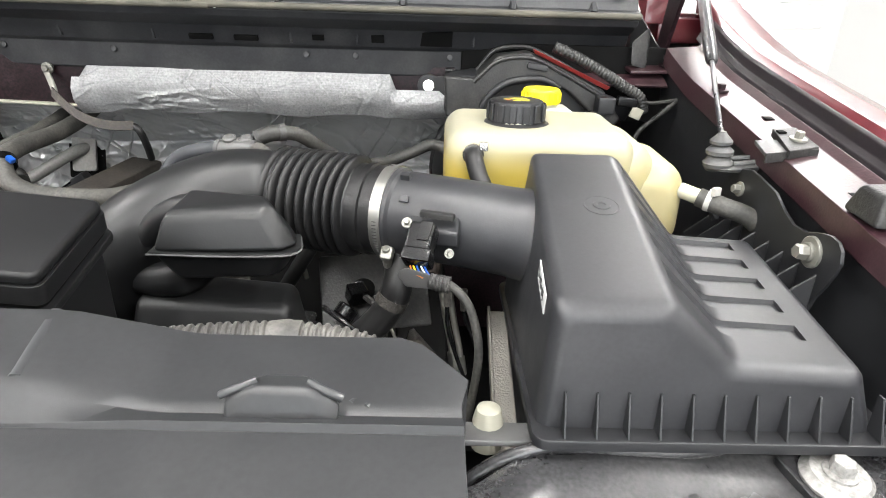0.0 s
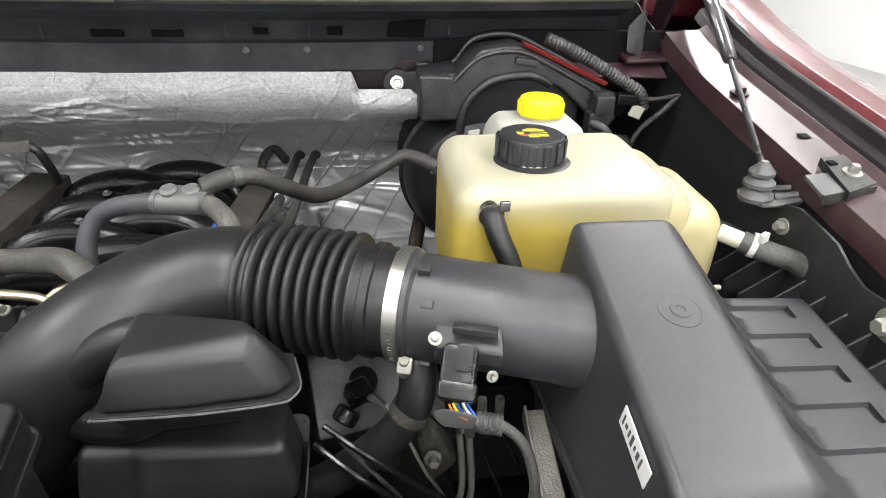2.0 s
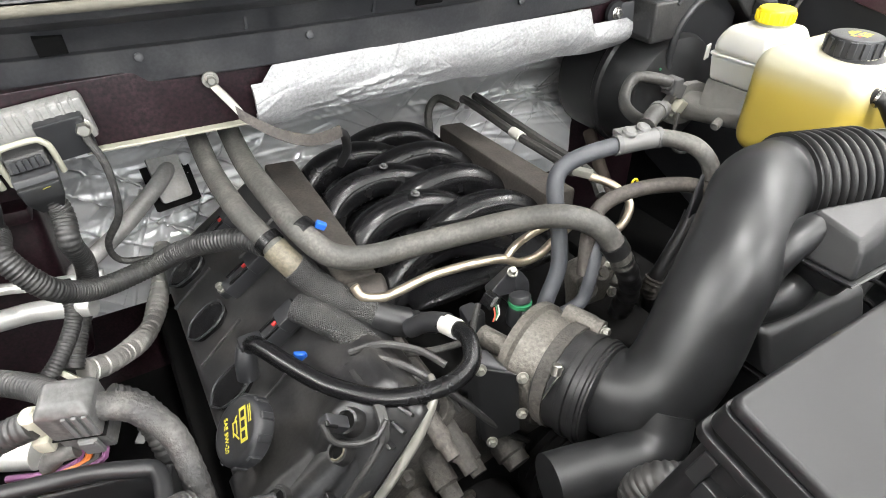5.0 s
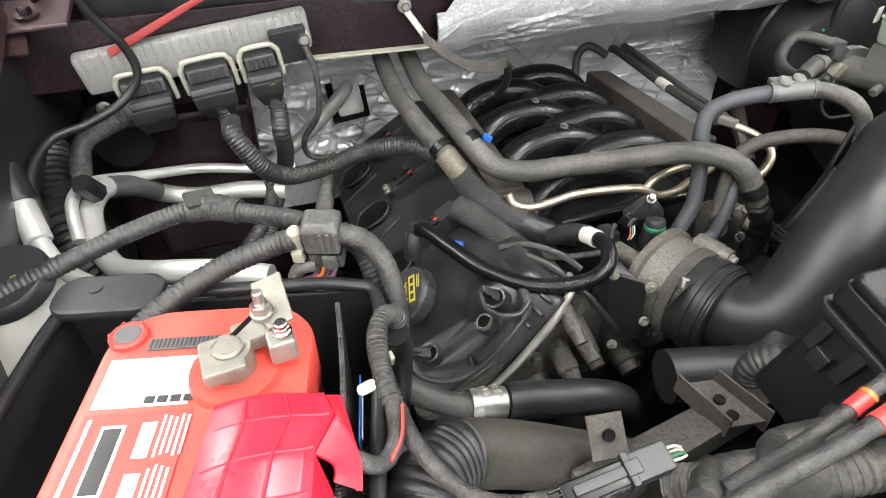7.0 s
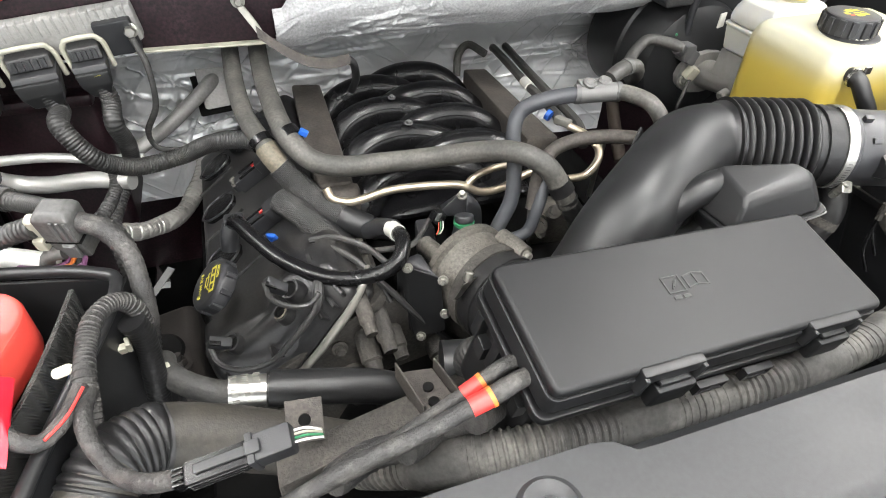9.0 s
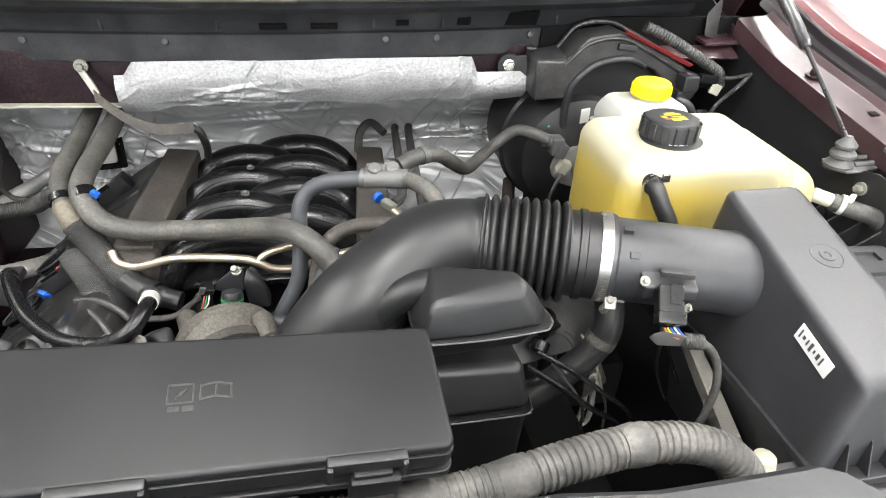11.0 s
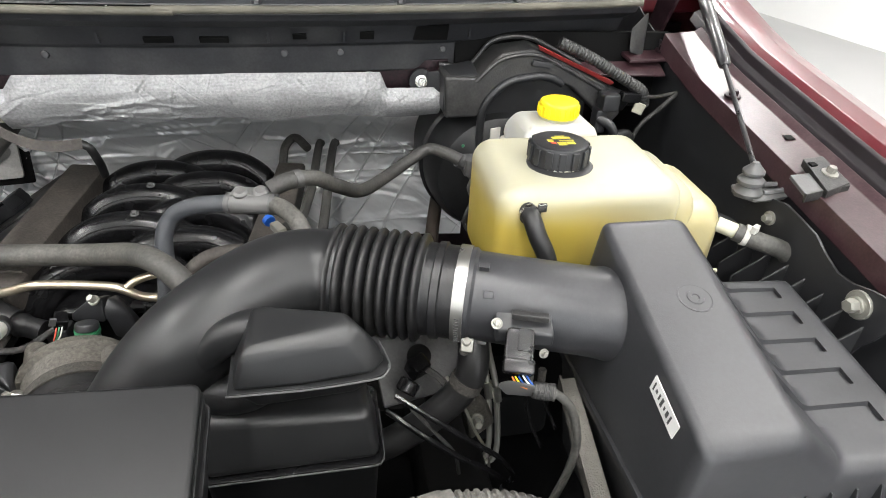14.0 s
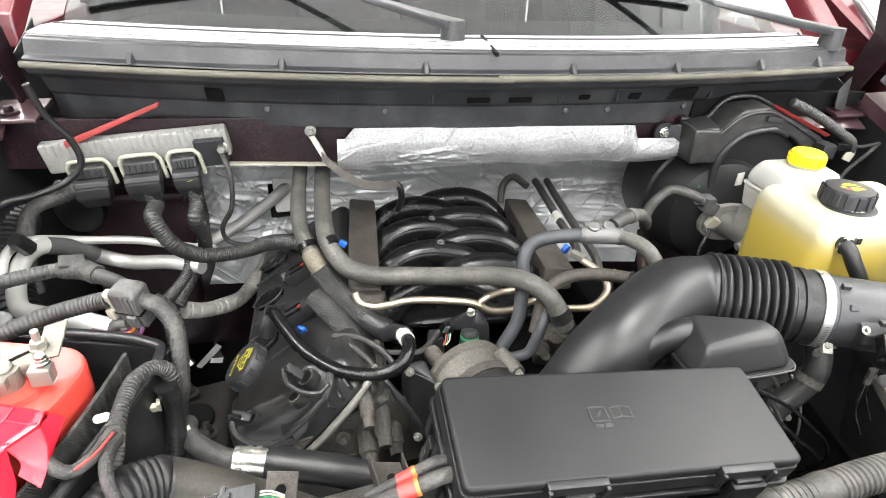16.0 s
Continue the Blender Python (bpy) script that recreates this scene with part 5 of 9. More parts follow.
part("strut_rib", hull([(0.268, 0.400, 1.006), (0.272, 0.400, 1.006), (0.290, 0.320, 0.992), (0.296, 0.320, 0.992), (0.27, 0.4, 0.99), (0.29, 0.33, 0.98)], 0.002), SMOOTH, RS)
# near-black panel paints in the shade below the cover
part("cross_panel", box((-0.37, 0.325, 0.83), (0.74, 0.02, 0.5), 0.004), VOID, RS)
part("corner_panel", sheet(lambda u, v: (-0.02 + 0.12 * u, 0.405 - 0.09 * v - 0.03 * (1 - u), 0.965 + 0.030 * u - 0.10 * v * v - 0.01 * v), 12, 10, 0.004), PANEL_GREY, RS, "satin black pressed corner")
part("mount", lathe([(0.013, 0), (0.013, 0.6), (0.010, 0.9), (0.004, 1)], (0.045, 0.43, 0.985), (0.045, 0.43, 1.026), 16), OFFWHITE, RS)

# ---- corrugated front hose and cables ----
CH = thing("corrugated_hose", (-0.3, 0.41, 1.05), "dusty grey corrugated wiring conduit along the radiator cover", "conduit")
CONDUIT = [(-0.675, 0.455, 1.030), (-0.650, 0.432, 1.055), (-0.615, 0.410, 1.080), (-0.56, 0.397, 1.092), (-0.46, 0.394, 1.087), (-0.34, 0.391, 1.088), (-0.27, 0.396, 1.085), (-0.21, 0.403, 1.087), (-0.155, 0.411, 1.089), (-0.10, 0.416, 1.088), (-0.055, 0.412, 1.083), (-0.022, 0.405, 1.066), (0.0, 0.401, 1.034), (0.006, 0.402, 0.98), (0.006, 0.42, 0.92)]
part("conduit", tube(CONDUIT, 0.0158, 20, 0.0011, corrugate(0.0064, 0.06)), CONDUIT_GREY, CH)
line_ = spline(CONDUIT, 0.006)
for x0, x1 in ((-0.645, -0.58), (-0.50, -0.385), (-0.33, -0.20), (-0.125, -0.095)):
    part("tape_wrap", tube([p for p in line_ if x0 < p.x < x1][::2], 0.0172, 18, 0.002, wraps(0.022, 0.05)), CONDUIT_GREY, CH, "grey cloth tape wrap")
PC = thing("power_cable", (-0.65, 0.42, 1.1), "thick grey taped cable with red tape bands", "cable")
NEAR_LEAD = [(-0.80, 0.383, 1.093), (-0.743, 0.391, 1.116), (-0.691, 0.393, 1.137), (-0.640, 0.394, 1.152), (-0.610, 0.3965, 1.161), (-0.597, 0.3975, 1.164), (-0.592, 0.398, 1.1655), (-0.574, 0.402, 1.168), (-0.545, 0.415, 1.155)]
FAR_LEAD = [(-0.68, 0.413, 1.103), (-0.640, 0.410, 1.137), (-0.609, 0.412, 1.154), (-0.597, 0.414, 1.159), (-0.592, 0.415, 1.161), (-0.575, 0.418, 1.165), (-0.545, 0.43, 1.15)]
for lead, r_, i_ in ((NEAR_LEAD, 0.0062, 4), (FAR_LEAD, 0.0052, 2)):
    part("cable", tube(lead, r_, 16, 0.002, wraps(0.03, 0.04)), TAPE, PC)
    part("red_band", tube(lead[i_:i_ + 2], r_ * 1.08, 18, 0.003), RED_TAPE, PC, "bright red tape")
    part("orange_band", tube([lead[i_ + 1], Vector(lead[i_ + 1]).lerp(Vector(lead[i_ + 2]), 0.55)], r_ * 1.14, 18, 0.003), ORANGE, PC, "orange plastic band")

# ---- engine ----
ENG = thing("engine", (-0.43, 0.95, 0.6), "engine block coloured near-black for bay shade, with dusty cam covers", "engine")
# block and pulleys are near-black: the shade low in the bay is painted in
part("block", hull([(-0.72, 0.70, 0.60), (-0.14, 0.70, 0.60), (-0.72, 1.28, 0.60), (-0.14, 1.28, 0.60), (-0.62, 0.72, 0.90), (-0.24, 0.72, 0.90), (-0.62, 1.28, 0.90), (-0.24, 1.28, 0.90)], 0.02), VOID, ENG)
part("timing_cover", hull([(-0.78, 0.716, 0.79), (-0.63, 0.712, 0.955), (-0.60, 0.715, 0.96), (-0.40, 0.715, 0.90), (-0.30, 0.72, 0.70), (-0.66, 0.716, 0.60), (-0.78, 0.76, 0.80), (-0.66, 0.76, 0.93), (-0.40, 0.76, 0.90), (-0.30, 0.76, 0.70), (-0.66, 0.76, 0.6)], 0.012, 3), DARK_ALLOY, ENG, "dirty cast timing cover")
part("cover_edge", tube([(-0.606, 0.735, 0.992), (-0.614, 0.712, 0.994), (-0.636, 0.702, 0.962), (-0.658, 0.699, 0.934), (-0.683, 0.698, 0.902), (-0.710, 0.698, 0.873), (-0.726, 0.70, 0.857)], 0.0052, 10, rfun=lambda s, L: 0.75 + 0.35 * math.sin(math.pi * s / L)), ZINC, ENG, "pale cast flange edge")
for k_, (bx, by, bz, r_, h_) in enumerate(((-0.602, 0.690, 0.935, 0.012, 0.05), (-0.622, 0.690, 0.900, 0.014, 0.05), (-0.585, 0.695, 0.90, 0.012, 0.04), (-0.623, 0.69, 0.968, 0.010, 0.045), (-0.52, 0.70, 0.85, 0.02, 0.03), (-0.64, 0.69, 0.83, 0.02, 0.03))):
    part("boss", lathe([(r_, 0), (r_, 0.7), (r_ * 0.8, 0.75), (r_ * 0.75, 1)], (bx, by + 0.03, bz), (bx + 0.004, by - h_ * 0.5, bz - h_ * 0.5), 16), DARK_ALLOY, ENG)
for bx, by, bz in ((-0.70, 0.712, 0.83), (-0.655, 0.708, 0.89), (-0.48, 0.705, 0.88), (-0.44, 0.705, 0.80), (-0.58, 0.70, 0.80), (-0.74, 0.705, 0.79)):
    part("bolt", hexbolt((bx, by, bz), (0, -1, 0.2), 0.007, 0.009), DARK_ALLOY, ENG)
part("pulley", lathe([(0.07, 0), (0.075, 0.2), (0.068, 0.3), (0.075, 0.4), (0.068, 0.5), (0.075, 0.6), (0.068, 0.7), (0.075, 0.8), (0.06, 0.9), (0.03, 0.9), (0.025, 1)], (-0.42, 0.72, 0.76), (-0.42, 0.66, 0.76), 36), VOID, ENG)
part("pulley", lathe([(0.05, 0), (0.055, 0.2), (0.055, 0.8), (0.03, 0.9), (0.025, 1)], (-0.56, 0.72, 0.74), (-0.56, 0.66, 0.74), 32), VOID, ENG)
vcm = pose(-0.722, 0.955, 0.925, 0, -33, 0)


def vc(bm):
    bmesh.ops.transform(bm, matrix=vcm, verts=bm.verts)
    return bm


cover = part("cam_cover", vc(hull([(x, y, z) for x0, x1, y0, y1, z in ((-0.115, 0.125, -0.245, 0.31, -0.04), (-0.10, 0.11, -0.225, 0.30, 0.018)) for x in (x0, x1) for y in (y0, y1)], 0.014, 3)), CAM_BLACK, ENG, "dusty black plastic cam cover")
part("cover_flange", vc(prism(rounded(-0.125, -0.25, 0.13, 0.32, 0.02), -0.05, -0.035, 0.003)), DARK_ALLOY, cover)
for yy in (-0.05, 0.08, 0.21):
    well = [(-0.088, yy - 0.004), (-0.074, yy + 0.020), (-0.040, yy + 0.022), (-0.026, yy + 0.010), (-0.026, yy - 0.012), (-0.044, yy - 0.024), (-0.074, yy - 0.020)]
    coil = part("coil_pack", vc(prism(well, 0.012, 0.027, 0.004)), GLOSS, cover, "glossy black ignition coil")
    part("coil_rim", vc(tube([(x_, y_, 0.0265) for x_, y_ in well + well[:1]], 0.0016, 6, 0.004)), PLASTIC, coil)
    part("coil_connector", vc(join(box((0.030, yy + 0.004, 0.030), (0.074, 0.020, 0.024), 0.003), box((0.052, yy + 0.004, 0.036), (0.030, 0.026, 0.022), 0.003))), PLASTIC, coil)
    for dy in (-0.004, 0.012):
        part("latch_rail", vc(box((0.030, yy + dy, 0.0430), (0.050, 0.0024, 0.004), 0.0008)), GLOSS, coil)
    part("coil_tab", vc(box((0.034, yy + 0.004, 0.0440), (0.006, 0.004, 0.0035), 0.0008)), RED_TAPE, coil, "red locking tab")
    part("coil_boss", vc(lathe([(0.011, 0), (0.010, 1)], (-0.012, yy + 0.020, 0.014), (-0.012, yy + 0.020, 0.030), 16)), PLASTIC, coil)
    part("coil_bolt", vc(hexbolt((-0.012, yy + 0.020, 0.030), (0, 0, 1), 0.0055, 0.008, 1.5)), ZINC, coil)
for yy in (-0.21, -0.11, 0.03, 0.16, 0.28):
    part("cover_bolt", vc(hexbolt((-0.112, yy, -0.03), (0, 0, 1), 0.006, 0.006)), STEEL, cover)
def cover_front(u, v):
    """Moulded front of the cam cover: two swollen sensor seats, then a slope down to the timing flange."""
    x, y = -0.112 + 0.226 * u, -0.155 - 0.078 * v
    w = max(0.0, min(1.0, (v - 0.62) / 0.38))
    w = w * w * (3 - 2 * w)
    bump = lambda cx, cy, sx, sy, h: h * math.exp(-((x - cx) / sx) ** 2 - ((y - cy) / sy) ** 2)
    z = 0.0195 + bump(0.048, -0.212, 0.034, 0.030, 0.020) + bump(-0.056, -0.215, 0.024, 0.022, 0.006) - bump(0.0, -0.215, 0.016, 0.03, 0.006)
    edge = -0.051 + 0.35 * (x + 0.017) if x > -0.017 else -0.051 + 0.12 * (x + 0.017)
    side = max(0.0, min(1.0, (-0.096 - x) / 0.016)) + max(0.0, min(1.0, (x - 0.100) / 0.014))
    return (x, y - 0.018 * w, (1 - w) * z + w * edge - 0.030 * side * (1 - w))


part("cover_front", vc(sheet(cover_front, 60, 40, 0.004)), CAM_BLACK, cover, "grimy moulded front of the cam cover", angle=60)
for lx, ly, lz, rr in ((0.050, -0.217, 0.036, 0.0125), (0.022, -0.226, 0.022, 0.0105), (-0.055, -0.214, 0.021, 0.0115)):
    part("sensor_seat", vc(lathe([(rr * 1.25, 0), (rr * 1.12, 0.6), (rr, 1), (rr * 0.78, 1), (rr * 0.70, 0.55)], (lx, ly, lz - 0.010), (lx, ly - 0.004, lz + 0.004), 22)), CAM_BLACK, cover)
    part("sensor_bore", vc(lathe([(rr * 0.76, 0), (rr * 0.70, 1)], (lx, ly - 0.003, lz - 0.002), (lx, ly - 0.0035, lz - 0.0005), 18)), VOID, cover)
part("brass_ring", vc(tube([(0.022 + 0.0085 * math.cos(a), -0.229 + 0.0085 * math.sin(a), 0.0255) for a in np.linspace(3.4, 6.2, 10)], 0.0011, 6)), TAN, cover, "worn brass bush")
for rx, ry, rz, ra in ((0.094, -0.235, -0.004, 20), (0.078, -0.238, -0.010, 10), (0.060, -0.240, -0.012, 0), (-0.02, -0.236, -0.020, -10), (-0.088, -0.232, -0.018, -20)):
    part("buttress", vc(box((rx, ry, rz), (0.004, 0.016, 0.036), 0.0012, (25, 0, ra))), CAM_BLACK, cover)
# near-black skirt paints the shade under the cover front
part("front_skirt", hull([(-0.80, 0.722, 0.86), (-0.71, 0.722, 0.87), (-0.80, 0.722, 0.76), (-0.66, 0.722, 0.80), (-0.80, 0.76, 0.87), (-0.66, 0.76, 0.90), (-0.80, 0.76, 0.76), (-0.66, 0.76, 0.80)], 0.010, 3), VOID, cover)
for a0, b0 in ((-0.02, -0.10), (0.05, -0.02), (-0.05, 0.03), (0.06, 0.15), (-0.06, 0.17)):
    part("raised_web", vc(box((a0, b0, 0.019), (0.075, 0.004, 0.006), 0.0015, (0, 0, 12))), DUSTY, cover)

OC = thing("oil_cap", (-0.785, 0.775, 0.96), "black oil filler cap with yellow printed markings", "oil cap")
on_ = Vector((-0.70, -0.02, 0.71)).normalized()
ou_ = (Vector((0, -0.87, -0.49)) - on_ * Vector((0, -0.87, -0.49)).dot(on_)).normalized()
ov_ = on_.cross(ou_)
ocm = Matrix.Translation((-0.787, 0.791, 0.962)) @ Matrix((ou_, ov_, on_)).transposed().to_4x4() @ Matrix.Diagonal((0.90, 0.90, 0.62, 1))


def oc(bm):
    bmesh.ops.transform(bm, matrix=ocm, verts=bm.verts)
    return bm


part("cap", oc(lathe([(0.037, 0), (0.039, 0.15), (0.039, 0.75), (0.036, 0.92), (0.031, 1.0)], (0, 0, -0.014), (0, 0, 0.021), 36)), PLASTIC, OC)
for k in range(10):
    a = 2 * math.pi * (k + 0.5) / 10
    part("grip", oc(box((0.0385 * math.cos(a), 0.0385 * math.sin(a), 0.002), (0.005, 0.009, 0.024), 0.0015, (0, 0, math.degrees(a)), 1)), PLASTIC, OC)
part("print_block", oc(box((0.0, 0.015, 0.0213), (0.040, 0.011, 0.0006), 0)), YELLOW_INK, OC, "yellow printed panel")
for dx in (-0.012, 0.0, 0.012):
    part("print_mark", oc(box((dx, 0.015, 0.0218), (0.008, 0.006, 0.0004), 0)), SMOOTH, OC)
for k in range(2):
    part("print_mark", oc(box((-0.008, 0.0245 + 0.003 * k, 0.0213), (0.020, 0.0014, 0.0005), 0)), YELLOW_INK, OC)
part("print_can", oc(join(box((0.0, -0.002, 0.0213), (0.016, 0.0016, 0.0005), 0), box((0.0, 0.004, 0.0213), (0.014, 0.0016, 0.0005), 0), box((-0.008, 0.001, 0.0213), (0.0016, 0.008, 0.0005), 0), box((0.009, 0.003, 0.0213), (0.012, 0.0016, 0.0005), 0, (0, 0, 40)), box((-0.011, 0.003, 0.0213), (0.008, 0.0016, 0.0005), 0, (0, 0, -35)))), YELLOW_INK, OC)
part("print_text", oc(text_mesh("SAE 5W-20", 0.0085, pose(0.001, -0.014, 0.0214))), YELLOW_INK, OC)

# intake manifold
MAN = thing("intake_manifold", (-0.43, 1.08, 0.93), "glossy black plastic intake manifold with curved runners", "intake manifold")
part("plenum", hull([(-0.56, 0.86, 0.95), (-0.30, 0.86, 0.95), (-0.56, 1.27, 0.93), (-0.30, 1.27, 0.93), (-0.53, 0.85, 0.975), (-0.33, 0.85, 0.975), (-0.50, 1.26, 0.96), (-0.36, 1.26, 0.96)], 0.02, 3), GLOSS, MAN)


def runner(pts):
    """One arched intake runner with two fine mould ridges along its front flank."""
    r = part("runner", tube(pts, 0.0255, 28, 0.004), GLOSS, MAN)
    for dy, dz in ((-0.0215, 0.0135), (-0.0245, 0.0075)):
        part("mould_ridge", tube([(x_, y_ + dy, z_ + dz) for x_, y_, z_ in pts[1:-1]], 0.0011, 6, 0.004), GLOSS, r)


for k in range(4):
    y = 0.925 + 0.103 * k
    z = 0.999 - 0.003 * k
    runner([(-0.585, y - 0.030, z - 0.075), (-0.575, y - 0.022, z - 0.045), (-0.553, y - 0.010, z - 0.018), (-0.520, y - 0.002, z - 0.003), (-0.475, y + 0.002, z), (-0.430, y, z - 0.010), (-0.392, y - 0.006, z - 0.032), (-0.372, y - 0.01, z - 0.065)])
    y += 0.048
    runner([(-0.285, y - 0.030, z - 0.085), (-0.293, y - 0.022, z - 0.055), (-0.315, y - 0.010, z - 0.026), (-0.348, y - 0.002, z - 0.008), (-0.395, y + 0.002, z - 0.003), (-0.440, y, z - 0.010), (-0.475, y - 0.004, z - 0.03)])
for by_, bz_ in ((1.020, 1.0255), (1.124, 1.022)):
    part("bolt", hexbolt((-0.468, by_, bz_ - 0.002), (0, -0.2, 1), 0.0042, 0.004), GREYPL, MAN)

# fuel rails and tube
FR = thing("fuel_rail", (-0.605, 1.07, 0.98), "brown dusty square-section fuel rail cover", "fuel rail", "fuel rails")
part("rail", hull([(-0.625, 1.235, 1.018), (-0.572, 1.25, 1.006), (-0.640, 0.90, 1.015), (-0.585, 0.905, 1.008), (-0.625, 1.235, 0.97), (-0.572, 1.25, 0.96), (-0.64, 0.90, 0.96), (-0.585, 0.905, 0.96)], 0.005), BROWN, FR)
part("end_boss", hull([(-0.645, 0.905, 1.01), (-0.575, 0.91, 1.005), (-0.63, 0.868, 1.005), (-0.585, 0.868, 1.0), (-0.64, 0.9, 0.95), (-0.575, 0.9, 0.95), (-0.60, 0.865, 0.96)], 0.008), BROWN, FR)
FR2 = thing("fuel_rail", (-0.26, 1.1, 0.97), "brown dusty square-section fuel rail beside the manifold", "fuel rail", "fuel rails")
part("rail", hull([(-0.274, 1.285, 0.985), (-0.222, 1.285, 0.980), (-0.300, 0.93, 1.015), (-0.243, 0.93, 1.010), (-0.274, 1.285, 0.94), (-0.222, 1.285, 0.94), (-0.300, 0.93, 0.965), (-0.243, 0.93, 0.965)], 0.006), BROWN, FR2)
FT = thing("fuel_tube", (-0.5, 0.84, 1.0), "bare metal crossover fuel tube in front of the manifold", "fuel tube")
part("tube", tube([(-0.628, 0.872, 1.025), (-0.622, 0.864, 1.012), (-0.600, 0.858, 1.006), (-0.578, 0.852, 1.012), (-0.545, 0.846, 1.022), (-0.50, 0.842, 1.022), (-0.455, 0.838, 1.018), (-0.438, 0.836, 1.012), (-0.418, 0.836, 1.000), (-0.385, 0.84, 0.996), (-0.35, 0.85, 1.002), (-0.30, 0.87, 1.0)], 0.0058, 12, 0.004), TUBE_METAL, FT)
part("tube", tube([(-0.440, 0.837, 1.012), (-0.425, 0.842, 1.022), (-0.400, 0.848, 1.026), (-0.365, 0.858, 1.022), (-0.335, 0.87, 1.014)], 0.0052, 12, 0.004), TUBE_METAL, FT)

# ---- coolant hoses over the engine ----
HA = thing("heater_hose", (-0.55, 0.9, 1.05), "thick grey rubber heater hose across the manifold", "hose", "heater hoses")
part("hose", tube([(-0.672, 1.235, 1.135), (-0.673, 1.20, 1.112), (-0.676, 1.10, 1.094), (-0.672, 0.98, 1.092), (-0.664, 0.925, 1.082), (-0.640, 0.900, 1.056), (-0.600, 0.893, 1.042), (-0.54, 0.888, 1.040), (-0.48, 0.872, 1.046), (-0.42, 0.835, 1.066), (-0.385, 0.800, 1.078), (-0.355, 0.775, 1.068), (-0.335, 0.762, 1.040), (-0.322, 0.755, 1.012)], 0.0145, 18, 0.006), RUBBER, HA)
part("end_clamp", tube([(-0.338, 0.764, 1.044), (-0.330, 0.759, 1.030)], 0.0165, 18, 0.003), RUBBER_DARK, HA)
part("clip_ring", tube([(-0.664, 0.932, 1.084), (-0.658, 0.920, 1.078)], 0.0165, 18, 0.002), GLOSS, HA)
part("clip_tab", box((-0.643, 0.915, 1.089), (0.012, 0.008, 0.008), 0.0015, (0, 30, -20)), BLUE, HA, "blue plastic clip tab")
HB = thing("heater_hose", (-0.68, 0.95, 1.05), "thick grey rubber heater hose ending in a braided sleeve", "hose", "heater hoses")
part("hose", tube([(-0.716, 1.235, 1.135), (-0.716, 1.20, 1.110), (-0.718, 1.10, 1.090), (-0.712, 1.0, 1.082), (-0.698, 0.945, 1.070), (-0.690, 0.930, 1.060)], 0.0135, 18, 0.006), RUBBER, HB)
part("coupling", tube([(-0.694, 0.936, 1.064), (-0.686, 0.923, 1.052), (-0.679, 0.916, 1.042)], 0.0155, 18, 0.003), TAN, HB, "tan hose coupling")
part("clip_ring", tube([(-0.699, 0.947, 1.071), (-0.695, 0.938, 1.066)], 0.0165, 18, 0.002), GLOSS, HB)


def braid(s, L):
    return 1.0 + 0.03 * (math.sin(s * 2600) > 0)


part("braided_sleeve", tube([(-0.681, 0.918, 1.044), (-0.660, 0.905, 1.016), (-0.635, 0.875, 0.998), (-0.612, 0.853, 0.988)], 0.0175, 20, 0.0011, braid), BRAID, HB, "black braided protective sleeve")
part("quick_connector", join(tube([(-0.616, 0.857, 0.989), (-0.598, 0.845, 0.980), (-0.58, 0.838, 0.972)], 0.0185, 18, 0.004), tube([(-0.585, 0.84, 0.974), (-0.565, 0.835, 0.967), (-0.545, 0.83, 0.962)], 0.0135, 18, 0.003, lambda s, L: 1.15 if 0.012 < s < 0.02 else 1.0)), SMOOTH, HB)
SLV = thing("wire_sleeve", (-0.66, 0.82, 0.96), "grey woven sleeve over the wiring", "sleeve")
part("sleeve", tube([(-0.690, 0.900, 1.0), (-0.668, 0.868, 0.995), (-0.645, 0.835, 0.982), (-0.628, 0.805, 0.965), (-0.618, 0.785, 0.945)], 0.017, 18, 0.0012, braid), BRAID, SLV)
PCV = thing("breather_hose", (-0.65, 0.75, 0.98), "glossy black breather hose with white band", "hose")
part("hose", tube([(-0.755, 0.866, 1.0), (-0.748, 0.851, 1.010), (-0.728, 0.812, 1.006), (-0.700, 0.772, 0.996), (-0.655, 0.732, 0.992), (-0.605, 0.712, 0.998), (-0.573, 0.712, 1.012), (-0.560, 0.735, 1.022), (-0.560, 0.762, 1.016), (-0.566, 0.785, 1.008)], 0.0096, 18, 0.004), GLOSS, PCV)
part("white_band", tube([(-0.560, 0.757, 1.0175), (-0.563, 0.778, 1.0105)], 0.0112, 18, 0.003), WHITE, PCV, "white plastic band")
part("elbow_fitting", tube([(-0.560, 0.775, 1.012), (-0.572, 0.80, 1.0), (-0.585, 0.82, 0.98)], 0.0115, 14, 0.004), PLASTIC, PCV)
part("end_fitting", join(tube([(-0.755, 0.870, 0.998), (-0.762, 0.862, 0.985), (-0.765, 0.858, 0.965)], 0.012, 14, 0.004), box((-0.752, 0.868, 1.002), (0.026, 0.02, 0.014), 0.004)), PLASTIC, PCV)
single("blue_cap", hull([(-0.714, 0.846, 0.980), (-0.700, 0.840, 0.980), (-0.718, 0.838, 0.992), (-0.706, 0.828, 0.992), (-0.716, 0.842, 0.994), (-0.704, 0.836, 0.993), (-0.712, 0.834, 0.980)], 0.002), BLUE, "bright blue plastic cap on the cam cover", "cap", (-0.707, 0.838, 0.975))
part("end_elbow", tube([(-0.326, 0.757, 1.022), (-0.312, 0.755, 0.998), (-0.297, 0.758, 0.970), (-0.288, 0.765, 0.935), (-0.286, 0.775, 0.90)], 0.0138, 18, 0.003, lambda s, L: 1.10 if int(s / 0.009) % 3 == 0 else 1.0), RUBBER_DARK, HA, "black ribbed rubber end elbow")
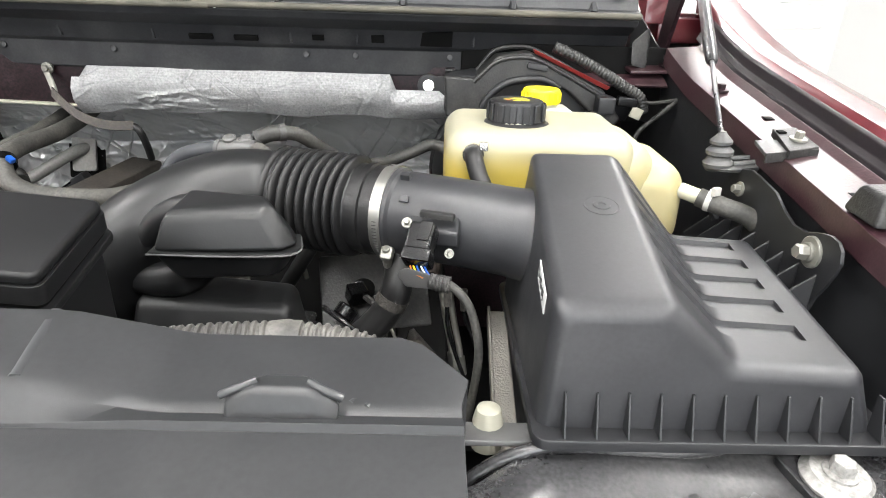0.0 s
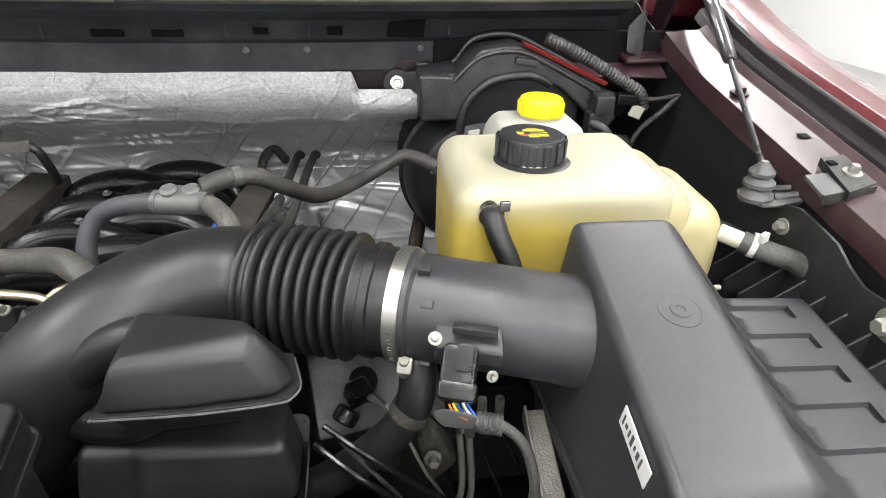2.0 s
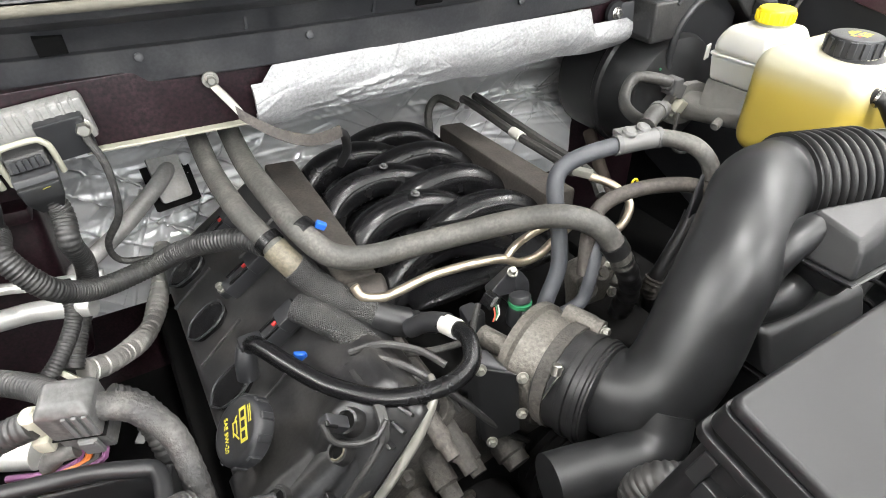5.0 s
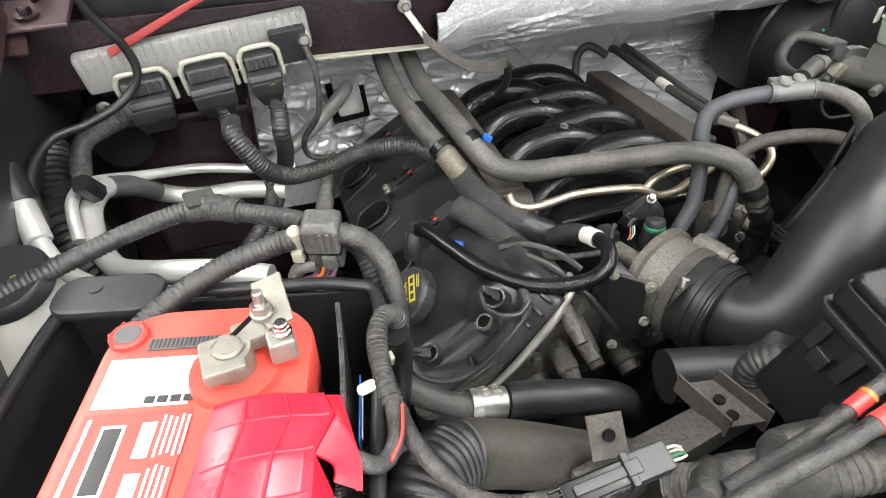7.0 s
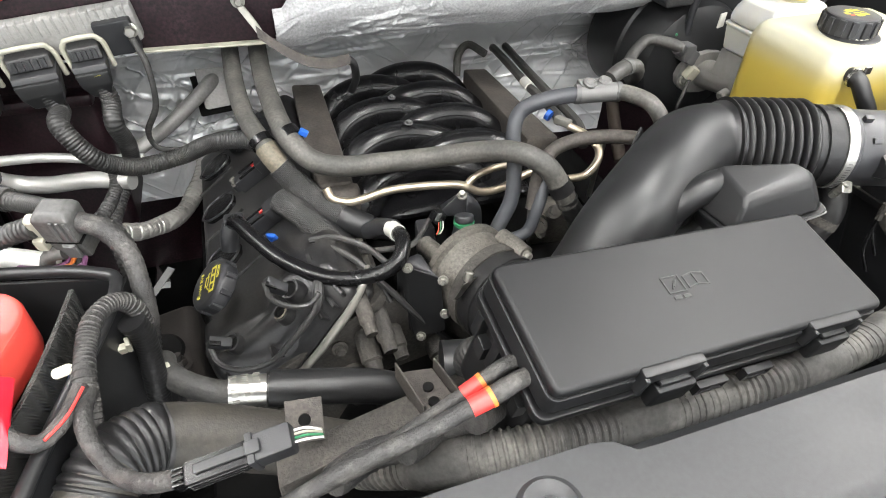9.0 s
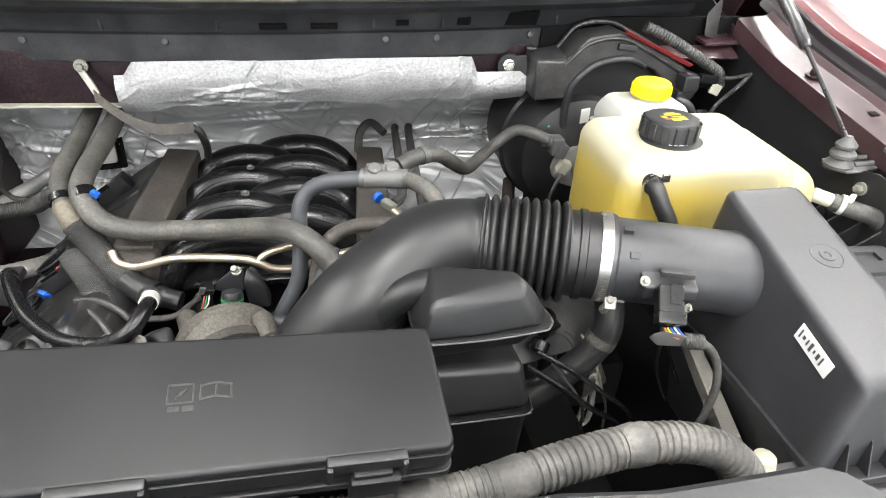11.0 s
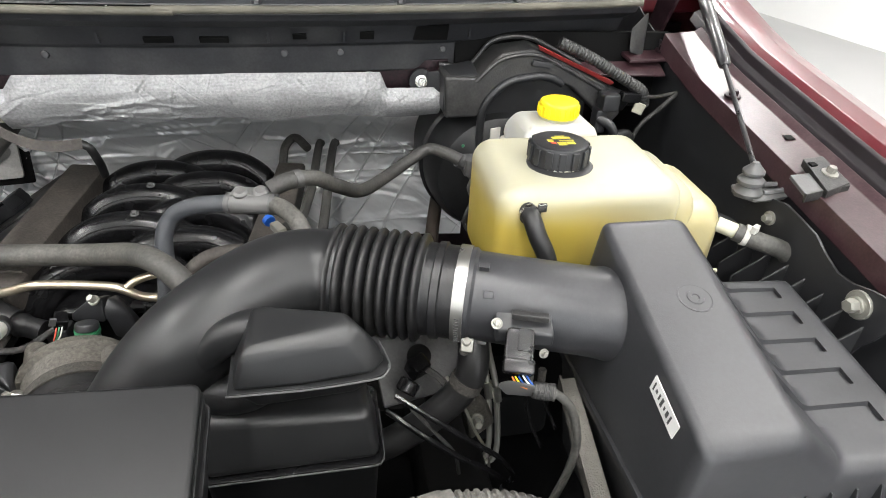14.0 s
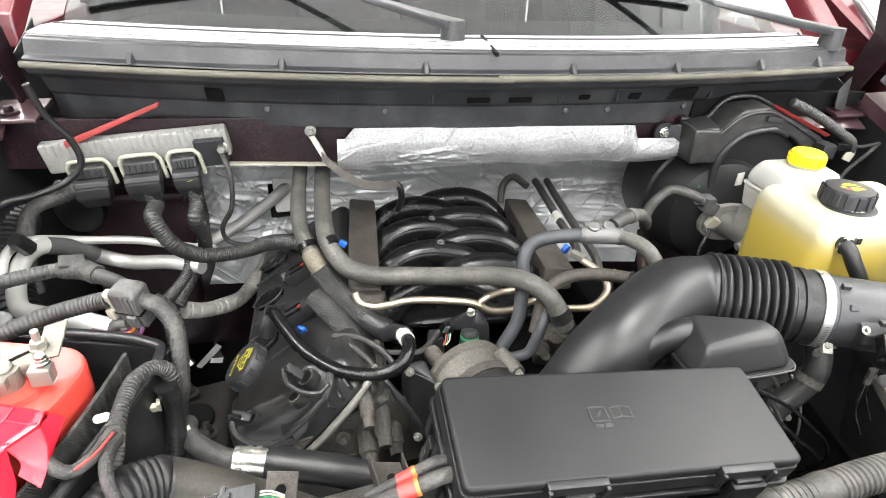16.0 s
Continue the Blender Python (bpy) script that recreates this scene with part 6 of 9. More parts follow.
VB = thing("valve_body", (-0.30, 0.82, 0.90), "dirty cast valve body beside the throttle", "valve")
part("casting", hull([(-0.345, 0.795, 0.955), (-0.300, 0.790, 0.975), (-0.268, 0.805, 0.960), (-0.35, 0.81, 0.90), (-0.27, 0.81, 0.89), (-0.335, 0.845, 0.965), (-0.275, 0.85, 0.96), (-0.31, 0.85, 0.90)], 0.008, 3), GREY_CAST, VB)
for q0, q1, r_ in (((-0.335, 0.80, 0.955), (-0.350, 0.775, 0.965), 0.010), ((-0.318, 0.80, 0.965), (-0.325, 0.778, 0.985), 0.008), ((-0.282, 0.80, 0.945), (-0.265, 0.775, 0.935), 0.011)):
    part("port", lathe([(r_, 0), (r_, 0.6), (r_ * 1.25, 0.62), (r_ * 1.25, 0.8), (r_ * 0.8, 0.82), (r_ * 0.8, 1)], q0, q1, 18), GREY_CAST, VB)
for q_ in ((-0.300, 0.795, 0.974), (-0.330, 0.800, 0.930), (-0.276, 0.802, 0.915)):
    part("bolt", hexbolt(q_, (0, -0.8, 0.6), 0.006, 0.006, 1.3), ZINC, VB)
PH = thing("purge_hose", (-0.21, 0.78, 0.95), "glossy black hose dropping beside the intake elbow", "hose")
part("hose", tube([(-0.165, 0.785, 1.02), (-0.182, 0.780, 0.993), (-0.208, 0.778, 0.950), (-0.220, 0.779, 0.922), (-0.214, 0.782, 0.88), (-0.20, 0.79, 0.83)], 0.0105, 16, 0.004), RUBBER_DARK, PH)
part("collar", tube([(-0.2165, 0.779, 0.932), (-0.2205, 0.779, 0.918), (-0.219, 0.780, 0.904)], 0.0135, 16, 0.002, corrugate(0.007, 0.05)), DARK_ALLOY, PH, "dirty ribbed collar")
BG = thing("vacuum_hose", (-0.33, 0.82, 1.0), "blue-grey rubber vacuum hose with inline connector", "hose", "vacuum hoses")
part("hose", tube([(-0.418, 0.785, 0.945), (-0.405, 0.792, 0.968), (-0.385, 0.800, 1.005), (-0.378, 0.816, 1.05), (-0.376, 0.832, 1.090), (-0.364, 0.842, 1.112), (-0.340, 0.838, 1.126), (-0.306, 0.828, 1.134), (-0.282, 0.822, 1.136)], 0.0105, 16, 0.005), RUBBER_BLUE, BG)
part("hose", tube([(-0.250, 0.815, 1.138), (-0.232, 0.800, 1.140), (-0.214, 0.775, 1.136), (-0.204, 0.757, 1.120), (-0.200, 0.750, 1.10)], 0.0105, 16, 0.005), RUBBER, BG)
part("inline_connector", join(tube([(-0.290, 0.824, 1.136), (-0.266, 0.819, 1.137), (-0.242, 0.811, 1.139)], 0.0125, 12, 0.004), box((-0.266, 0.826, 1.146), (0.046, 0.022, 0.008), 0.002, (0, 0, -12)), *[lathe([(0.009, 0), (0.009, 0.6), (0.006, 1)], (x_, 0.822, 1.149), (x_, 0.820, 1.1545), 16) for x_ in (-0.278, -0.255)]), LIGHT_GREY, BG, "translucent grey inline connector")
for x_, y_, z_ in ((-0.292, 0.8245, 1.136), (-0.240, 0.810, 1.139)):
    part("hose_clip", tube([(x_ - 0.003, y_ + 0.001, z_), (x_ + 0.003, y_ - 0.001, z_)], 0.0130, 16, 0.002), GREYPL, BG)
part("end_fitting", tube([(-0.412, 0.788, 0.955), (-0.42, 0.782, 0.94), (-0.43, 0.775, 0.925)], 0.0125, 14, 0.004, lambda s, L: 1.1 if s < 0.006 else 1.0), RUBBER_DARK, BG)
VH = thing("brake_vacuum_hose", (-0.08, 0.98, 1.1), "grey rubber vacuum hose to the brake booster", "hose", "vacuum hoses")
part("hose", tube([(-0.215, 0.838, 1.158), (-0.19, 0.850, 1.152), (-0.165, 0.875, 1.128), (-0.13, 0.93, 1.092), (-0.085, 1.005, 1.078), (-0.045, 1.045, 1.085), (-0.012, 1.058, 1.097), (0.015, 1.040, 1.096), (0.036, 1.022, 1.090)], 0.0098, 16, 0.005), RUBBER_MID, VH)
part("elbow", tube([(-0.245, 0.826, 1.150), (-0.228, 0.833, 1.156), (-0.212, 0.840, 1.157)], 0.0108, 14, 0.004), RUBBER_MID, VH)
part("elbow_clip", tube([(-0.216, 0.838, 1.157), (-0.208, 0.842, 1.157)], 0.0118, 14, 0.003), CONN_GREY, VH, "grey hose clip")
part("booster_fitting", join(box((0.050, 1.028, 1.080), (0.022, 0.03, 0.03), 0.004), tube([(0.03, 1.028, 1.090), (0.045, 1.03, 1.082)], 0.012, 12, 0.004)), GREYPL, VH)
TH = thing("throttle_hose", (-0.4, 0.77, 1.0), "grey rubber hose beside the throttle body", "hose")
part("hose", tube([(-0.428, 0.760, 0.970), (-0.410, 0.760, 0.967), (-0.392, 0.761, 0.967), (-0.374, 0.762, 0.974), (-0.364, 0.765, 1.000), (-0.352, 0.775, 1.028), (-0.335, 0.80, 1.05)], 0.0085, 14, 0.005), RUBBER_BLUE, TH)
part("hose_end", tube([(-0.474, 0.764, 0.990), (-0.462, 0.760, 0.986), (-0.446, 0.759, 0.976), (-0.430, 0.760, 0.970), (-0.420, 0.760, 0.968)], 0.0105, 16, 0.0025, lambda s, L: 1.12 if int(s / 0.006) % 3 == 0 else 1.0), PLASTIC, TH, "black plastic elbow")
part("green_clip", tube([(-0.4665, 0.771, 1.001), (-0.4662, 0.771, 1.006)], 0.0140, 20, 0.002), GREEN, TH, "green plastic lock ring")
part("collar", lathe([(0.0128, 0), (0.0132, 0.5), (0.012, 0.8), (0.006, 1)], (-0.4662, 0.771, 1.005), (-0.4655, 0.7745, 1.015), 20), PLASTIC, TH)
part("elbow", lathe([(0.006, 0), (0.0115, 0.12), (0.0135, 0.35), (0.0130, 0.6), (0.0128, 1)], (-0.4695, 0.772, 0.968), (-0.4665, 0.771, 1.002), 20), PLASTIC, TH)
part("neck", cyl((-0.466, 0.771, 0.978), (-0.449, 0.768, 0.972), 0.0075, 0.1, 14), PLASTIC, TH)
SEN = thing("manifold_sensor", (-0.46, 0.80, 1.0), "black solenoid bracket with bright bolts", "sensor")
part("body", hull([(-0.450, 0.805, 1.026), (-0.428, 0.80, 1.002), (-0.424, 0.80, 0.960), (-0.452, 0.80, 0.965), (-0.456, 0.795, 1.010), (-0.445, 0.83, 1.015), (-0.425, 0.83, 0.965), (-0.455, 0.83, 0.965)], 0.005), PLASTIC, SEN)
part("arm", hull([(-0.452, 0.798, 1.030), (-0.466, 0.798, 1.030), (-0.490, 0.795, 1.012), (-0.492, 0.795, 1.0), (-0.455, 0.795, 0.995), (-0.450, 0.82, 1.02), (-0.485, 0.82, 1.0), (-0.46, 0.82, 0.985)], 0.003), PLASTIC, SEN)
plug_ = part("plug", box((-0.498, 0.785, 1.010), (0.014, 0.018, 0.016), 0.002, (15, 20, 25)), GLOSS, SEN)
part("plug_clip", box((-0.501, 0.774, 1.017), (0.007, 0.003, 0.012), 0.0008, (15, 20, 25)), GREYPL, plug_)
for k, m_ in enumerate((RED_INK, GREEN, WHITE)):
    part("wire", tube([(-0.500 + 0.003 * k, 0.776, 1.008), (-0.502 + 0.003 * k, 0.770, 1.000), (-0.505 + 0.002 * k, 0.769, 0.993)], 0.0009, 6, 0.003), m_, SEN)
part("bolt", hexbolt((-0.460, 0.797, 1.027), (-0.25, -0.45, 0.85), 0.0048, 0.008, 1.35), ZINC, SEN)
part("bolt", hexbolt((-0.511, 0.778, 0.957), (-0.3, -0.7, 0.6), 0.0045, 0.007, 1.35), ZINC, SEN)
part("lower_bracket", hull([(-0.525, 0.79, 0.985), (-0.50, 0.79, 0.99), (-0.525, 0.79, 0.93), (-0.495, 0.79, 0.93), (-0.52, 0.82, 0.985), (-0.50, 0.82, 0.985), (-0.52, 0.81, 0.93), (-0.5, 0.81, 0.93)], 0.004), PLASTIC, SEN)
SHH = thing("bypass_hose", (-0.3, 0.78, 1.03), "brown-grey rubber bypass hose behind the intake elbow", "hose")
part("hose", tube([(-0.365, 0.775, 1.0), (-0.352, 0.79, 1.05), (-0.325, 0.80, 1.075), (-0.28, 0.79, 1.088), (-0.23, 0.765, 1.092), (-0.20, 0.74, 1.085)], 0.0095, 14, 0.005), BROWN, SHH)
single("intake_tab", hull([(-0.262, 0.725, 1.135), (-0.245, 0.73, 1.085), (-0.278, 0.715, 1.085), (-0.258, 0.722, 1.133), (-0.247, 0.722, 1.085), (-0.276, 0.722, 1.085)], 0.001), PLASTIC, "black pointed mounting tab on the intake tube", "tab", (-0.26, 0.72, 1.085))

TB = thing("throttle_valve", (-0.47, 0.75, 0.9), "cast aluminium throttle body with black motor cover", "throttle body")
ta_ = Vector((0.30, -0.94, 0.05)).normalized()
tc_ = Vector((-0.4635, 0.7000, 0.9540))
part("housing", lathe([(0.066, 0), (0.066, 0.20), (0.060, 0.26), (0.058, 0.60), (0.056, 0.66), (0.055, 1.0)], tc_ - ta_ * 0.042, tc_ + ta_ * 0.004, 44), GREY_CAST, TB)
part("casting", hull([(-0.515, 0.742, 0.945), (-0.425, 0.765, 0.955), (-0.400, 0.770, 0.935), (-0.52, 0.745, 0.89), (-0.405, 0.77, 0.89), (-0.50, 0.78, 0.940), (-0.42, 0.79, 0.945), (-0.46, 0.752, 0.965)], 0.012, 3), GREY_CAST, TB)
for px, py, pz in ((-0.5110, 0.7260, 0.9870), (-0.4170, 0.6940, 1.0000), (-0.5220, 0.7100, 0.9170), (-0.4120, 0.7080, 0.9120)):
    q_ = Vector((px, py, pz))
    part("boss", lathe([(0.0125, 0), (0.0125, 0.7), (0.0115, 0.75), (0.0110, 1)], q_ - ta_ * 0.040, q_ + ta_ * 0.006, 20), GREY_CAST, TB)
    part("bolt", hexbolt(q_ + ta_ * 0.006, ta_, 0.0058, 0.006, 1.2), ZINC, TB)
part("motor_cover", hull([(-0.5580, 0.7230, 0.9980), (-0.5270, 0.7000, 0.9870), (-0.5200, 0.6960, 0.9020), (-0.5480, 0.7080, 0.8870), (-0.5720, 0.7330, 0.9870), (-0.5720, 0.7380, 0.9020), (-0.5370, 0.7430, 0.9970), (-0.5370, 0.7480, 0.8870)], 0.006), PLASTIC, TB)
part("motor_lid", hull([(-0.5660, 0.7140, 1.0020), (-0.5250, 0.6920, 0.9880), (-0.5180, 0.6880, 0.8980), (-0.5520, 0.7020, 0.8800), (-0.5720, 0.7220, 0.9920), (-0.5660, 0.7200, 0.8920), (-0.5320, 0.7000, 0.9920), (-0.5240, 0.6960, 0.8940)], 0.004), SMOOTH, TB)
for k in range(5):
    part("lid_rib", tube([(-0.568 + 0.008 * k, 0.7225 - 0.0045 * k, 0.990 - 0.003 * k), (-0.562 + 0.008 * k, 0.715 - 0.0045 * k, 0.940), (-0.556 + 0.0075 * k, 0.710 - 0.003 * k, 0.885)], 0.0026, 8), SMOOTH, TB)
for sx_, sy_, sz_ in ((-0.5620, 0.7100, 1.0000), (-0.5240, 0.6880, 0.9880), (-0.5210, 0.6860, 0.9320), (-0.5490, 0.6990, 0.8860)):
    part("cover_screw", hexbolt((sx_, sy_, sz_), (-0.3, -0.9, 0.3), 0.0042, 0.005), ZINC, TB)

# ---- lower front of the engine ----
BH = thing("radiator_hose", (-0.68, 0.59, 0.95), "thick black radiator hose with bright spring clamp", "hose", "radiator hoses")
part("hose", tube([(-0.742, 0.607, 0.970), (-0.70, 0.602, 0.962), (-0.66, 0.596, 0.955), (-0.625, 0.594, 0.940), (-0.598, 0.60, 0.91), (-0.58, 0.62, 0.85)], 0.0190, 28, 0.006, lambda s, L: 0.97 if s < 0.004 else 1.0), RUBBER_DARK, BH)
part("pipe", tube([(-0.840, 0.665, 0.985), (-0.836, 0.645, 0.990), (-0.818, 0.626, 0.986), (-0.79, 0.612, 0.978), (-0.765, 0.609, 0.974), (-0.74, 0.607, 0.970)], 0.0125, 24, 0.005), RUBBER_MID, BH)
part("white_dab", box((-0.833, 0.640, 1.003), (0.008, 0.006, 0.003), 0.001, (20, 10, 30)), OFFWHITE, BH, "dab of white paint")
sc = part("spring_clamp", tube([(-0.780, 0.6105, 0.976), (-0.762, 0.609, 0.973), (-0.744, 0.607, 0.970)], 0.0158, 28, 0.003), BAND, BH, "bright steel spring clamp")
for k in range(6):
    for j in range(3):
        a = radians(8 + k * 27)
        part("window", box((-0.773 + j * 0.011, 0.6096 - 0.0157 * math.cos(a), 0.9750 - 0.0018 * j + 0.0157 * math.sin(a)), (0.0068, 0.0012, 0.0044), 0.0006, (-math.degrees(a), 0, -7), 2), STEEL if (j + k) % 2 else ZINC, sc)
TOWER = mat("dirty_brown_steel", (0.0135, 0.0110, 0.0095), 0.7, var=0.5, scale=35, bump=0.6, dust=0.5, dust_color=(0.026, 0.021, 0.017), speck=0.3)
ST = thing("shock_tower", (-0.92, 0.90, 0.70), "dirty brown-black steel shock tower with bolts", "shock tower")
part("plate", hull([(-0.985, 0.78, 0.825), (-0.83, 0.76, 0.83), (-0.955, 0.955, 0.785), (-0.85, 0.98, 0.785), (-0.99, 0.76, 0.66), (-0.82, 0.74, 0.66), (-0.96, 0.96, 0.62), (-0.84, 1.0, 0.62)], 0.02, 3), TOWER, ST)
part("hole", lathe([(0.030, 0), (0.026, 1)], (-0.888, 0.842, 0.8185), (-0.888, 0.841, 0.8225), 24), VOID, ST)
for bx, by, bz in ((-0.912, 0.915, 0.808), (-0.862, 0.800, 0.826), (-0.955, 0.835, 0.822)):
    part("stud", join(hexbolt((bx, by, bz), (0, 0.17, 1), 0.010, 0.010, 1.6), cyl((bx, by, bz), (bx, by + 0.003, bz + 0.022), 0.005, 0.1, 10)), TOWER, ST)
part("clip_strap", hull([(-0.905, 0.955, 0.835), (-0.895, 0.945, 0.835), (-0.865, 0.985, 0.85), (-0.875, 0.995, 0.85), (-0.905, 0.955, 0.832), (-0.865, 0.985, 0.847)], 0.001), LIGHT_GREY, ST, "grey cable clip")
HOSE_BROWN = mat("brown_hose_rubber", (0.024, 0.0215, 0.0175), 0.6, var=0.35, scale=50, bump=0.3, dust=0.5, dust_color=(0.055, 0.048, 0.036), speck=0.3)
RH = thing("radiator_hose", (-0.75, 0.5, 0.98), "wide brown-grey moulded radiator hose", "hose", "radiator hoses")
part("hose", tube([(-0.872, 0.455, 1.030), (-0.865, 0.480, 1.052), (-0.848, 0.506, 1.058), (-0.826, 0.520, 1.050), (-0.80, 0.523, 1.036), (-0.764, 0.522, 1.016), (-0.70, 0.515, 0.980), (-0.63, 0.505, 0.940), (-0.57, 0.495, 0.905)], 0.0275, 28, 0.006), HOSE_BROWN, RH)
part("ribbed_bend", tube([(-0.866, 0.480, 1.051), (-0.858, 0.495, 1.057), (-0.848, 0.506, 1.058), (-0.830, 0.518, 1.052), (-0.822, 0.521, 1.048)], 0.0280, 32, 0.0008, lambda s, L: 0.97 + 0.085 * abs(math.sin(math.pi * s / 0.0062)) ** 0.7), RUBBER_DARK, RH, "ribbed black rubber bend")
part("mesh_sleeve", tube([(-0.872, 0.56, 1.0), (-0.876, 0.51, 1.03), (-0.880, 0.46, 1.04), (-0.885, 0.41, 1.02), (-0.89, 0.36, 0.97)], 0.0285, 24, 0.0016, corrugate(0.0045, 0.02)), BRAID, RH, "black mesh sleeve")
BK = thing("steel_bracket", (-0.62, 0.48, 1.0), "dull steel channel bracket with two holes", "bracket")
part("plate", hull([(-0.625, 0.521, 1.053), (-0.596, 0.514, 1.056), (-0.586, 0.464, 1.060), (-0.615, 0.470, 1.057), (-0.625, 0.521, 1.051), (-0.596, 0.514, 1.054), (-0.586, 0.464, 1.058), (-0.615, 0.470, 1.055)], 0.0006, 1), BROWN, BK)
part("side_flange", hull([(-0.626, 0.522, 1.066), (-0.616, 0.469, 1.068), (-0.626, 0.522, 1.045), (-0.616, 0.469, 1.045), (-0.628, 0.522, 1.066), (-0.618, 0.469, 1.068), (-0.628, 0.522, 1.045), (-0.618, 0.469, 1.045)], 0.0006, 1), BROWN, BK)
part("side_flange", hull([(-0.595, 0.515, 1.068), (-0.585, 0.463, 1.072), (-0.595, 0.515, 1.045), (-0.585, 0.463, 1.045), (-0.593, 0.515, 1.068), (-0.583, 0.463, 1.072), (-0.593, 0.515, 1.045), (-0.583, 0.463, 1.045)], 0.0006, 1), BROWN, BK)
for hy in (0.494, 0.478):
    part("hole", lathe([(0.0048, 0), (0.0048, 1)], (-0.606, hy, 1.0562), (-0.606, hy, 1.0590), 16), VOID, BK)
part("tab", box((-0.711, 0.494, 1.058), (0.030, 0.002, 0.034), 0.0008, (-50, 0, -8)), BROWN, BK)
part("cross_rail", hull([(-0.74, 0.455, 1.035), (-0.55, 0.480, 1.062), (-0.74, 0.492, 1.030), (-0.55, 0.512, 1.050), (-0.74, 0.455, 1.005), (-0.55, 0.48, 1.03), (-0.74, 0.49, 1.0), (-0.55, 0.51, 1.02)], 0.004), DARK_ALLOY, BK)
part("hole", lathe([(0.005, 0), (0.005, 1)], (-0.711, 0.4930, 1.0605), (-0.711, 0.4912, 1.0620), 16), VOID, BK)
CN = thing("wiring_connector", (-0.75, 0.44, 1.11), "large black multi-pin wiring connector", "connector")
cnm = pose(-0.752, 0.434, 1.121, 14, -12, -2) @ Matrix.Diagonal((1.0, 0.66, 0.62, 1.0))


def on_cn(bm):
    bmesh.ops.transform(bm, matrix=cnm, verts=bm.verts)
    return bm


part("body", on_cn(join(box((-0.014, 0, 0), (0.046, 0.024, 0.022), 0.003), *[box((-0.014, -0.0125 + 0.0 * k, -0.006 + 0.006 * k), (0.042, 0.002, 0.002), 0.0006) for k in range(3)])), GLOSS, CN)
part("collar", on_cn(join(box((0.020, 0, 0.001), (0.030, 0.028, 0.026), 0.003), box((0.008, 0, 0.001), (0.005, 0.032, 0.030), 0.0015))), PLASTIC, CN)
part("latch", on_cn(join(box((-0.012, 0.0, 0.0135), (0.034, 0.010, 0.004), 0.0015), box((0.010, 0.0, 0.016), (0.010, 0.014, 0.005), 0.0015))), PLASTIC, CN)
for k in range(4):
    part("end_fin", on_cn(box((-0.040, -0.008 + 0.0053 * k, 0), (0.008, 0.002, 0.022), 0.0006)), GLOSS, CN)
for k, m_ in enumerate((WHITE, OFFWHITE, GREEN, WHITE)):
    part("wire", tube([(-0.718, 0.438 - 0.003 * k, 1.128), (-0.710, 0.438 - 0.003 * k, 1.128), (-0.700, 0.440 - 0.002 * k, 1.118)], 0.0009, 6), m_, CN)
taped([(-0.862, 0.545, 1.094), (-0.862, 0.52, 1.100), (-0.854, 0.492, 1.100), (-0.836, 0.464, 1.096), (-0.815, 0.446, 1.103), (-0.788, 0.436, 1.113)], 0.0064, "taped_harness", CN)
for k in range(3):
    part("loose_wrap", tube([(-0.70 + 0.05 * k, 0.41, 1.10 + 0.012 * k), (-0.67 + 0.05 * k, 0.43, 1.085 + 0.01 * k), (-0.64 + 0.05 * k, 0.42, 1.10 + 0.012 * k)], 0.011, 12, 0.003, wraps()), TAPE, CN, "loose grey tape wrap")

# ---- brake booster, master cylinder and bracket ----
BB = thing("brake_booster", (0.12, 1.2, 1.04), "round black steel brake booster on the firewall", "brake booster")
part("drum", lathe([(0.02, 0), (0.06, 0.02), (0.105, 0.12), (0.118, 0.25), (0.122, 0.45), (0.128, 0.47), (0.128, 0.52), (0.122, 0.55), (0.122, 1)], (0.115, 1.050, 1.035), (0.115, 1.26, 1.035), 48), SMOOTH, BB)
part("check_valve", join(box((0.058, 1.025, 1.072), (0.020, 0.026, 0.026), 0.004, (0, 20, 0)), tube([(0.052, 1.03, 1.08), (0.062, 1.042, 1.065)], 0.010, 12, 0.004)), GREYPL, BB)
part("sensor_plug", box((0.066, 1.018, 1.043), (0.020, 0.018, 0.024), 0.003, (10, 25, 0)), OFFWHITE, BB, "beige sensor plug")
part("green_dot", lathe([(0.003, 0), (0.002, 1)], (0.045, 1.0575, 1.101), (0.045, 1.0555, 1.101), 10), GREEN, BB)
part("wire", tube([(0.062, 1.012, 1.032), (0.045, 1.0, 1.01), (0.042, 1.0, 0.985), (0.06, 0.99, 0.965), (0.085, 0.97, 0.975)], 0.003, 8), TAPE, BB)
MC = thing("master_cylinder", (0.12, 0.97, 1.05), "cast aluminium brake master cylinder", "master cylinder")
part("casting", lathe([(0.020, 0), (0.024, 0.04), (0.026, 0.12), (0.026, 0.9), (0.022, 1)], (0.115, 1.05, 1.026), (0.115, 0.90, 1.054), 24), CLEAN_CAST, MC)
part("flange", hull([(0.115 + 0.062 * math.cos(a), y, 1.03 + 0.040 * math.sin(a)) for y in (1.036, 1.050) for a in np.linspace(0, 2 * math.pi, 16, endpoint=False)], 0.003), CLEAN_CAST, MC)
part("seat", hull([(x, y, z) for x, z in ((0.098, 1.095), (0.135, 1.095), (0.090, 1.045), (0.140, 1.045)) for y in (0.915, 1.0)], 0.006), CLEAN_CAST, MC)
part("stud_nut", hexbolt((0.068, 1.036, 1.022), (0, -1, 0), 0.007, 0.010, 1.3), ZINC, MC)
part("port", cyl((0.098, 0.95, 1.035), (0.075, 0.945, 1.028), 0.008, 0.2, 12), CLEAN_CAST, MC)
BR = thing("brake_reservoir", (0.15, 0.95, 1.07), "white plastic brake fluid reservoir with yellow cap", "brake reservoir")
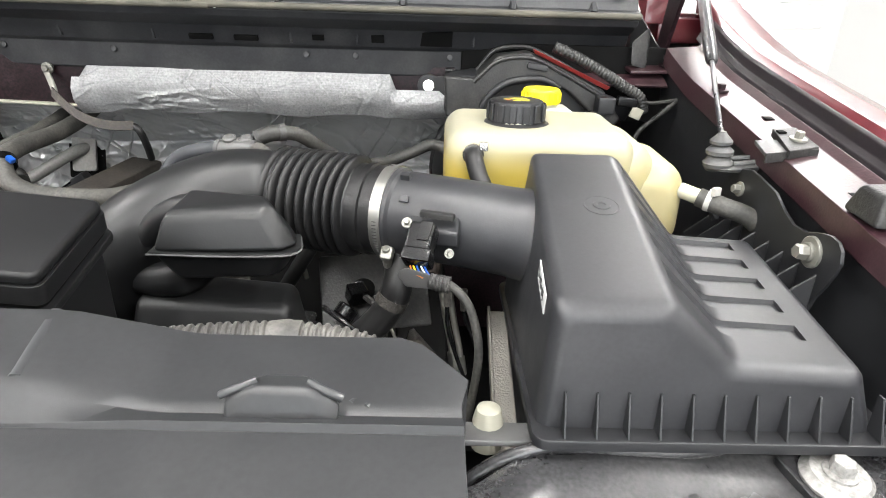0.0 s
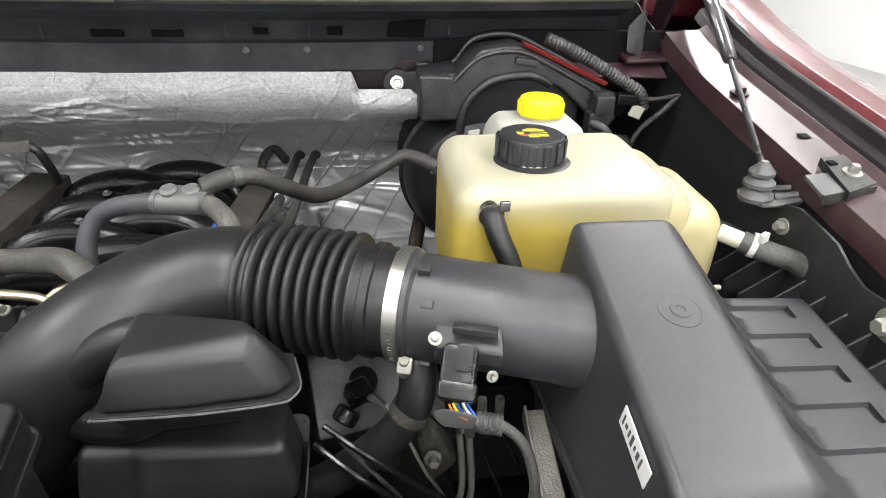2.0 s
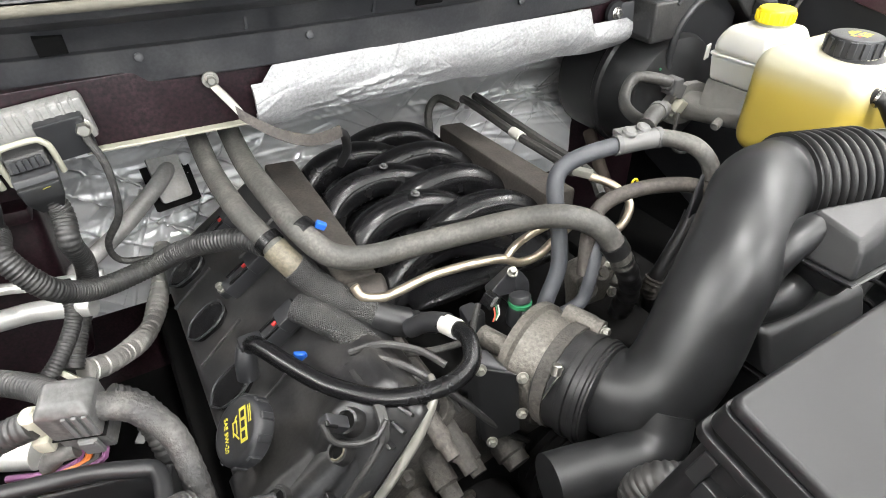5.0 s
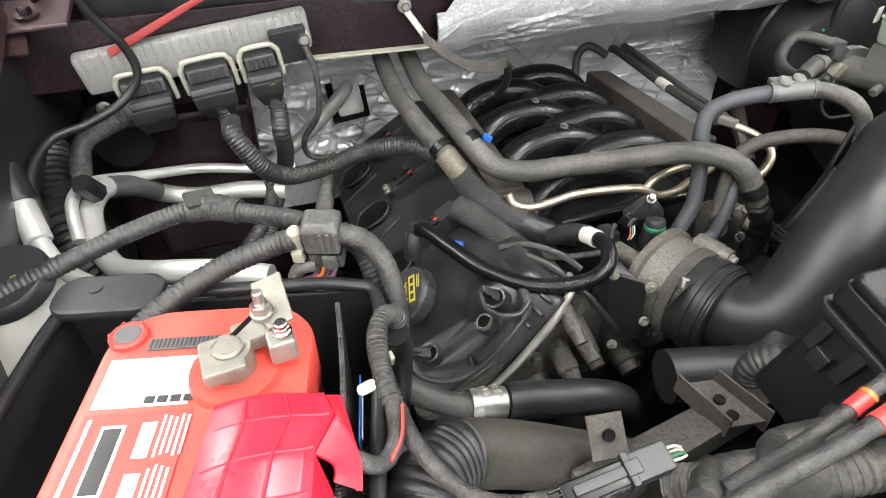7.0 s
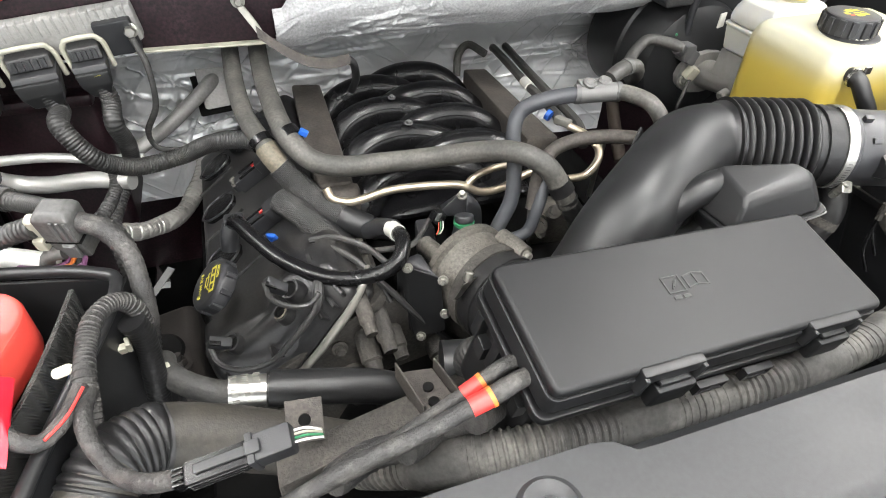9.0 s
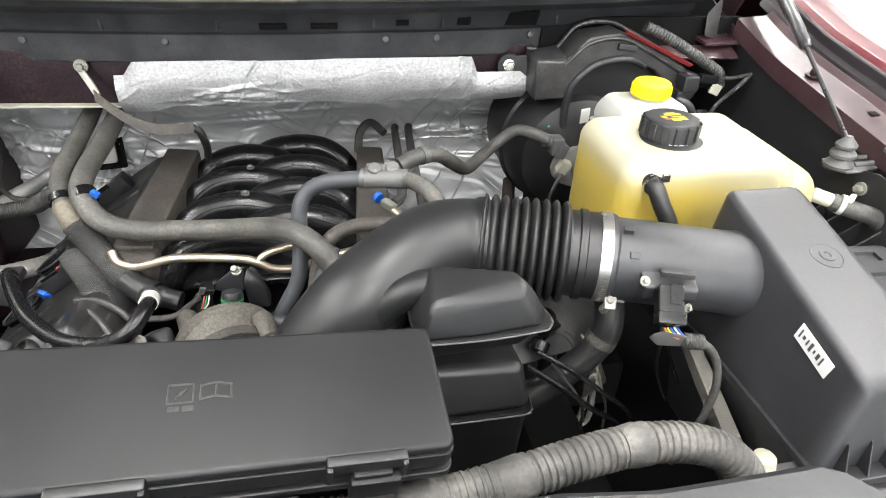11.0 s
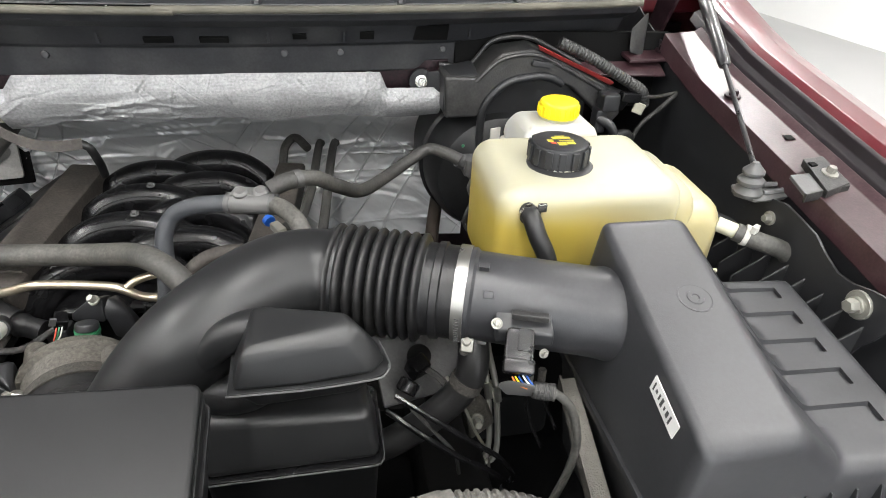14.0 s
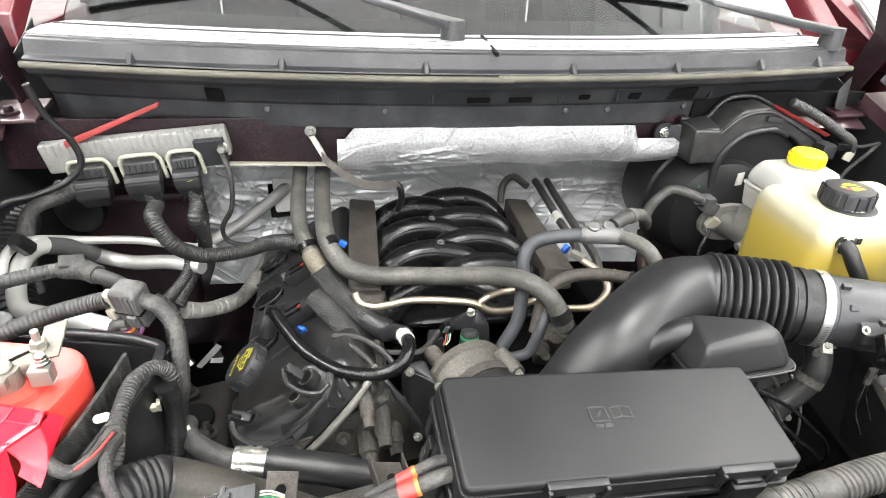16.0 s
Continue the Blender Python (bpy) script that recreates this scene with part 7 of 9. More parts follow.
part("lower_tank", hull([(x, y, z) for z, x0, x1, y0, y1 in ((1.138, 0.090, 0.212, 0.90, 1.0), (1.094, 0.094, 0.206, 0.904, 0.995)) for x in (x0, x1) for y in (y0, y1)], 0.007, 3), TANK_BRAKE, BR)
part("weld_seam", prism(rounded(0.087, 0.897, 0.215, 1.003, 0.012), 1.1365, 1.1405, 0.001), TANK_BRAKE, BR)
part("upper_tank", hull([(x, y, z) for z, x0, x1, y0, y1 in ((1.139, 0.090, 0.212, 0.90, 1.0), (1.168, 0.092, 0.210, 0.902, 0.998), (1.187, 0.105, 0.200, 0.912, 0.985)) for x in (x0, x1) for y in (y0, y1)], 0.012, 3), TANK_BRAKE, BR)
part("neck", cyl((0.155, 0.945, 1.180), (0.155, 0.945, 1.195), 0.025, 0.05, 24), TANK_WHITE, BR)
bcap = part("cap", lathe([(0.0285, 0), (0.0285, 0.75), (0.027, 0.92), (0.024, 1.0), (0.003, 0.97)], (0.155, 0.945, 1.192), (0.155, 0.945, 1.214), 36), YELLOW, BR, "bright yellow screw cap")
for k in range(24):
    a = 2 * math.pi * k / 24
    part("grip", box((0.155 + 0.0287 * math.cos(a), 0.945 + 0.0287 * math.sin(a), 1.201), (0.003, 0.002, 0.014), 0.0006, (0, 0, math.degrees(a)), 1), YELLOW, bcap)
part("tab", box((0.080, 0.998, 1.142), (0.018, 0.003, 0.024), 0.001, (0, 0, 20)), WHITE, BR)

HS = thing("booster_shield", (0.16, 1.09, 1.13), "black moulded plastic shield above the brake booster", "shield")
part("ear", join(lathe([(0.020, 0), (0.020, 1)], (-0.017, 1.128, 1.190), (-0.017, 1.120, 1.190), 20), hull([(-0.01, 1.12, 1.207), (0.035, 1.10, 1.212), (0.03, 1.10, 1.165), (-0.012, 1.12, 1.173), (0.03, 1.12, 1.21), (0.03, 1.12, 1.165)], 0.003)), PLASTIC, HS)
part("bolt", hexbolt((-0.017, 1.121, 1.190), (0, -1, 0.1), 0.0075, 0.007, 1.4), BRIGHT, HS)
part("block", hull([(0.012, 1.065, 1.212), (0.070, 1.065, 1.215), (0.010, 1.065, 1.150), (0.066, 1.065, 1.148), (0.015, 1.13, 1.215), (0.07, 1.13, 1.225), (0.012, 1.13, 1.15), (0.07, 1.13, 1.15)], 0.009, 3), PLASTIC, HS)
rim_ = [(0.010, 1.214), (0.062, 1.212), (0.098, 1.249), (0.153, 1.256), (0.205, 1.236), (0.282, 1.198), (0.317, 1.150), (0.300, 1.128), (0.250, 1.170), (0.222, 1.193), (0.179, 1.212), (0.114, 1.204), (0.079, 1.178), (0.068, 1.148), (0.014, 1.146)]
xz = Matrix(((1, 0, 0, 0), (0, 0, 1, 0), (0, 1, 0, 0), (0, 0, 0, 1)))
part("hood", prism(rim_, 1.062, 1.125, 0.005, xz, 3), DUSTY, HS)
part("recess_panel", prism([(0.072, 1.09), (0.076, 1.182), (0.112, 1.209), (0.180, 1.216), (0.226, 1.197), (0.262, 1.168), (0.262, 1.09)], 1.088, 1.120, 0.003, xz), PLASTIC, HS)
part("inner_bead", tube([(0.074, 1.066, 1.095), (0.074, 1.064, 1.150), (0.086, 1.061, 1.182), (0.116, 1.060, 1.206), (0.160, 1.060, 1.214), (0.185, 1.062, 1.210), (0.205, 1.066, 1.200)], 0.0065, 10), PLASTIC, HS)
part("top_bead", tube([(0.060, 1.061, 1.206), (0.098, 1.060, 1.240), (0.152, 1.060, 1.247), (0.203, 1.060, 1.227), (0.275, 1.062, 1.190)], 0.0035, 8), DUSTY, HS)
part("rim_lip", tube([(0.012, 1.124, 1.217), (0.062, 1.124, 1.216), (0.098, 1.124, 1.253), (0.153, 1.124, 1.260), (0.206, 1.122, 1.240), (0.284, 1.12, 1.200)], 0.004, 8), DUSTY, HS)
part("step_block", box((0.165, 1.060, 1.233), (0.035, 0.008, 0.010), 0.002, (0, 8, 0)), PLASTIC, HS)
part("side_wing", hull([(0.26, 1.065, 1.20), (0.345, 1.08, 1.170), (0.26, 1.075, 1.165), (0.335, 1.09, 1.14), (0.26, 1.12, 1.20), (0.345, 1.12, 1.17), (0.335, 1.12, 1.14), (0.26, 1.12, 1.165)], 0.006), PLASTIC, HS)
RR = thing("red_rod", (0.22, 1.05, 1.2), "thin dull red painted body edge strip", "strip", "red strips")
part("rod", hull([(0.155, 1.052, 1.262), (0.290, 1.05, 1.205), (0.158, 1.06, 1.254), (0.286, 1.058, 1.198), (0.155, 1.07, 1.262), (0.29, 1.07, 1.205)], 0.002), RED_SEAL, RR)
RR2 = thing("red_rod", (-1.03, 1.12, 1.2), "thin dull red painted body edge strip", "strip", "red strips")
part("rod", hull([(-0.930, 1.125, 1.253), (-1.080, 1.10, 1.195), (-0.932, 1.125, 1.243), (-1.078, 1.10, 1.183), (-0.93, 1.14, 1.25), (-1.08, 1.12, 1.19)], 0.002), RED_SEAL, RR2)
WH = thing("washer_line", (0.25, 1.05, 1.2), "black corrugated tube along the cowl end", "tube")
part("tube", tube([(0.190, 1.062, 1.266), (0.225, 1.056, 1.252), (0.27, 1.052, 1.230), (0.31, 1.050, 1.208), (0.340, 1.050, 1.190), (0.352, 1.055, 1.165)], 0.009, 12, 0.0014, corrugate(0.0055, 0.06)), LOOM, WH)
BS = thing("brake_switch", (0.28, 1.04, 1.15), "black solenoid valve with wiring plug beside the booster", "valve")
part("body", join(box((0.282, 1.046, 1.176), (0.030, 0.030, 0.030), 0.005), box((0.270, 1.046, 1.145), (0.02, 0.024, 0.04), 0.004), tube([(0.265, 1.04, 1.15), (0.285, 1.03, 1.14), (0.295, 1.028, 1.12), (0.296, 1.03, 1.10)], 0.008, 12)), PLASTIC, BS)
part("plug", box((0.318, 1.045, 1.183), (0.034, 0.016, 0.016), 0.003, (0, 5, 0)), GLOSS, BS)
part("tag", box((0.335, 1.04, 1.165), (0.020, 0.004, 0.018), 0.001, (0, 20, 0)), OFFWHITE, BS, "pale tag")
part("hose", tube([(0.29, 1.03, 1.12), (0.318, 1.03, 1.125), (0.325, 1.03, 1.10), (0.322, 1.04, 1.05)], 0.008, 12), RUBBER_DARK, BS)
taped([(0.335, 1.045, 1.185), (0.365, 1.047, 1.182), (0.405, 1.049, 1.188)], 0.003, "wire", BS)
taped([(0.405, 1.049, 1.188), (0.38, 1.045, 1.165), (0.345, 1.04, 1.135), (0.33, 1.04, 1.09), (0.325, 1.04, 1.03)], 0.004, "wire", BS)

# ---- hood strut, rail fittings ----
ST = thing("hood_strut", (0.355, 0.765, 1.15), "grey gas strut rod with rubber boot foot", "gas strut")
d_ = (Vector((0.407, 0.952, 1.258)) - Vector((0.353, 0.765, 1.185))).normalized()
j_ = Vector((0.407, 0.952, 1.258))
part("rod", cyl((0.353, 0.765, 1.183), j_ + d_ * 0.01, 0.0034, 0.05, 16), SATIN, ST, "slim dark rod")
part("cylinder", lathe([(0.005, 0), (0.0085, 0.01), (0.0092, 0.03), (0.0092, 0.08), (0.0100, 0.09), (0.0100, 1)], j_, j_ + d_ * 0.45, 24), SATIN, ST, "dark grey gas cylinder")
part("boot", lathe([(0.0175, 0), (0.0185, 0.10), (0.012, 0.30), (0.0165, 0.36), (0.0165, 0.46), (0.010, 0.60), (0.0135, 0.66), (0.0135, 0.74), (0.005, 0.95), (0.004, 1)], (0.356, 0.766, 1.146), (0.3535, 0.765, 1.190), 28), GREYPL, ST)
part("foot_arm", hull([(0.345, 0.79, 1.148), (0.37, 0.79, 1.15), (0.35, 0.74, 1.145), (0.40, 0.742, 1.152), (0.405, 0.765, 1.155), (0.345, 0.78, 1.135), (0.40, 0.75, 1.14)], 0.004), GREYPL, ST)
part("foot_rib", join(tube([(0.372, 0.775, 1.153), (0.395, 0.765, 1.157)], 0.004, 8), tube([(0.372, 0.757, 1.150), (0.395, 0.752, 1.155)], 0.004, 8)), GREYPL, ST)
RBK = thing("rail_bracket", (0.41, 0.725, 1.18), "black steel bracket bolted to the fender rail", "bracket")


def slab(top, deep, w=0.0012):
    return hull([(x, y, z - d) for x, y, z in top for d in (0, deep)], w)


part("plate", slab([(0.407, 0.753, 1.198), (0.438, 0.757, 1.199), (0.441, 0.707, 1.186), (0.399, 0.693, 1.183)], 0.010), DUSTY, RBK)
part("tab", slab([(0.377, 0.732, 1.187), (0.405, 0.734, 1.188), (0.401, 0.700, 1.181), (0.376, 0.699, 1.178)], 0.005), GREYPL, RBK)
part("front_lip", slab([(0.375, 0.700, 1.179), (0.440, 0.708, 1.184), (0.440, 0.704, 1.184), (0.375, 0.696, 1.179)], 0.012, 0.001), DUSTY, RBK)
part("notch", box((0.412, 0.741, 1.1945), (0.010, 0.008, 0.005), 0.001, (10, 0, 8)), VOID, RBK)
part("bolt", hexbolt((0.424, 0.724, 1.190), (0, -0.18, 1), 0.0055, 0.008, 1.8), ZINC, RBK, "pale flanged bolt")
BMP = thing("rubber_bumper", (0.42, 0.555, 1.15), "grey rubber hood bumper block on the fender rail", "bumper")
part("block", hull([(0.398, 0.535, 1.146), (0.452, 0.532, 1.146), (0.396, 0.585, 1.152), (0.45, 0.583, 1.152), (0.405, 0.540, 1.176), (0.445, 0.548, 1.178), (0.402, 0.575, 1.180), (0.443, 0.575, 1.182)], 0.005), DUSTY, BMP)
part("hollow", box((0.425, 0.540, 1.160), (0.028, 0.012, 0.014), 0.003, (0, 0, -6)), GREYPL, BMP)
for x, y in ((0.436, 0.818), (0.425, 0.605), (0.415, 0.52)):
    hb = thing("rail_hole", (x, y, rail_z(y)), "dark punched hole in the fender rail", "hole", "rail holes")
    part("recess", box((x, y, rail_z(y) + 0.0042), (0.013, 0.011, 0.0008), 0.0003, (10, 0, 0), 1), VOID, hb)
for x, y in ((0.418, 0.93), (0.432, 0.435)):
    rb = thing("rail_bolt", (x, y, rail_z(y)), "hex bolt on the dusty fender rail", "bolt", "rail bolts")
    part("bolt", hexbolt((x, y, rail_z(y) + 0.003), (0, -0.15, 1), 0.007, 0.008, 1.7), MAROON_DULL, rb)

SB = thing("side_bracket", (0.37, 0.62, 1.0), "black ribbed plastic bracket beside the air filter box", "bracket")
plate_ = [(0.80, 1.10), (0.768, 1.135), (0.745, 1.148), (0.721, 1.153), (0.70, 1.150), (0.663, 1.143), (0.64, 1.130), (0.618, 1.121), (0.595, 1.122), (0.573, 1.129), (0.558, 1.132), (0.546, 1.130), (0.538, 1.123), (0.535, 1.112), (0.538, 1.10), (0.546, 1.082), (0.556, 1.066), (0.57, 1.02), (0.72, 0.98), (0.80, 1.0)]
part("plate", prism([(y, z) for y, z in plate_], -0.002, 0.002, 0.001, Matrix(((0, 0, 1, 0.378), (1, 0, 0, 0), (0, 1, 0, 0), (0, 0, 0, 1)))), PLASTIC, SB)
for k in range(8):
    y = 0.56 + 0.03 * k
    part("web", hull([(0.376, y, 1.09), (0.376, y + 0.003, 1.09), (0.376, y, 1.02), (0.376, y + 0.003, 1.02), (0.335, y + 0.008, 1.05), (0.335, y + 0.011, 1.05), (0.34, y + 0.008, 1.0), (0.34, y + 0.011, 1.0)], 0.0008, 1), PLASTIC, SB)
part("washer", lathe([(0.0165, 0), (0.0165, 0.7), (0.0155, 1)], (0.3758, 0.577, 1.107), (0.3728, 0.577, 1.107), 28), ZINC, SB, "large pale washer")
part("bolt", hexbolt((0.3728, 0.577, 1.107), (-1, -0.05, 0.05), 0.008, 0.011, 1.25), ZINC, SB)
part("bolt", hexbolt((0.3755, 0.735, 1.125), (-1, -0.1, 0.1), 0.0058, 0.008, 1.6), ZINC, SB)
part("strap", tube([(0.29, 0.80, 1.10), (0.31, 0.775, 1.115), (0.345, 0.76, 1.105), (0.36, 0.75, 1.08)], 0.005, 8), PLASTIC, SB)
SBR = thing("support_strut", (0.06, 0.45, 0.9), "dusty grey steel strut beside the air filter box", "strut")
part("bar", hull([(0.058, 0.600, 1.02), (0.078, 0.600, 1.02), (0.056, 0.40, 0.93), (0.080, 0.40, 0.93), (0.058, 0.595, 1.005), (0.078, 0.595, 1.005), (0.056, 0.40, 0.91), (0.080, 0.40, 0.91)], 0.002), ALLOY, SBR)
part("edge_flange", hull([(0.057, 0.600, 1.026), (0.060, 0.600, 1.026), (0.055, 0.40, 0.938), (0.058, 0.40, 0.938), (0.057, 0.598, 1.010), (0.060, 0.598, 1.010), (0.055, 0.40, 0.92), (0.058, 0.40, 0.92)], 0.0008), ALLOY, SBR)

# hinge end of the cowl
HG = thing("hinge_bracket", (0.38, 1.13, 1.2), "dark red steel hinge bracket with rubber flap at the cowl end", "hinge", "hood hinges")
part("flap", hull([(0.335, 1.12, 1.275), (0.362, 1.13, 1.298), (0.372, 1.135, 1.30), (0.338, 1.115, 1.235), (0.368, 1.12, 1.228), (0.372, 1.14, 1.27), (0.345, 1.13, 1.24), (0.37, 1.135, 1.24)], 0.005), DUSTY, HG)
part("foot_plate", hull([(0.335, 1.10, 1.228), (0.45, 1.10, 1.232), (0.335, 1.18, 1.24), (0.45, 1.18, 1.245), (0.335, 1.10, 1.222), (0.45, 1.10, 1.226), (0.335, 1.18, 1.23), (0.45, 1.18, 1.235)], 0.002), RAIL_PAINT, HG)
part("arm", hull([(0.405, 1.16, 1.24), (0.413, 1.16, 1.24), (0.405, 1.10, 1.36), (0.413, 1.10, 1.36), (0.405, 1.20, 1.25), (0.413, 1.20, 1.25), (0.405, 1.16, 1.38), (0.413, 1.16, 1.38)], 0.003), MAROON_DULL, HG)
part("bolt", hexbolt((0.405, 1.125, 1.236), (0, -0.1, 1), 0.008, 0.009, 1.7), MAROON_DULL, HG)
part("lower_lip", hull([(0.20, 1.10, 1.205), (0.40, 1.085, 1.205), (0.20, 1.125, 1.22), (0.40, 1.12, 1.222), (0.2, 1.11, 1.2), (0.40, 1.09, 1.20)], 0.003), RAIL_PAINT, HG)
copy_thing(HG, pose(2 * XC - 0.38 - 0.02, 1.13, 1.2, 0, 0, 0))

MIR = thing("side_mirror", (1.0, 1.9, 1.27), "silver door mirror housing of the truck", "mirror")
part("housing", hull([(0.86 + 0.27 * u, 1.9 + 0.05 * math.cos(a), 1.325 + (0.045 - 0.012 * u) * math.sin(a)) for u in (0, 0.5, 0.95, 1.0) for a in np.linspace(0, 2 * math.pi, 12, endpoint=False)], 0.006), CHROME, MIR)
part("stalk", hull([(0.62, 1.93, 1.30), (0.88, 1.92, 1.31), (0.62, 1.97, 1.30), (0.88, 1.96, 1.31), (0.62, 1.95, 1.34), (0.88, 1.94, 1.35)], 0.006), CHROME, MIR)

# ---- engine computer on the firewall ----
PCM = thing("engine_computer", (-0.975, 1.12, 1.12), "finned grey metal engine computer with three plugs", "engine computer")
pm = pose(-0.977, 1.128, 1.172, 12, -5.5, 0)


def on_pcm(bm):
    bmesh.ops.transform(bm, matrix=pm, verts=bm.verts)
    return bm


part("case", on_pcm(box((0, 0, 0), (0.300, 0.022, 0.056), 0.006)), PCM_METAL, PCM)
for k in range(26):
    part("fin", on_pcm(box((-0.137 + k * 0.011, -0.0035, 0.016), (0.0045, 0.0175, 0.0245), 0.0012, (0, 0, 0), 1)), PCM_METAL, PCM)
part("carrier", on_pcm(box((0.118, -0.012, -0.012), (0.05, 0.02, 0.05), 0.003)), PLASTIC, PCM)
for p in ((-0.140, -0.016, -0.045), (0.138, -0.018, -0.004)):
    part("bolt", on_pcm(join(hexbolt(p, (0, -1, 0.2), 0.008, 0.010, 1.3))), STEEL, PCM)
for dx, w in ((-0.078, 0.066), (0.004, 0.066), (0.074, 0.052)):
    arch = [(-w / 2, -0.046), (-w / 2, -0.012), (-w / 2 + 0.004, -0.003), (-w / 2 + 0.011, 0.002), (w / 2 - 0.011, 0.002), (w / 2 - 0.004, -0.003), (w / 2, -0.012), (w / 2, -0.046)]
    fr_ = part("plug_frame", on_pcm(tube([(dx + a, -0.026, b) for a, b in arch], 0.0036, 10, 0.002)), OFFWHITE, PCM, "ivory plastic plug frame")
    part("plug_top", on_pcm(hull([(dx + a * (w / 2 - 0.006), y_, z_) for a in (-1, 1) for y_, z_ in ((-0.014, -0.004), (-0.034, -0.008), (-0.040, -0.024), (-0.014, -0.030))], 0.002)), DUSTY, fr_, "dusty ribbed plug shell")
    for q in range(5):
        part("plug_rib", on_pcm(box((dx + (q - 2) * (w - 0.020) / 5, -0.0385, -0.016), (0.0055, 0.003, 0.013), 0.0008, (-15, 0, 0))), PLASTIC, fr_)
    part("plug_step", on_pcm(hull([(dx + a * (w / 2 - 0.004), y_, z_) for a in (-1, 1) for y_, z_ in ((-0.020, -0.023), (-0.049, -0.027), (-0.053, -0.034), (-0.020, -0.034))], 0.0015)), PLASTIC, fr_, "dark sloping plug lever")
    part("plug", on_pcm(hull([(dx + a * (w / 2 - c), y_, z_) for a in (-1, 1) for y_, z_, c in ((-0.022, -0.034, 0.004), (-0.057, -0.034, 0.004), (-0.060, -0.052, 0.006), (-0.056, -0.072, 0.014), (-0.026, -0.074, 0.014))], 0.003)), SMOOTH, fr_, "black multi-pin plug")

part("scribble", on_pcm(tube([(0.058, -0.0565, -0.046), (0.070, -0.0570, -0.044), (0.082, -0.0570, -0.042), (0.084, -0.0570, -0.038), (0.076, -0.0570, -0.039)], 0.0009, 6)), YELLOW_INK, PCM, "yellow paint-pen mark")
EH = thing("engine_harness", (-0.9, 1.1, 0.98), "black corrugated engine wiring harness", "wiring harness", "wiring harnesses")
loom([pm @ Vector((0.004, -0.046, -0.050)), pm @ Vector((0.010, -0.050, -0.082)), (-0.955, 1.055, 1.075), (-0.930, 1.045, 1.030), (-0.905, 1.070, 0.995), (-0.875, 1.092, 0.977), (-0.82, 1.105, 0.978), (-0.785, 1.085, 1.000), (-0.752, 1.048, 1.024), (-0.716, 1.020, 1.034), (-0.69, 0.99, 1.03)], 0.0135, "main_loom", EH)
loom([pm @ Vector((0.074, -0.046, -0.050)), pm @ Vector((0.078, -0.050, -0.082)), (-0.893, 1.075, 1.06), (-0.892, 1.108, 1.01), (-0.902, 1.12, 0.965), (-0.93, 1.08, 0.925), (-0.945, 1.05, 0.90)], 0.0125, "branch_loom", EH)
loom([(-0.925, 1.12, 0.985), (-0.925, 1.09, 0.95), (-0.95, 1.05, 0.925), (-0.98, 1.02, 0.91)], 0.010, "branch_loom", EH)
taped([pm @ Vector((-0.100, -0.044, -0.036)), pm @ Vector((-0.128, -0.046, -0.046)), (-1.136, 1.065, 1.095), (-1.150, 1.05, 1.06), (-1.155, 1.04, 1.01), (-1.15, 1.02, 0.96)], 0.013, "taped_branch", EH)
taped([(-0.840, 1.108, 1.168), (-0.83, 1.10, 1.13), (-0.835, 1.10, 1.07), (-0.86, 1.12, 1.02), (-0.855, 1.13, 0.985), (-0.82, 1.12, 0.98)], 0.0045, "ground_lead", EH)
part("white_end", tube([(-0.955, 1.045, 0.895), (-0.95, 1.048, 0.898)], 0.0165, 14, 0.003), OFFWHITE, EH)
FS = thing("foil_harness", (-0.85, 1.2, 0.85), "silver foil wrapped wiring beside the cam cover", "wiring harness", "wiring harnesses")
part("wrap", tube([(-0.80, 1.34, 0.86), (-0.822, 1.27, 0.835), (-0.855, 1.17, 0.83), (-0.90, 1.09, 0.86), (-0.935, 1.055, 0.885)], 0.0150, 16, 0.002, wraps(0.013, 0.10)), FOIL_TAPE, FS)
WB = thing("wiper_wire", (-1.1, 1.1, 1.15), "thin black cable from the cowl past the engine computer", "cable")
part("cable", tube([(-1.085, 1.05, 1.30), (-1.075, 1.06, 1.25), (-1.055, 1.07, 1.21), (-1.05, 1.075, 1.17), (-1.075, 1.07, 1.14), (-1.12, 1.05, 1.125), (-1.16, 1.03, 1.12), (-1.18, 0.98, 1.10), (-1.17, 0.93, 1.06)], 0.0055, 10), RUBBER_DARK, WB)

# heater box wall behind the engine computer
HW = thing("heater_case", (-1.0, 1.3, 0.8), "dark glossy heater case behind the engine computer", "heater case")
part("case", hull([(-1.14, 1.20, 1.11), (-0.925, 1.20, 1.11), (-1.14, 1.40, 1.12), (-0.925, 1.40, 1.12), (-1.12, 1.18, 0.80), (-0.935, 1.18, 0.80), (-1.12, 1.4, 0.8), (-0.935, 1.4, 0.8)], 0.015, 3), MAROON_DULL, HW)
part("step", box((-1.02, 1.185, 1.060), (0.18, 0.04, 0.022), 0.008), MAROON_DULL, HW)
part("grommet", lathe([(0.06, 0), (0.058, 0.4), (0.045, 0.6), (0.04, 1)], (-1.12, 1.23, 1.03), (-1.12, 1.18, 1.03), 28), RUBBER_DARK, HW)

# ---- strap, fittings on the firewall ----
GS = thing("ground_strap", (-0.66, 1.1, 1.15), "braided ground strap with cloth sleeve", "strap")
part("eyelet", join(lathe([(0.010, 0), (0.010, 1)], (-0.690, 1.128, 1.200), (-0.690, 1.123, 1.200), 18), hexbolt((-0.690, 1.1235, 1.200), (0, -1, 0), 0.0058, 0.006, 1.2)), ZINC, GS)
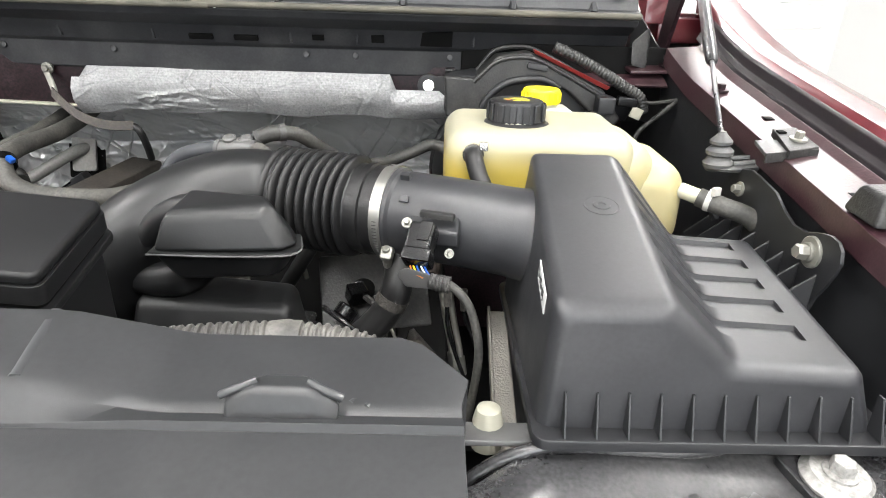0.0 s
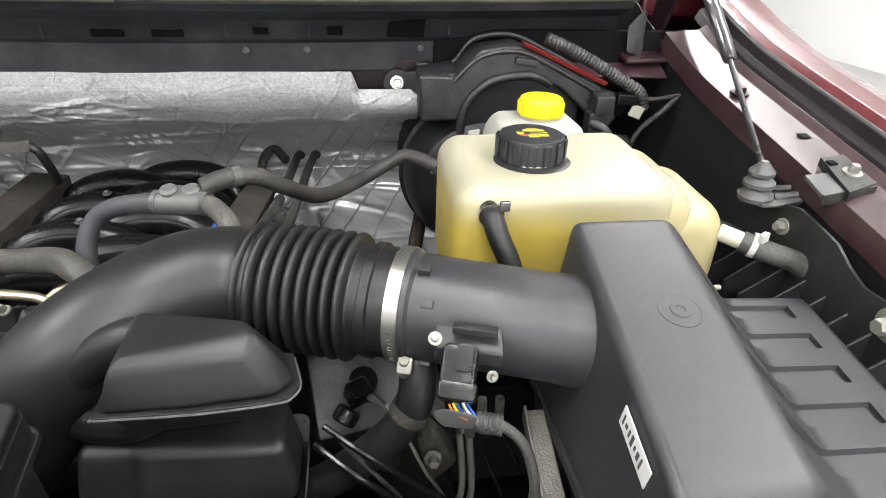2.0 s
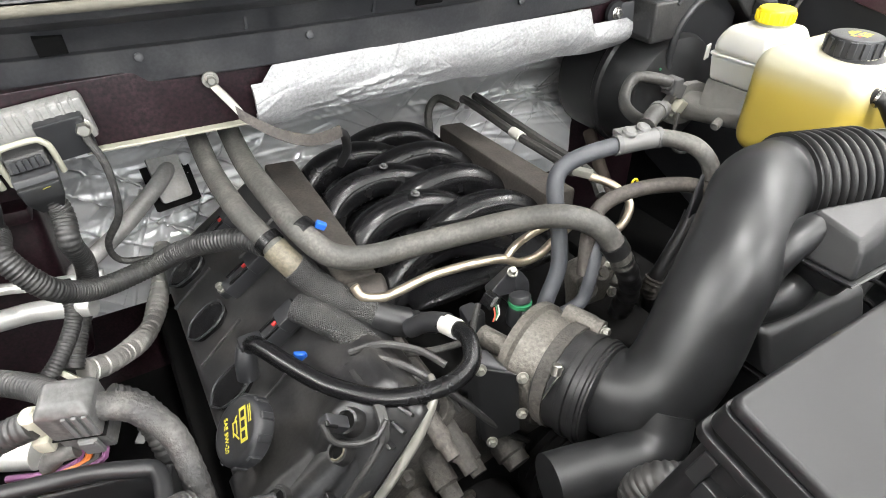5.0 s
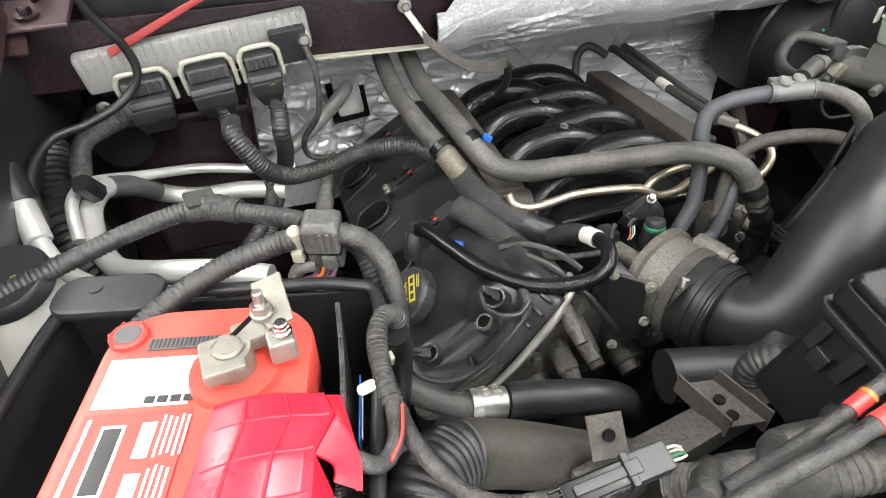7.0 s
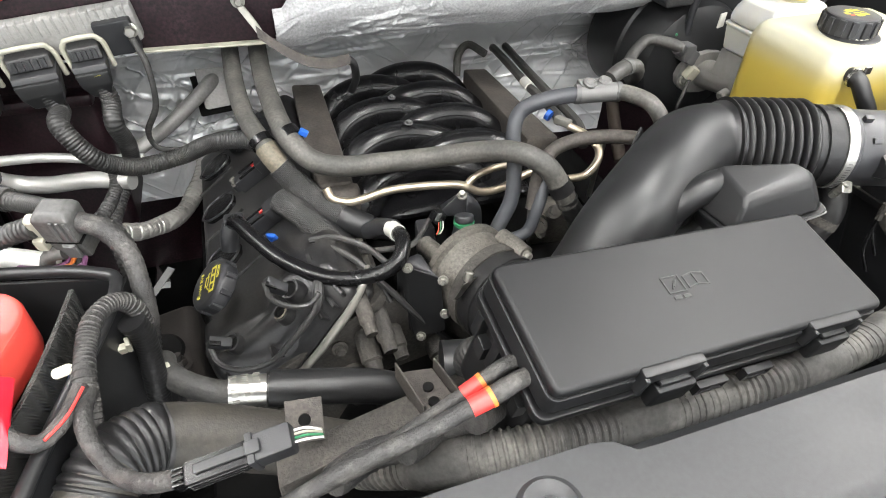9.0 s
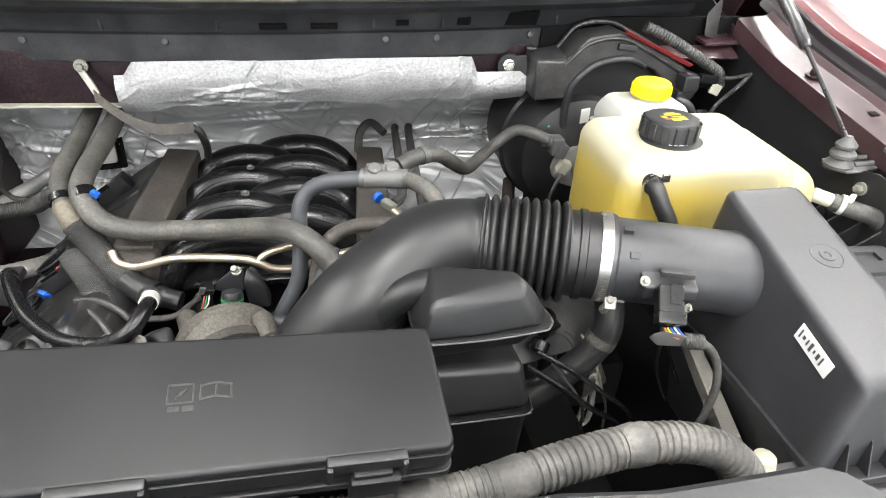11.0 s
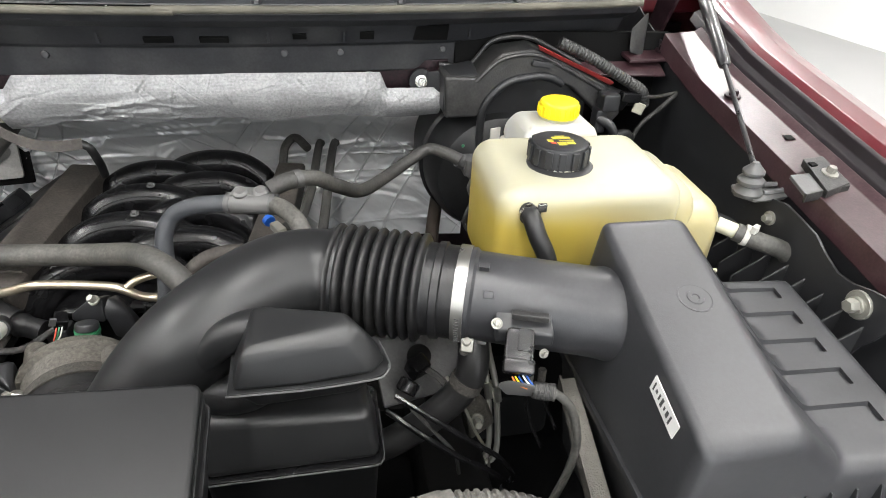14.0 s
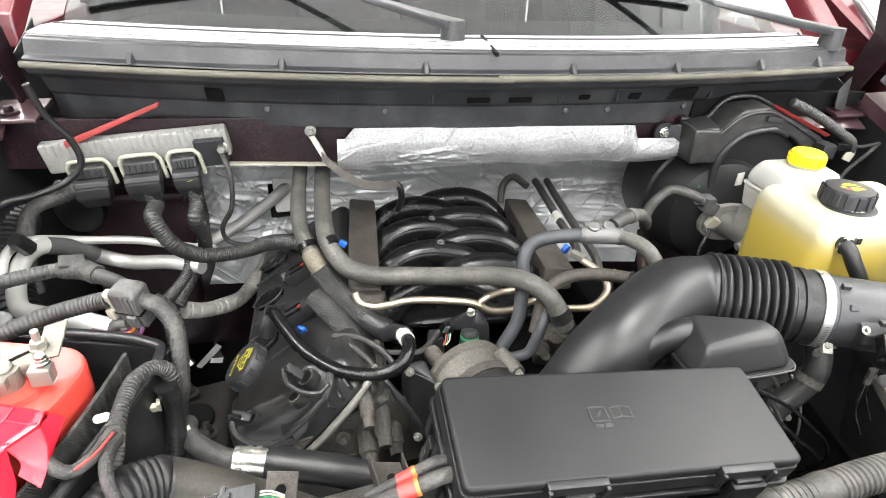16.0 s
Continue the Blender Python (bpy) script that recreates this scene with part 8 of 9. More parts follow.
part("crimp", hull([(-0.694, 1.121, 1.194), (-0.684, 1.121, 1.196), (-0.680, 1.108, 1.176), (-0.672, 1.108, 1.179), (-0.672, 1.100, 1.160), (-0.664, 1.100, 1.164), (-0.694, 1.117, 1.193), (-0.684, 1.117, 1.195), (-0.672, 1.095, 1.160), (-0.664, 1.095, 1.163)], 0.0015), ZINC, GS, "crimped metal lug")
part("sleeve", sheet(lambda u, v: (-0.672 + 0.11 * v + 0.02 * v * v, 1.098 - 0.02 * math.sin(v * 3.1) + 0.006 * (u - 0.5), 1.163 - 0.055 * math.sin(min(1, v * 1.15) * 1.5) + 0.015 * (u - 0.5)), 4, 16, 0.004), BROWN, GS, "brown cloth sleeve")
part("tail", tube([(-0.548, 1.10, 1.108), (-0.535, 1.10, 1.10), (-0.53, 1.11, 1.07), (-0.535, 1.13, 1.04)], 0.0065, 10), RUBBER_DARK, GS)
FP = thing("firewall_fitting", (-0.754, 1.37, 0.95), "silver plate fitting where a pipe enters the firewall", "pipe fitting")
part("plate", prism(rounded(-0.024, -0.045, 0.024, 0.045, 0.006), -0.004, 0.004, 0.001, pose(-0.760, 1.302, 1.010, 68, 0, 10)), PCM_METAL, FP, "dull silver plate")
part("backing", prism(rounded(-0.036, -0.06, 0.036, 0.06, 0.004), -0.004, 0.0, 0.001, pose(-0.760, 1.312, 1.010, 68, 0, 10)), VOID, FP)
part("pipe", tube([(-0.758, 1.308, 1.014), (-0.768, 1.288, 1.012), (-0.795, 1.268, 0.996), (-0.85, 1.245, 0.962), (-0.90, 1.225, 0.940), (-0.97, 1.20, 0.91)], 0.0125, 16), PCM_METAL, FP)

# ---- air conditioning pipes ----
AC = thing("ac_pipe", (-1.1, 0.9, 1.0), "bare aluminium air conditioning pipe with black service cap", "pipe", "ac pipes")
part("pipe", tube([(-0.90, 1.09, 0.955), (-0.965, 1.122, 0.950), (-1.03, 1.135, 0.945), (-1.075, 1.135, 0.958), (-1.105, 1.085, 1.010), (-1.130, 1.045, 1.036), (-1.142, 1.00, 1.035), (-1.135, 0.95, 1.02), (-1.112, 0.90, 1.012), (-1.07, 0.865, 1.022), (-1.03, 0.838, 1.034), (-0.99, 0.816, 1.04), (-0.94, 0.79, 1.04)], 0.0135, 18), AC_METAL, AC)
part("sleeve", tube([(-1.128, 1.05, 1.034), (-1.107, 1.082, 1.013), (-1.088, 1.118, 0.978)], 0.0152, 16), GREYPL, AC)
part("service_cap", lathe([(0.010, 0), (0.0135, 0.1), (0.0135, 0.85), (0.011, 1)], (-1.128, 1.005, 1.052), (-1.136, 0.985, 1.082), 8), RUBBER_DARK, AC)
AC2 = thing("ac_pipe", (-1.18, 0.85, 1.0), "bare aluminium air conditioning pipe with tall black cap", "pipe", "ac pipes")
part("pipe", tube([(-1.185, 0.93, 1.075), (-1.170, 0.90, 1.055), (-1.150, 0.87, 1.04), (-1.11, 0.835, 1.035), (-1.06, 0.80, 1.045), (-1.0, 0.765, 1.05)], 0.0095, 16), AC_METAL, AC2)
part("fitting", cyl((-1.175, 0.908, 1.060), (-1.192, 0.955, 1.090), 0.0145, 0.1, 18), AC_METAL, AC2)
part("service_cap", lathe([(0.016, 0), (0.0185, 0.08), (0.0185, 0.88), (0.015, 1)], (-1.190, 0.949, 1.086), (-1.203, 0.985, 1.116), 20), RUBBER_DARK, AC2)
AC3 = thing("ac_pipe", (-1.0, 1.1, 1.0), "thin bare aluminium air conditioning pipe", "pipe", "ac pipes")
part("pipe", tube([(-1.15, 0.94, 1.03), (-1.155, 0.99, 1.055), (-1.14, 1.04, 1.05), (-1.09, 1.10, 1.015), (-1.02, 1.14, 0.99), (-0.95, 1.14, 0.975), (-0.88, 1.13, 0.97)], 0.0075, 14), AC_METAL, AC3)
DH = thing("drain_hose", (-1.17, 0.95, 0.9), "black ribbed drain hose in the bay corner", "hose")
part("hose", tube([(-1.22, 1.16, 1.03), (-1.20, 1.10, 1.035), (-1.185, 1.02, 1.01), (-1.16, 0.96, 0.97), (-1.12, 0.92, 0.93), (-1.08, 0.90, 0.88)], 0.038, 20, 0.002, corrugate(0.011, 0.05)), RUBBER_DARK, DH)

# ---- harness and connector behind the battery ----
BHN = thing("battery_harness", (-0.95, 0.75, 1.1), "corrugated battery wiring harness with taped joints", "wiring harness", "wiring harnesses")
loom([(-1.20, 0.77, 1.09), (-1.14, 0.79, 1.10), (-1.07, 0.81, 1.112), (-1.02, 0.825, 1.116), (-0.99, 0.83, 1.116)], 0.0095, "loom", BHN, pitch=0.005)
taped([(-1.005, 0.828, 1.117), (-0.98, 0.825, 1.117), (-0.955, 0.81, 1.116)], 0.013, "taped_joint", BHN)
loom([(-0.96, 0.812, 1.116), (-0.93, 0.785, 1.122), (-0.905, 0.75, 1.135), (-0.895, 0.725, 1.145)], 0.0095, "loom", BHN, pitch=0.005)
loom([(-1.05, 0.685, 1.10), (-1.02, 0.70, 1.112), (-0.98, 0.715, 1.122), (-0.935, 0.72, 1.132), (-0.91, 0.715, 1.14)], 0.010, "loom", BHN, pitch=0.005)
part("tape_tag", box((-0.99, 0.828, 1.128), (0.03, 0.02, 0.006), 0.002, (20, 10, 20)), TAPE, BHN)
BCN = thing("battery_connector", (-0.89, 0.705, 1.14), "dusty black wiring connector clipped behind the battery", "connector")
bcm = pose(-0.884, 0.710, 1.143, 12, 0, -20) @ Matrix.Scale(0.80, 4)


def on_bcn(bm):
    bmesh.ops.transform(bm, matrix=bcm, verts=bm.verts)
    return bm


part("body", on_bcn(hull([(a * (0.021 - c), b, z_) for a in (-1, 1) for b, z_, c in ((-0.017, 0.020, 0), (0.017, 0.020, 0), (-0.018, -0.016, 0.002), (0.017, -0.016, 0.002), (-0.010, 0.027, 0.006), (0.012, 0.027, 0.006))], 0.003)), CONN_GREY, BCN, "dusty grey upper shell")
for q in range(3):
    part("rib", on_bcn(box((0.002 + 0.0075 * q, -0.0185, 0.004), (0.004, 0.003, 0.030), 0.001)), GREYPL, BCN)
part("seam", on_bcn(box((0, 0, -0.0165), (0.041, 0.035, 0.002), 0.0005)), VOID, BCN)
part("lower_shell", on_bcn(hull([(a * 0.019, b, z_) for a in (-1, 1) for b, z_ in ((-0.016, -0.0175), (0.016, -0.0175), (-0.013, -0.046), (0.013, -0.046))], 0.003)), CONN_GREY, BCN)
part("latch", on_bcn(join(box((0.006, -0.019, -0.028), (0.016, 0.005, 0.022), 0.002), box((0.006, -0.0215, -0.020), (0.012, 0.003, 0.005), 0.001))), GREYPL, BCN)
part("bracket_loop", on_bcn(tube([(-0.012, -0.012, -0.040), (-0.030, -0.014, -0.044), (-0.040, -0.016, -0.058), (-0.042, -0.018, -0.075)], 0.0085, 12)), CONN_GREY, BCN)
part("lock", on_bcn(join(lathe([(0.004, 0), (0.0085, 0.15), (0.0085, 0.4), (0.006, 0.5), (0.007, 1)], (-0.030, -0.004, 0.014), (-0.030, -0.006, -0.022), 14), box((-0.030, -0.012, -0.024), (0.014, 0.012, 0.018), 0.003))), OFFWHITE, BCN, "ivory locking clip")
for k, m_ in enumerate((PURPLE, ORANGE, TAPE, PURPLE)):
    part("wire", on_bcn(tube([(-0.012 + 0.006 * k, -0.008, -0.044), (-0.016 + 0.007 * k, -0.016, -0.056), (-0.040 + 0.006 * k, -0.022 - 0.002 * k, -0.060), (-0.075, -0.020, -0.062 - 0.004 * k)], 0.0030, 8)), m_, BCN)
taped([(-0.872, 0.705, 1.145), (-0.852, 0.70, 1.135), (-0.836, 0.685, 1.115), (-0.832, 0.665, 1.085), (-0.835, 0.655, 1.05)], 0.0095, "taped_lead", BCN)
loom([(-0.868, 0.725, 1.13), (-0.850, 0.72, 1.11), (-0.842, 0.70, 1.08), (-0.842, 0.68, 1.04), (-0.85, 0.66, 0.99)], 0.011, "loom", BCN, pitch=0.005)
UH = thing("taped_harness", (-0.845, 0.6, 1.0), "grey cloth-taped harness looped over the battery tray", "wiring harness", "wiring harnesses")
part("harness", tube([(-0.862, 0.630, 0.955), (-0.852, 0.633, 0.985), (-0.842, 0.640, 1.03), (-0.837, 0.645, 1.065), (-0.840, 0.644, 1.088), (-0.851, 0.634, 1.102), (-0.862, 0.612, 1.106), (-0.866, 0.585, 1.102), (-0.866, 0.555, 1.095), (-0.864, 0.532, 1.080), (-0.872, 0.515, 1.055), (-0.880, 0.50, 1.02)], 0.0084, 16, 0.0008, lambda s, L: 0.95 + 0.11 * ((s / 0.0042 + 0.6 * math.sin(s * 120.0)) % 1.0) ** 2 + 0.07 * math.sin(s * 83.0) * math.sin(s * 31.0)), TAPE, UH)
part("inner_wrap", tube([(-0.850, 0.630, 0.955), (-0.843, 0.632, 1.0), (-0.838, 0.634, 1.05), (-0.842, 0.632, 1.078)], 0.0115, 16, 0.0012, wraps(0.004, 0.05)), RUBBER_DARK, UH, "black ribbed inner wrap")
part("clip", join(box((-0.857, 0.622, 1.056), (0.012, 0.007, 0.011), 0.002, (20, 0, 10)), box((-0.850, 0.625, 1.057), (0.004, 0.009, 0.015), 0.001, (20, 0, 10))), OFFWHITE, UH, "ivory wiring clip")
part("pale_tag", prism(rounded(-0.008, -0.0045, 0.008, 0.0045, 0.0042), -0.001, 0.001, 0.0005, pose(-0.881, 0.567, 1.100, 40, 0, 15)), OFFWHITE, UH, "ivory plastic tag")
RW = thing("battery_lead", (-0.88, 0.52, 1.1), "black taped battery lead with red stripe", "cable")
taped([(-0.925, 0.525, 1.135), (-0.915, 0.515, 1.125), (-0.90, 0.502, 1.112), (-0.885, 0.500, 1.104), (-0.872, 0.515, 1.104), (-0.866, 0.545, 1.10)], 0.0064, "lead", RW)
part("red_stripe", tube([(-0.880, 0.4965, 1.1095), (-0.868, 0.513, 1.1095), (-0.861, 0.538, 1.108)], 0.0012, 8), RED_TAPE, RW)

# ---- battery ----
BAT = thing("battery", (-1.0, 0.55, 0.92), "red sealed car battery with printed labels", "battery")
bm_ = pose(-1.009, 0.549, 1.118, 0, 0, -14)


def on_bat(bm):
    bmesh.ops.transform(bm, matrix=bm_, verts=bm.verts)
    return bm


case = part("case", on_bat(prism(rounded(-0.080, -0.127, 0.080, 0.127, 0.045, 8), -0.045, 0.0, 0.005)), BATT_RED, BAT)
part("lower_case", on_bat(prism(rounded(-0.078, -0.125, 0.078, 0.125, 0.043, 8), -0.20, -0.043, 0.004)), DUSTY, BAT)
part("vent_cap", on_bat(lathe([(0.0105, 0), (0.0105, 0.6), (0.0095, 1)], (-0.064, 0.098, 0.001), (-0.064, 0.098, 0.0052), 28)), GREYPL, case, "round grey vent plug")
part("vent_ring", on_bat(lathe([(0.0150, 0), (0.0145, 0.8), (0.0125, 1), (0.0110, 0.9)], (-0.064, 0.098, -0.001), (-0.064, 0.098, 0.0050), 28)), RED_TAPE, case, "raised red ring")
for k in range(6):
    a = 2 * math.pi * k / 6
    part("ring_notch", on_bat(box((-0.064 + 0.0142 * math.cos(a), 0.098 + 0.0142 * math.sin(a), 0.0035), (0.0016, 0.003, 0.0036), 0.0005, (0, 0, math.degrees(a)), 1)), BATT_RED, case)
strip = part("terminal_strip", on_bat(box((-0.016, 0.088, 0.0012), (0.060, 0.011, 0.0024), 0.0008)), GREYPL, case, "dark hatched strip")
for k in range(18):
    part("hatch", on_bat(box((-0.043 + 0.0032 * k, 0.088, 0.0026), (0.0012, 0.0095, 0.0005), 0)), LABEL_BLACK, strip)
lab = part("label", on_bat(box((-0.036, 0.053, 0.0006), (0.066, 0.044, 0.0012), 0.0003)), LABEL_WHITE, case, "white printed label")
for k in range(5):
    part("bar", on_bat(box((-0.025 + k * 0.006, 0.068, 0.0014), (0.0022, 0.007, 0.0004), 0)), INK_GREY, lab)
for k in range(4):
    part("box_mark", on_bat(box((-0.030 + k * 0.009, 0.036, 0.0014), (0.007, 0.006, 0.0004), 0)), LABEL_BLACK, lab)
lab_m = bm_ @ pose(0, 0.026, 0) @ Matrix.Diagonal((0.9, 0.9, 1, 1))


def on_lab(bm):
    bmesh.ops.transform(bm, matrix=lab_m, verts=bm.verts)
    return bm


lab2 = part("label", on_lab(box((-0.038, -0.044, 0.0006), (0.080, 0.088, 0.0012), 0.0003)), LABEL_RED, case, "red and white brand label")
part("logo_plate", on_lab(box((-0.052, -0.040, 0.0014), (0.018, 0.058, 0.0004), 0)), LABEL_WHITE, lab2)
part("logo_core", on_lab(box((-0.052, -0.040, 0.0018), (0.013, 0.052, 0.0004), 0)), LABEL_BLACK, lab2)
for dx, y0, h in ((-0.026, -0.025, 0.030), (-0.026, -0.066, 0.028)):
    part("data_field", on_lab(box((dx, y0, 0.0014), (0.011, h, 0.0004), 0)), LABEL_WHITE, lab2)
for k in range(9):
    part("print_bar", on_lab(box((-0.016 + 0.0045 * (k % 5), -0.022 - 0.042 * (k // 5), 0.0014), (0.0018, 0.036 - 0.003 * (k % 3), 0.0004), 0)), LABEL_WHITE, lab2)
part("print_bar", on_lab(box((-0.072, -0.042, 0.0014), (0.003, 0.075, 0.0004), 0)), LABEL_WHITE, lab2)
lab3 = part("label", on_lab(box((-0.040, -0.105, 0.0006), (0.082, 0.032, 0.0012), 0.0003)), LABEL_BLACK, case, "black warning label")
for k in range(4):
    for j in range(3):
        part("print_bar", on_lab(box((-0.066 + 0.016 * k, -0.097 - 0.008 * j, 0.0014), (0.012, 0.002, 0.0004), 0)), LABEL_WHITE, lab3)
part("warning_text", on_lab(text_mesh("DO NOT OPEN", 0.006, pose(-0.012, -0.106, 0.0014, 0, 0, 76))), LABEL_WHITE, lab3)
post_m = bm_ @ pose(0.026, 0.056, 0.0)


def on_post(bm):
    bmesh.ops.transform(bm, matrix=post_m, verts=bm.verts)
    return bm


part("terminal_base", on_post(lathe([(0.034, 0), (0.032, 1)], (0, 0, 0), (0, 0, 0.006), 28)), BATT_RED, case)
TC = thing("battery_clamp", (-0.965, 0.595, 1.12), "dull grey lead battery terminal clamp with bolts", "terminal clamp")
part("clamp", on_post(join(lathe([(0.016, 0), (0.0165, 0.3), (0.0155, 1)], (0, 0, 0.006), (0, 0, 0.026), 24), box((-0.004, -0.004, 0.020), (0.030, 0.036, 0.013), 0.003, (0, 0, 20)), box((0.012, 0.018, 0.020), (0.026, 0.022, 0.014), 0.003, (0, 0, 25)))), LEAD, TC)
part("split_gap", on_post(box((0.006, 0.020, 0.0215), (0.004, 0.024, 0.013), 0.0005, (0, 0, -30))), VOID, TC)
part("post_top", on_post(lathe([(0.011, 0), (0.011, 0.6), (0.009, 1)], (0, 0, 0.026), (0, 0, 0.030), 20)), LEAD, TC)
part("nut_block", on_post(box((0.036, 0.006, 0.020), (0.020, 0.018, 0.020), 0.003, (0, 0, 20))), ZINC, TC, "bright square nut block")
part("stud", on_post(join(cyl((0.038, 0.008, 0.03), (0.038, 0.008, 0.042), 0.005, 0.2, 12), hexbolt((0.038, 0.008, 0.032), (0, 0, 1), 0.006, 0.005, 1.2))), BRIGHT, TC)
part("bolt", on_post(join(hexbolt((0.020, 0.030, 0.030), (0, 0, 1), 0.008, 0.008, 1.1), cyl((0.020, 0.030, 0.03), (0.020, 0.030, 0.052), 0.004, 0.2, 12))), STEEL, TC)
part("strap", on_post(box((0.026, 0.040, 0.032), (0.024, 0.045, 0.003), 0.001, (15, -15, 15))), LEAD, TC)
RCV = thing("terminal_cover", (-0.95, 0.49, 1.12), "bright red ribbed plastic battery terminal cover", "battery cover")


def along(line, v):
    f = v * (len(line) - 1)
    i = min(int(f), len(line) - 2)
    return Vector(line[i]).lerp(Vector(line[i + 1]), f - i)


COVER_LEFT = [(-0.985, 0.562, 1.134), (-0.994, 0.533, 1.136), (-1.004, 0.502, 1.134), (-1.020, 0.472, 1.128), (-1.034, 0.432, 1.118)]
COVER_RIGHT = [(-0.914, 0.549, 1.134), (-0.909, 0.522, 1.138), (-0.925, 0.499, 1.138), (-0.933, 0.468, 1.132), (-0.945, 0.420, 1.122)]


def cover_sheet(u, v):
    """Domed top between its two edges, turned down along the left side and the back."""
    p = along(COVER_LEFT, v).lerp(along(COVER_RIGHT, v), u)
    p.z += 0.007 * math.sin(math.pi * min(1.0, u * 1.1)) - 0.022 * max(0.0, 0.10 - u) / 0.10 - 0.016 * max(0.0, 0.06 - v) / 0.06
    return p


part("shell", sheet(cover_sheet, 40, 40, 0.003), COVER_RED, RCV, angle=50)
for v_ in (0.24, 0.46, 0.68, 0.90):
    part("rib", tube([cover_sheet(u_, v_) + Vector((0, 0, 0.0030)) for u_ in np.linspace(0.14, 0.97, 9)], 0.0013, 6), COVER_RED, RCV)
for u_ in (0.36, 0.68):
    part("rib", tube([cover_sheet(u_, v_) + Vector((0, 0, 0.0030)) for v_ in np.linspace(0.09, 0.97, 12)], 0.0013, 6), COVER_RED, RCV)
WING_TOP = [(-0.911, 0.545, 1.132), (-0.908, 0.522, 1.1385), (-0.925, 0.4985, 1.1385)]
WING_LOW = [(-0.904, 0.548, 1.118), (-0.902, 0.484, 1.106), (-0.918, 0.489, 1.118)]
part("wing", sheet(lambda u, v: along(WING_TOP, u).lerp(along(WING_LOW, u), v) + Vector((0.006, 0, 0)) * math.sin(math.pi * v), 24, 10, 0.003), COVER_RED, RCV, angle=50)
SIDE_TOP = [(-0.925, 0.4985, 1.1385), (-0.933, 0.468, 1.132), (-0.945, 0.420, 1.122)]
SIDE_LOW = [(-0.920, 0.487, 1.112), (-0.918, 0.455, 1.085), (-0.926, 0.410, 1.070)]
part("side", sheet(lambda u, v: along(SIDE_TOP, u).lerp(along(SIDE_LOW, u), v), 20, 8, 0.003), COVER_RED, RCV, angle=50)

TR = thing("battery_tray", (-0.99, 0.56, 0.9), "black plastic battery tray with rounded rim", "battery tray")


def tray_wall(x0, y0, x1, y1, h=0.0, t=0.005):
    c = ((x0 + x1) / 2, (y0 + y1) / 2, -0.12 + h / 2)
    return on_bat(box(c, (abs(x1 - x0) + t, abs(y1 - y0) + t, 0.19 + h), 0.004))


part("side_wall", tray_wall(0.128, -0.16, 0.128, 0.165), SMOOTH, TR)
part("back_wall", tray_wall(-0.15, 0.165, 0.128, 0.165), SMOOTH, TR)
part("outer_wall", tray_wall(-0.15, -0.16, -0.15, 0.165), SMOOTH, TR)
part("rim", on_bat(tube([(-0.15, -0.14, -0.026), (-0.15, 0.13, -0.022), (-0.12, 0.165, -0.020), (0.0, 0.168, -0.018), (0.10, 0.165, -0.018), (0.128, 0.14, -0.022), (0.128, 0.0, -0.026), (0.128, -0.15, -0.03)], 0.006, 10)), SMOOTH, TR)
part("corner_ear", on_bat(join(prism(rounded(-0.155, 0.14, -0.06, 0.19, 0.02), -0.022, -0.010, 0.004), lathe([(0.006, 0), (0.006, 1)], (-0.12, 0.17, -0.011), (-0.12, 0.17, -0.009), 14))), RUBBER_DARK, TR)
part("floor_pan", on_bat(box((-0.01, 0.0, -0.215), (0.29, 0.34, 0.02), 0.004)), SMOOTH, TR)
part("heat_wrap", on_bat(sheet(lambda u, v: (0.094 + 0.012 * math.sin(3.1 * u), -0.15 + 0.29 * u, -0.19 + 0.175 * v), 20, 6, 0.004)), BRAID, TR, "woven grey heat wrap")
part("blue_tag", on_bat(hull([(0.1118, 0.02, -0.06), (0.1118, 0.06, -0.055), (0.1118, 0.075, -0.035), (0.1118, 0.02, -0.045), (0.1130, 0.02, -0.06), (0.1130, 0.06, -0.055), (0.1130, 0.075, -0.035), (0.1130, 0.02, -0.045)], 0.0003, 1)), BLUE, TR, "blue tag")
part("blue_tag_bar", on_bat(box((0.1138, 0.045, -0.050), (0.0008, 0.034, 0.005), 0, (12, 0, 0))), LABEL_WHITE, TR)

# ---- washer bottle ----
WS = thing("washer_bottle", (-1.17, 0.80, 1.0), "white washer fluid bottle with printed black cap", "washer bottle")
part("neck", hull([(-1.17 + r * math.cos(a), 0.80 + r * math.sin(a), z) for r, z in ((0.034, 1.085), (0.036, 1.05), (0.06, 1.0), (0.06, 0.9)) for a in np.linspace(0, 2 * math.pi, 18, endpoint=False)], 0.004), TANK_BRAKE, WS)
part("cap", lathe([(0.038, 0), (0.041, 0.15), (0.041, 0.75), (0.037, 1)], (-1.17, 0.80, 1.083), (-1.172, 0.795, 1.103), 32), PLASTIC, WS, "black printed screw cap")
part("print_text", text_mesh("ONLY", 0.013, pose(-1.157, 0.795, 1.1036, 0, 0, 80)), YELLOW_INK, WS)
part("print_mark", join(box((-1.182, 0.797, 1.1036), (0.018, 0.003, 0.0006), 0, (0, 0, 30)), box((-1.180, 0.790, 1.1036), (0.016, 0.003, 0.0006), 0, (0, 0, -30))), YELLOW_INK, WS)

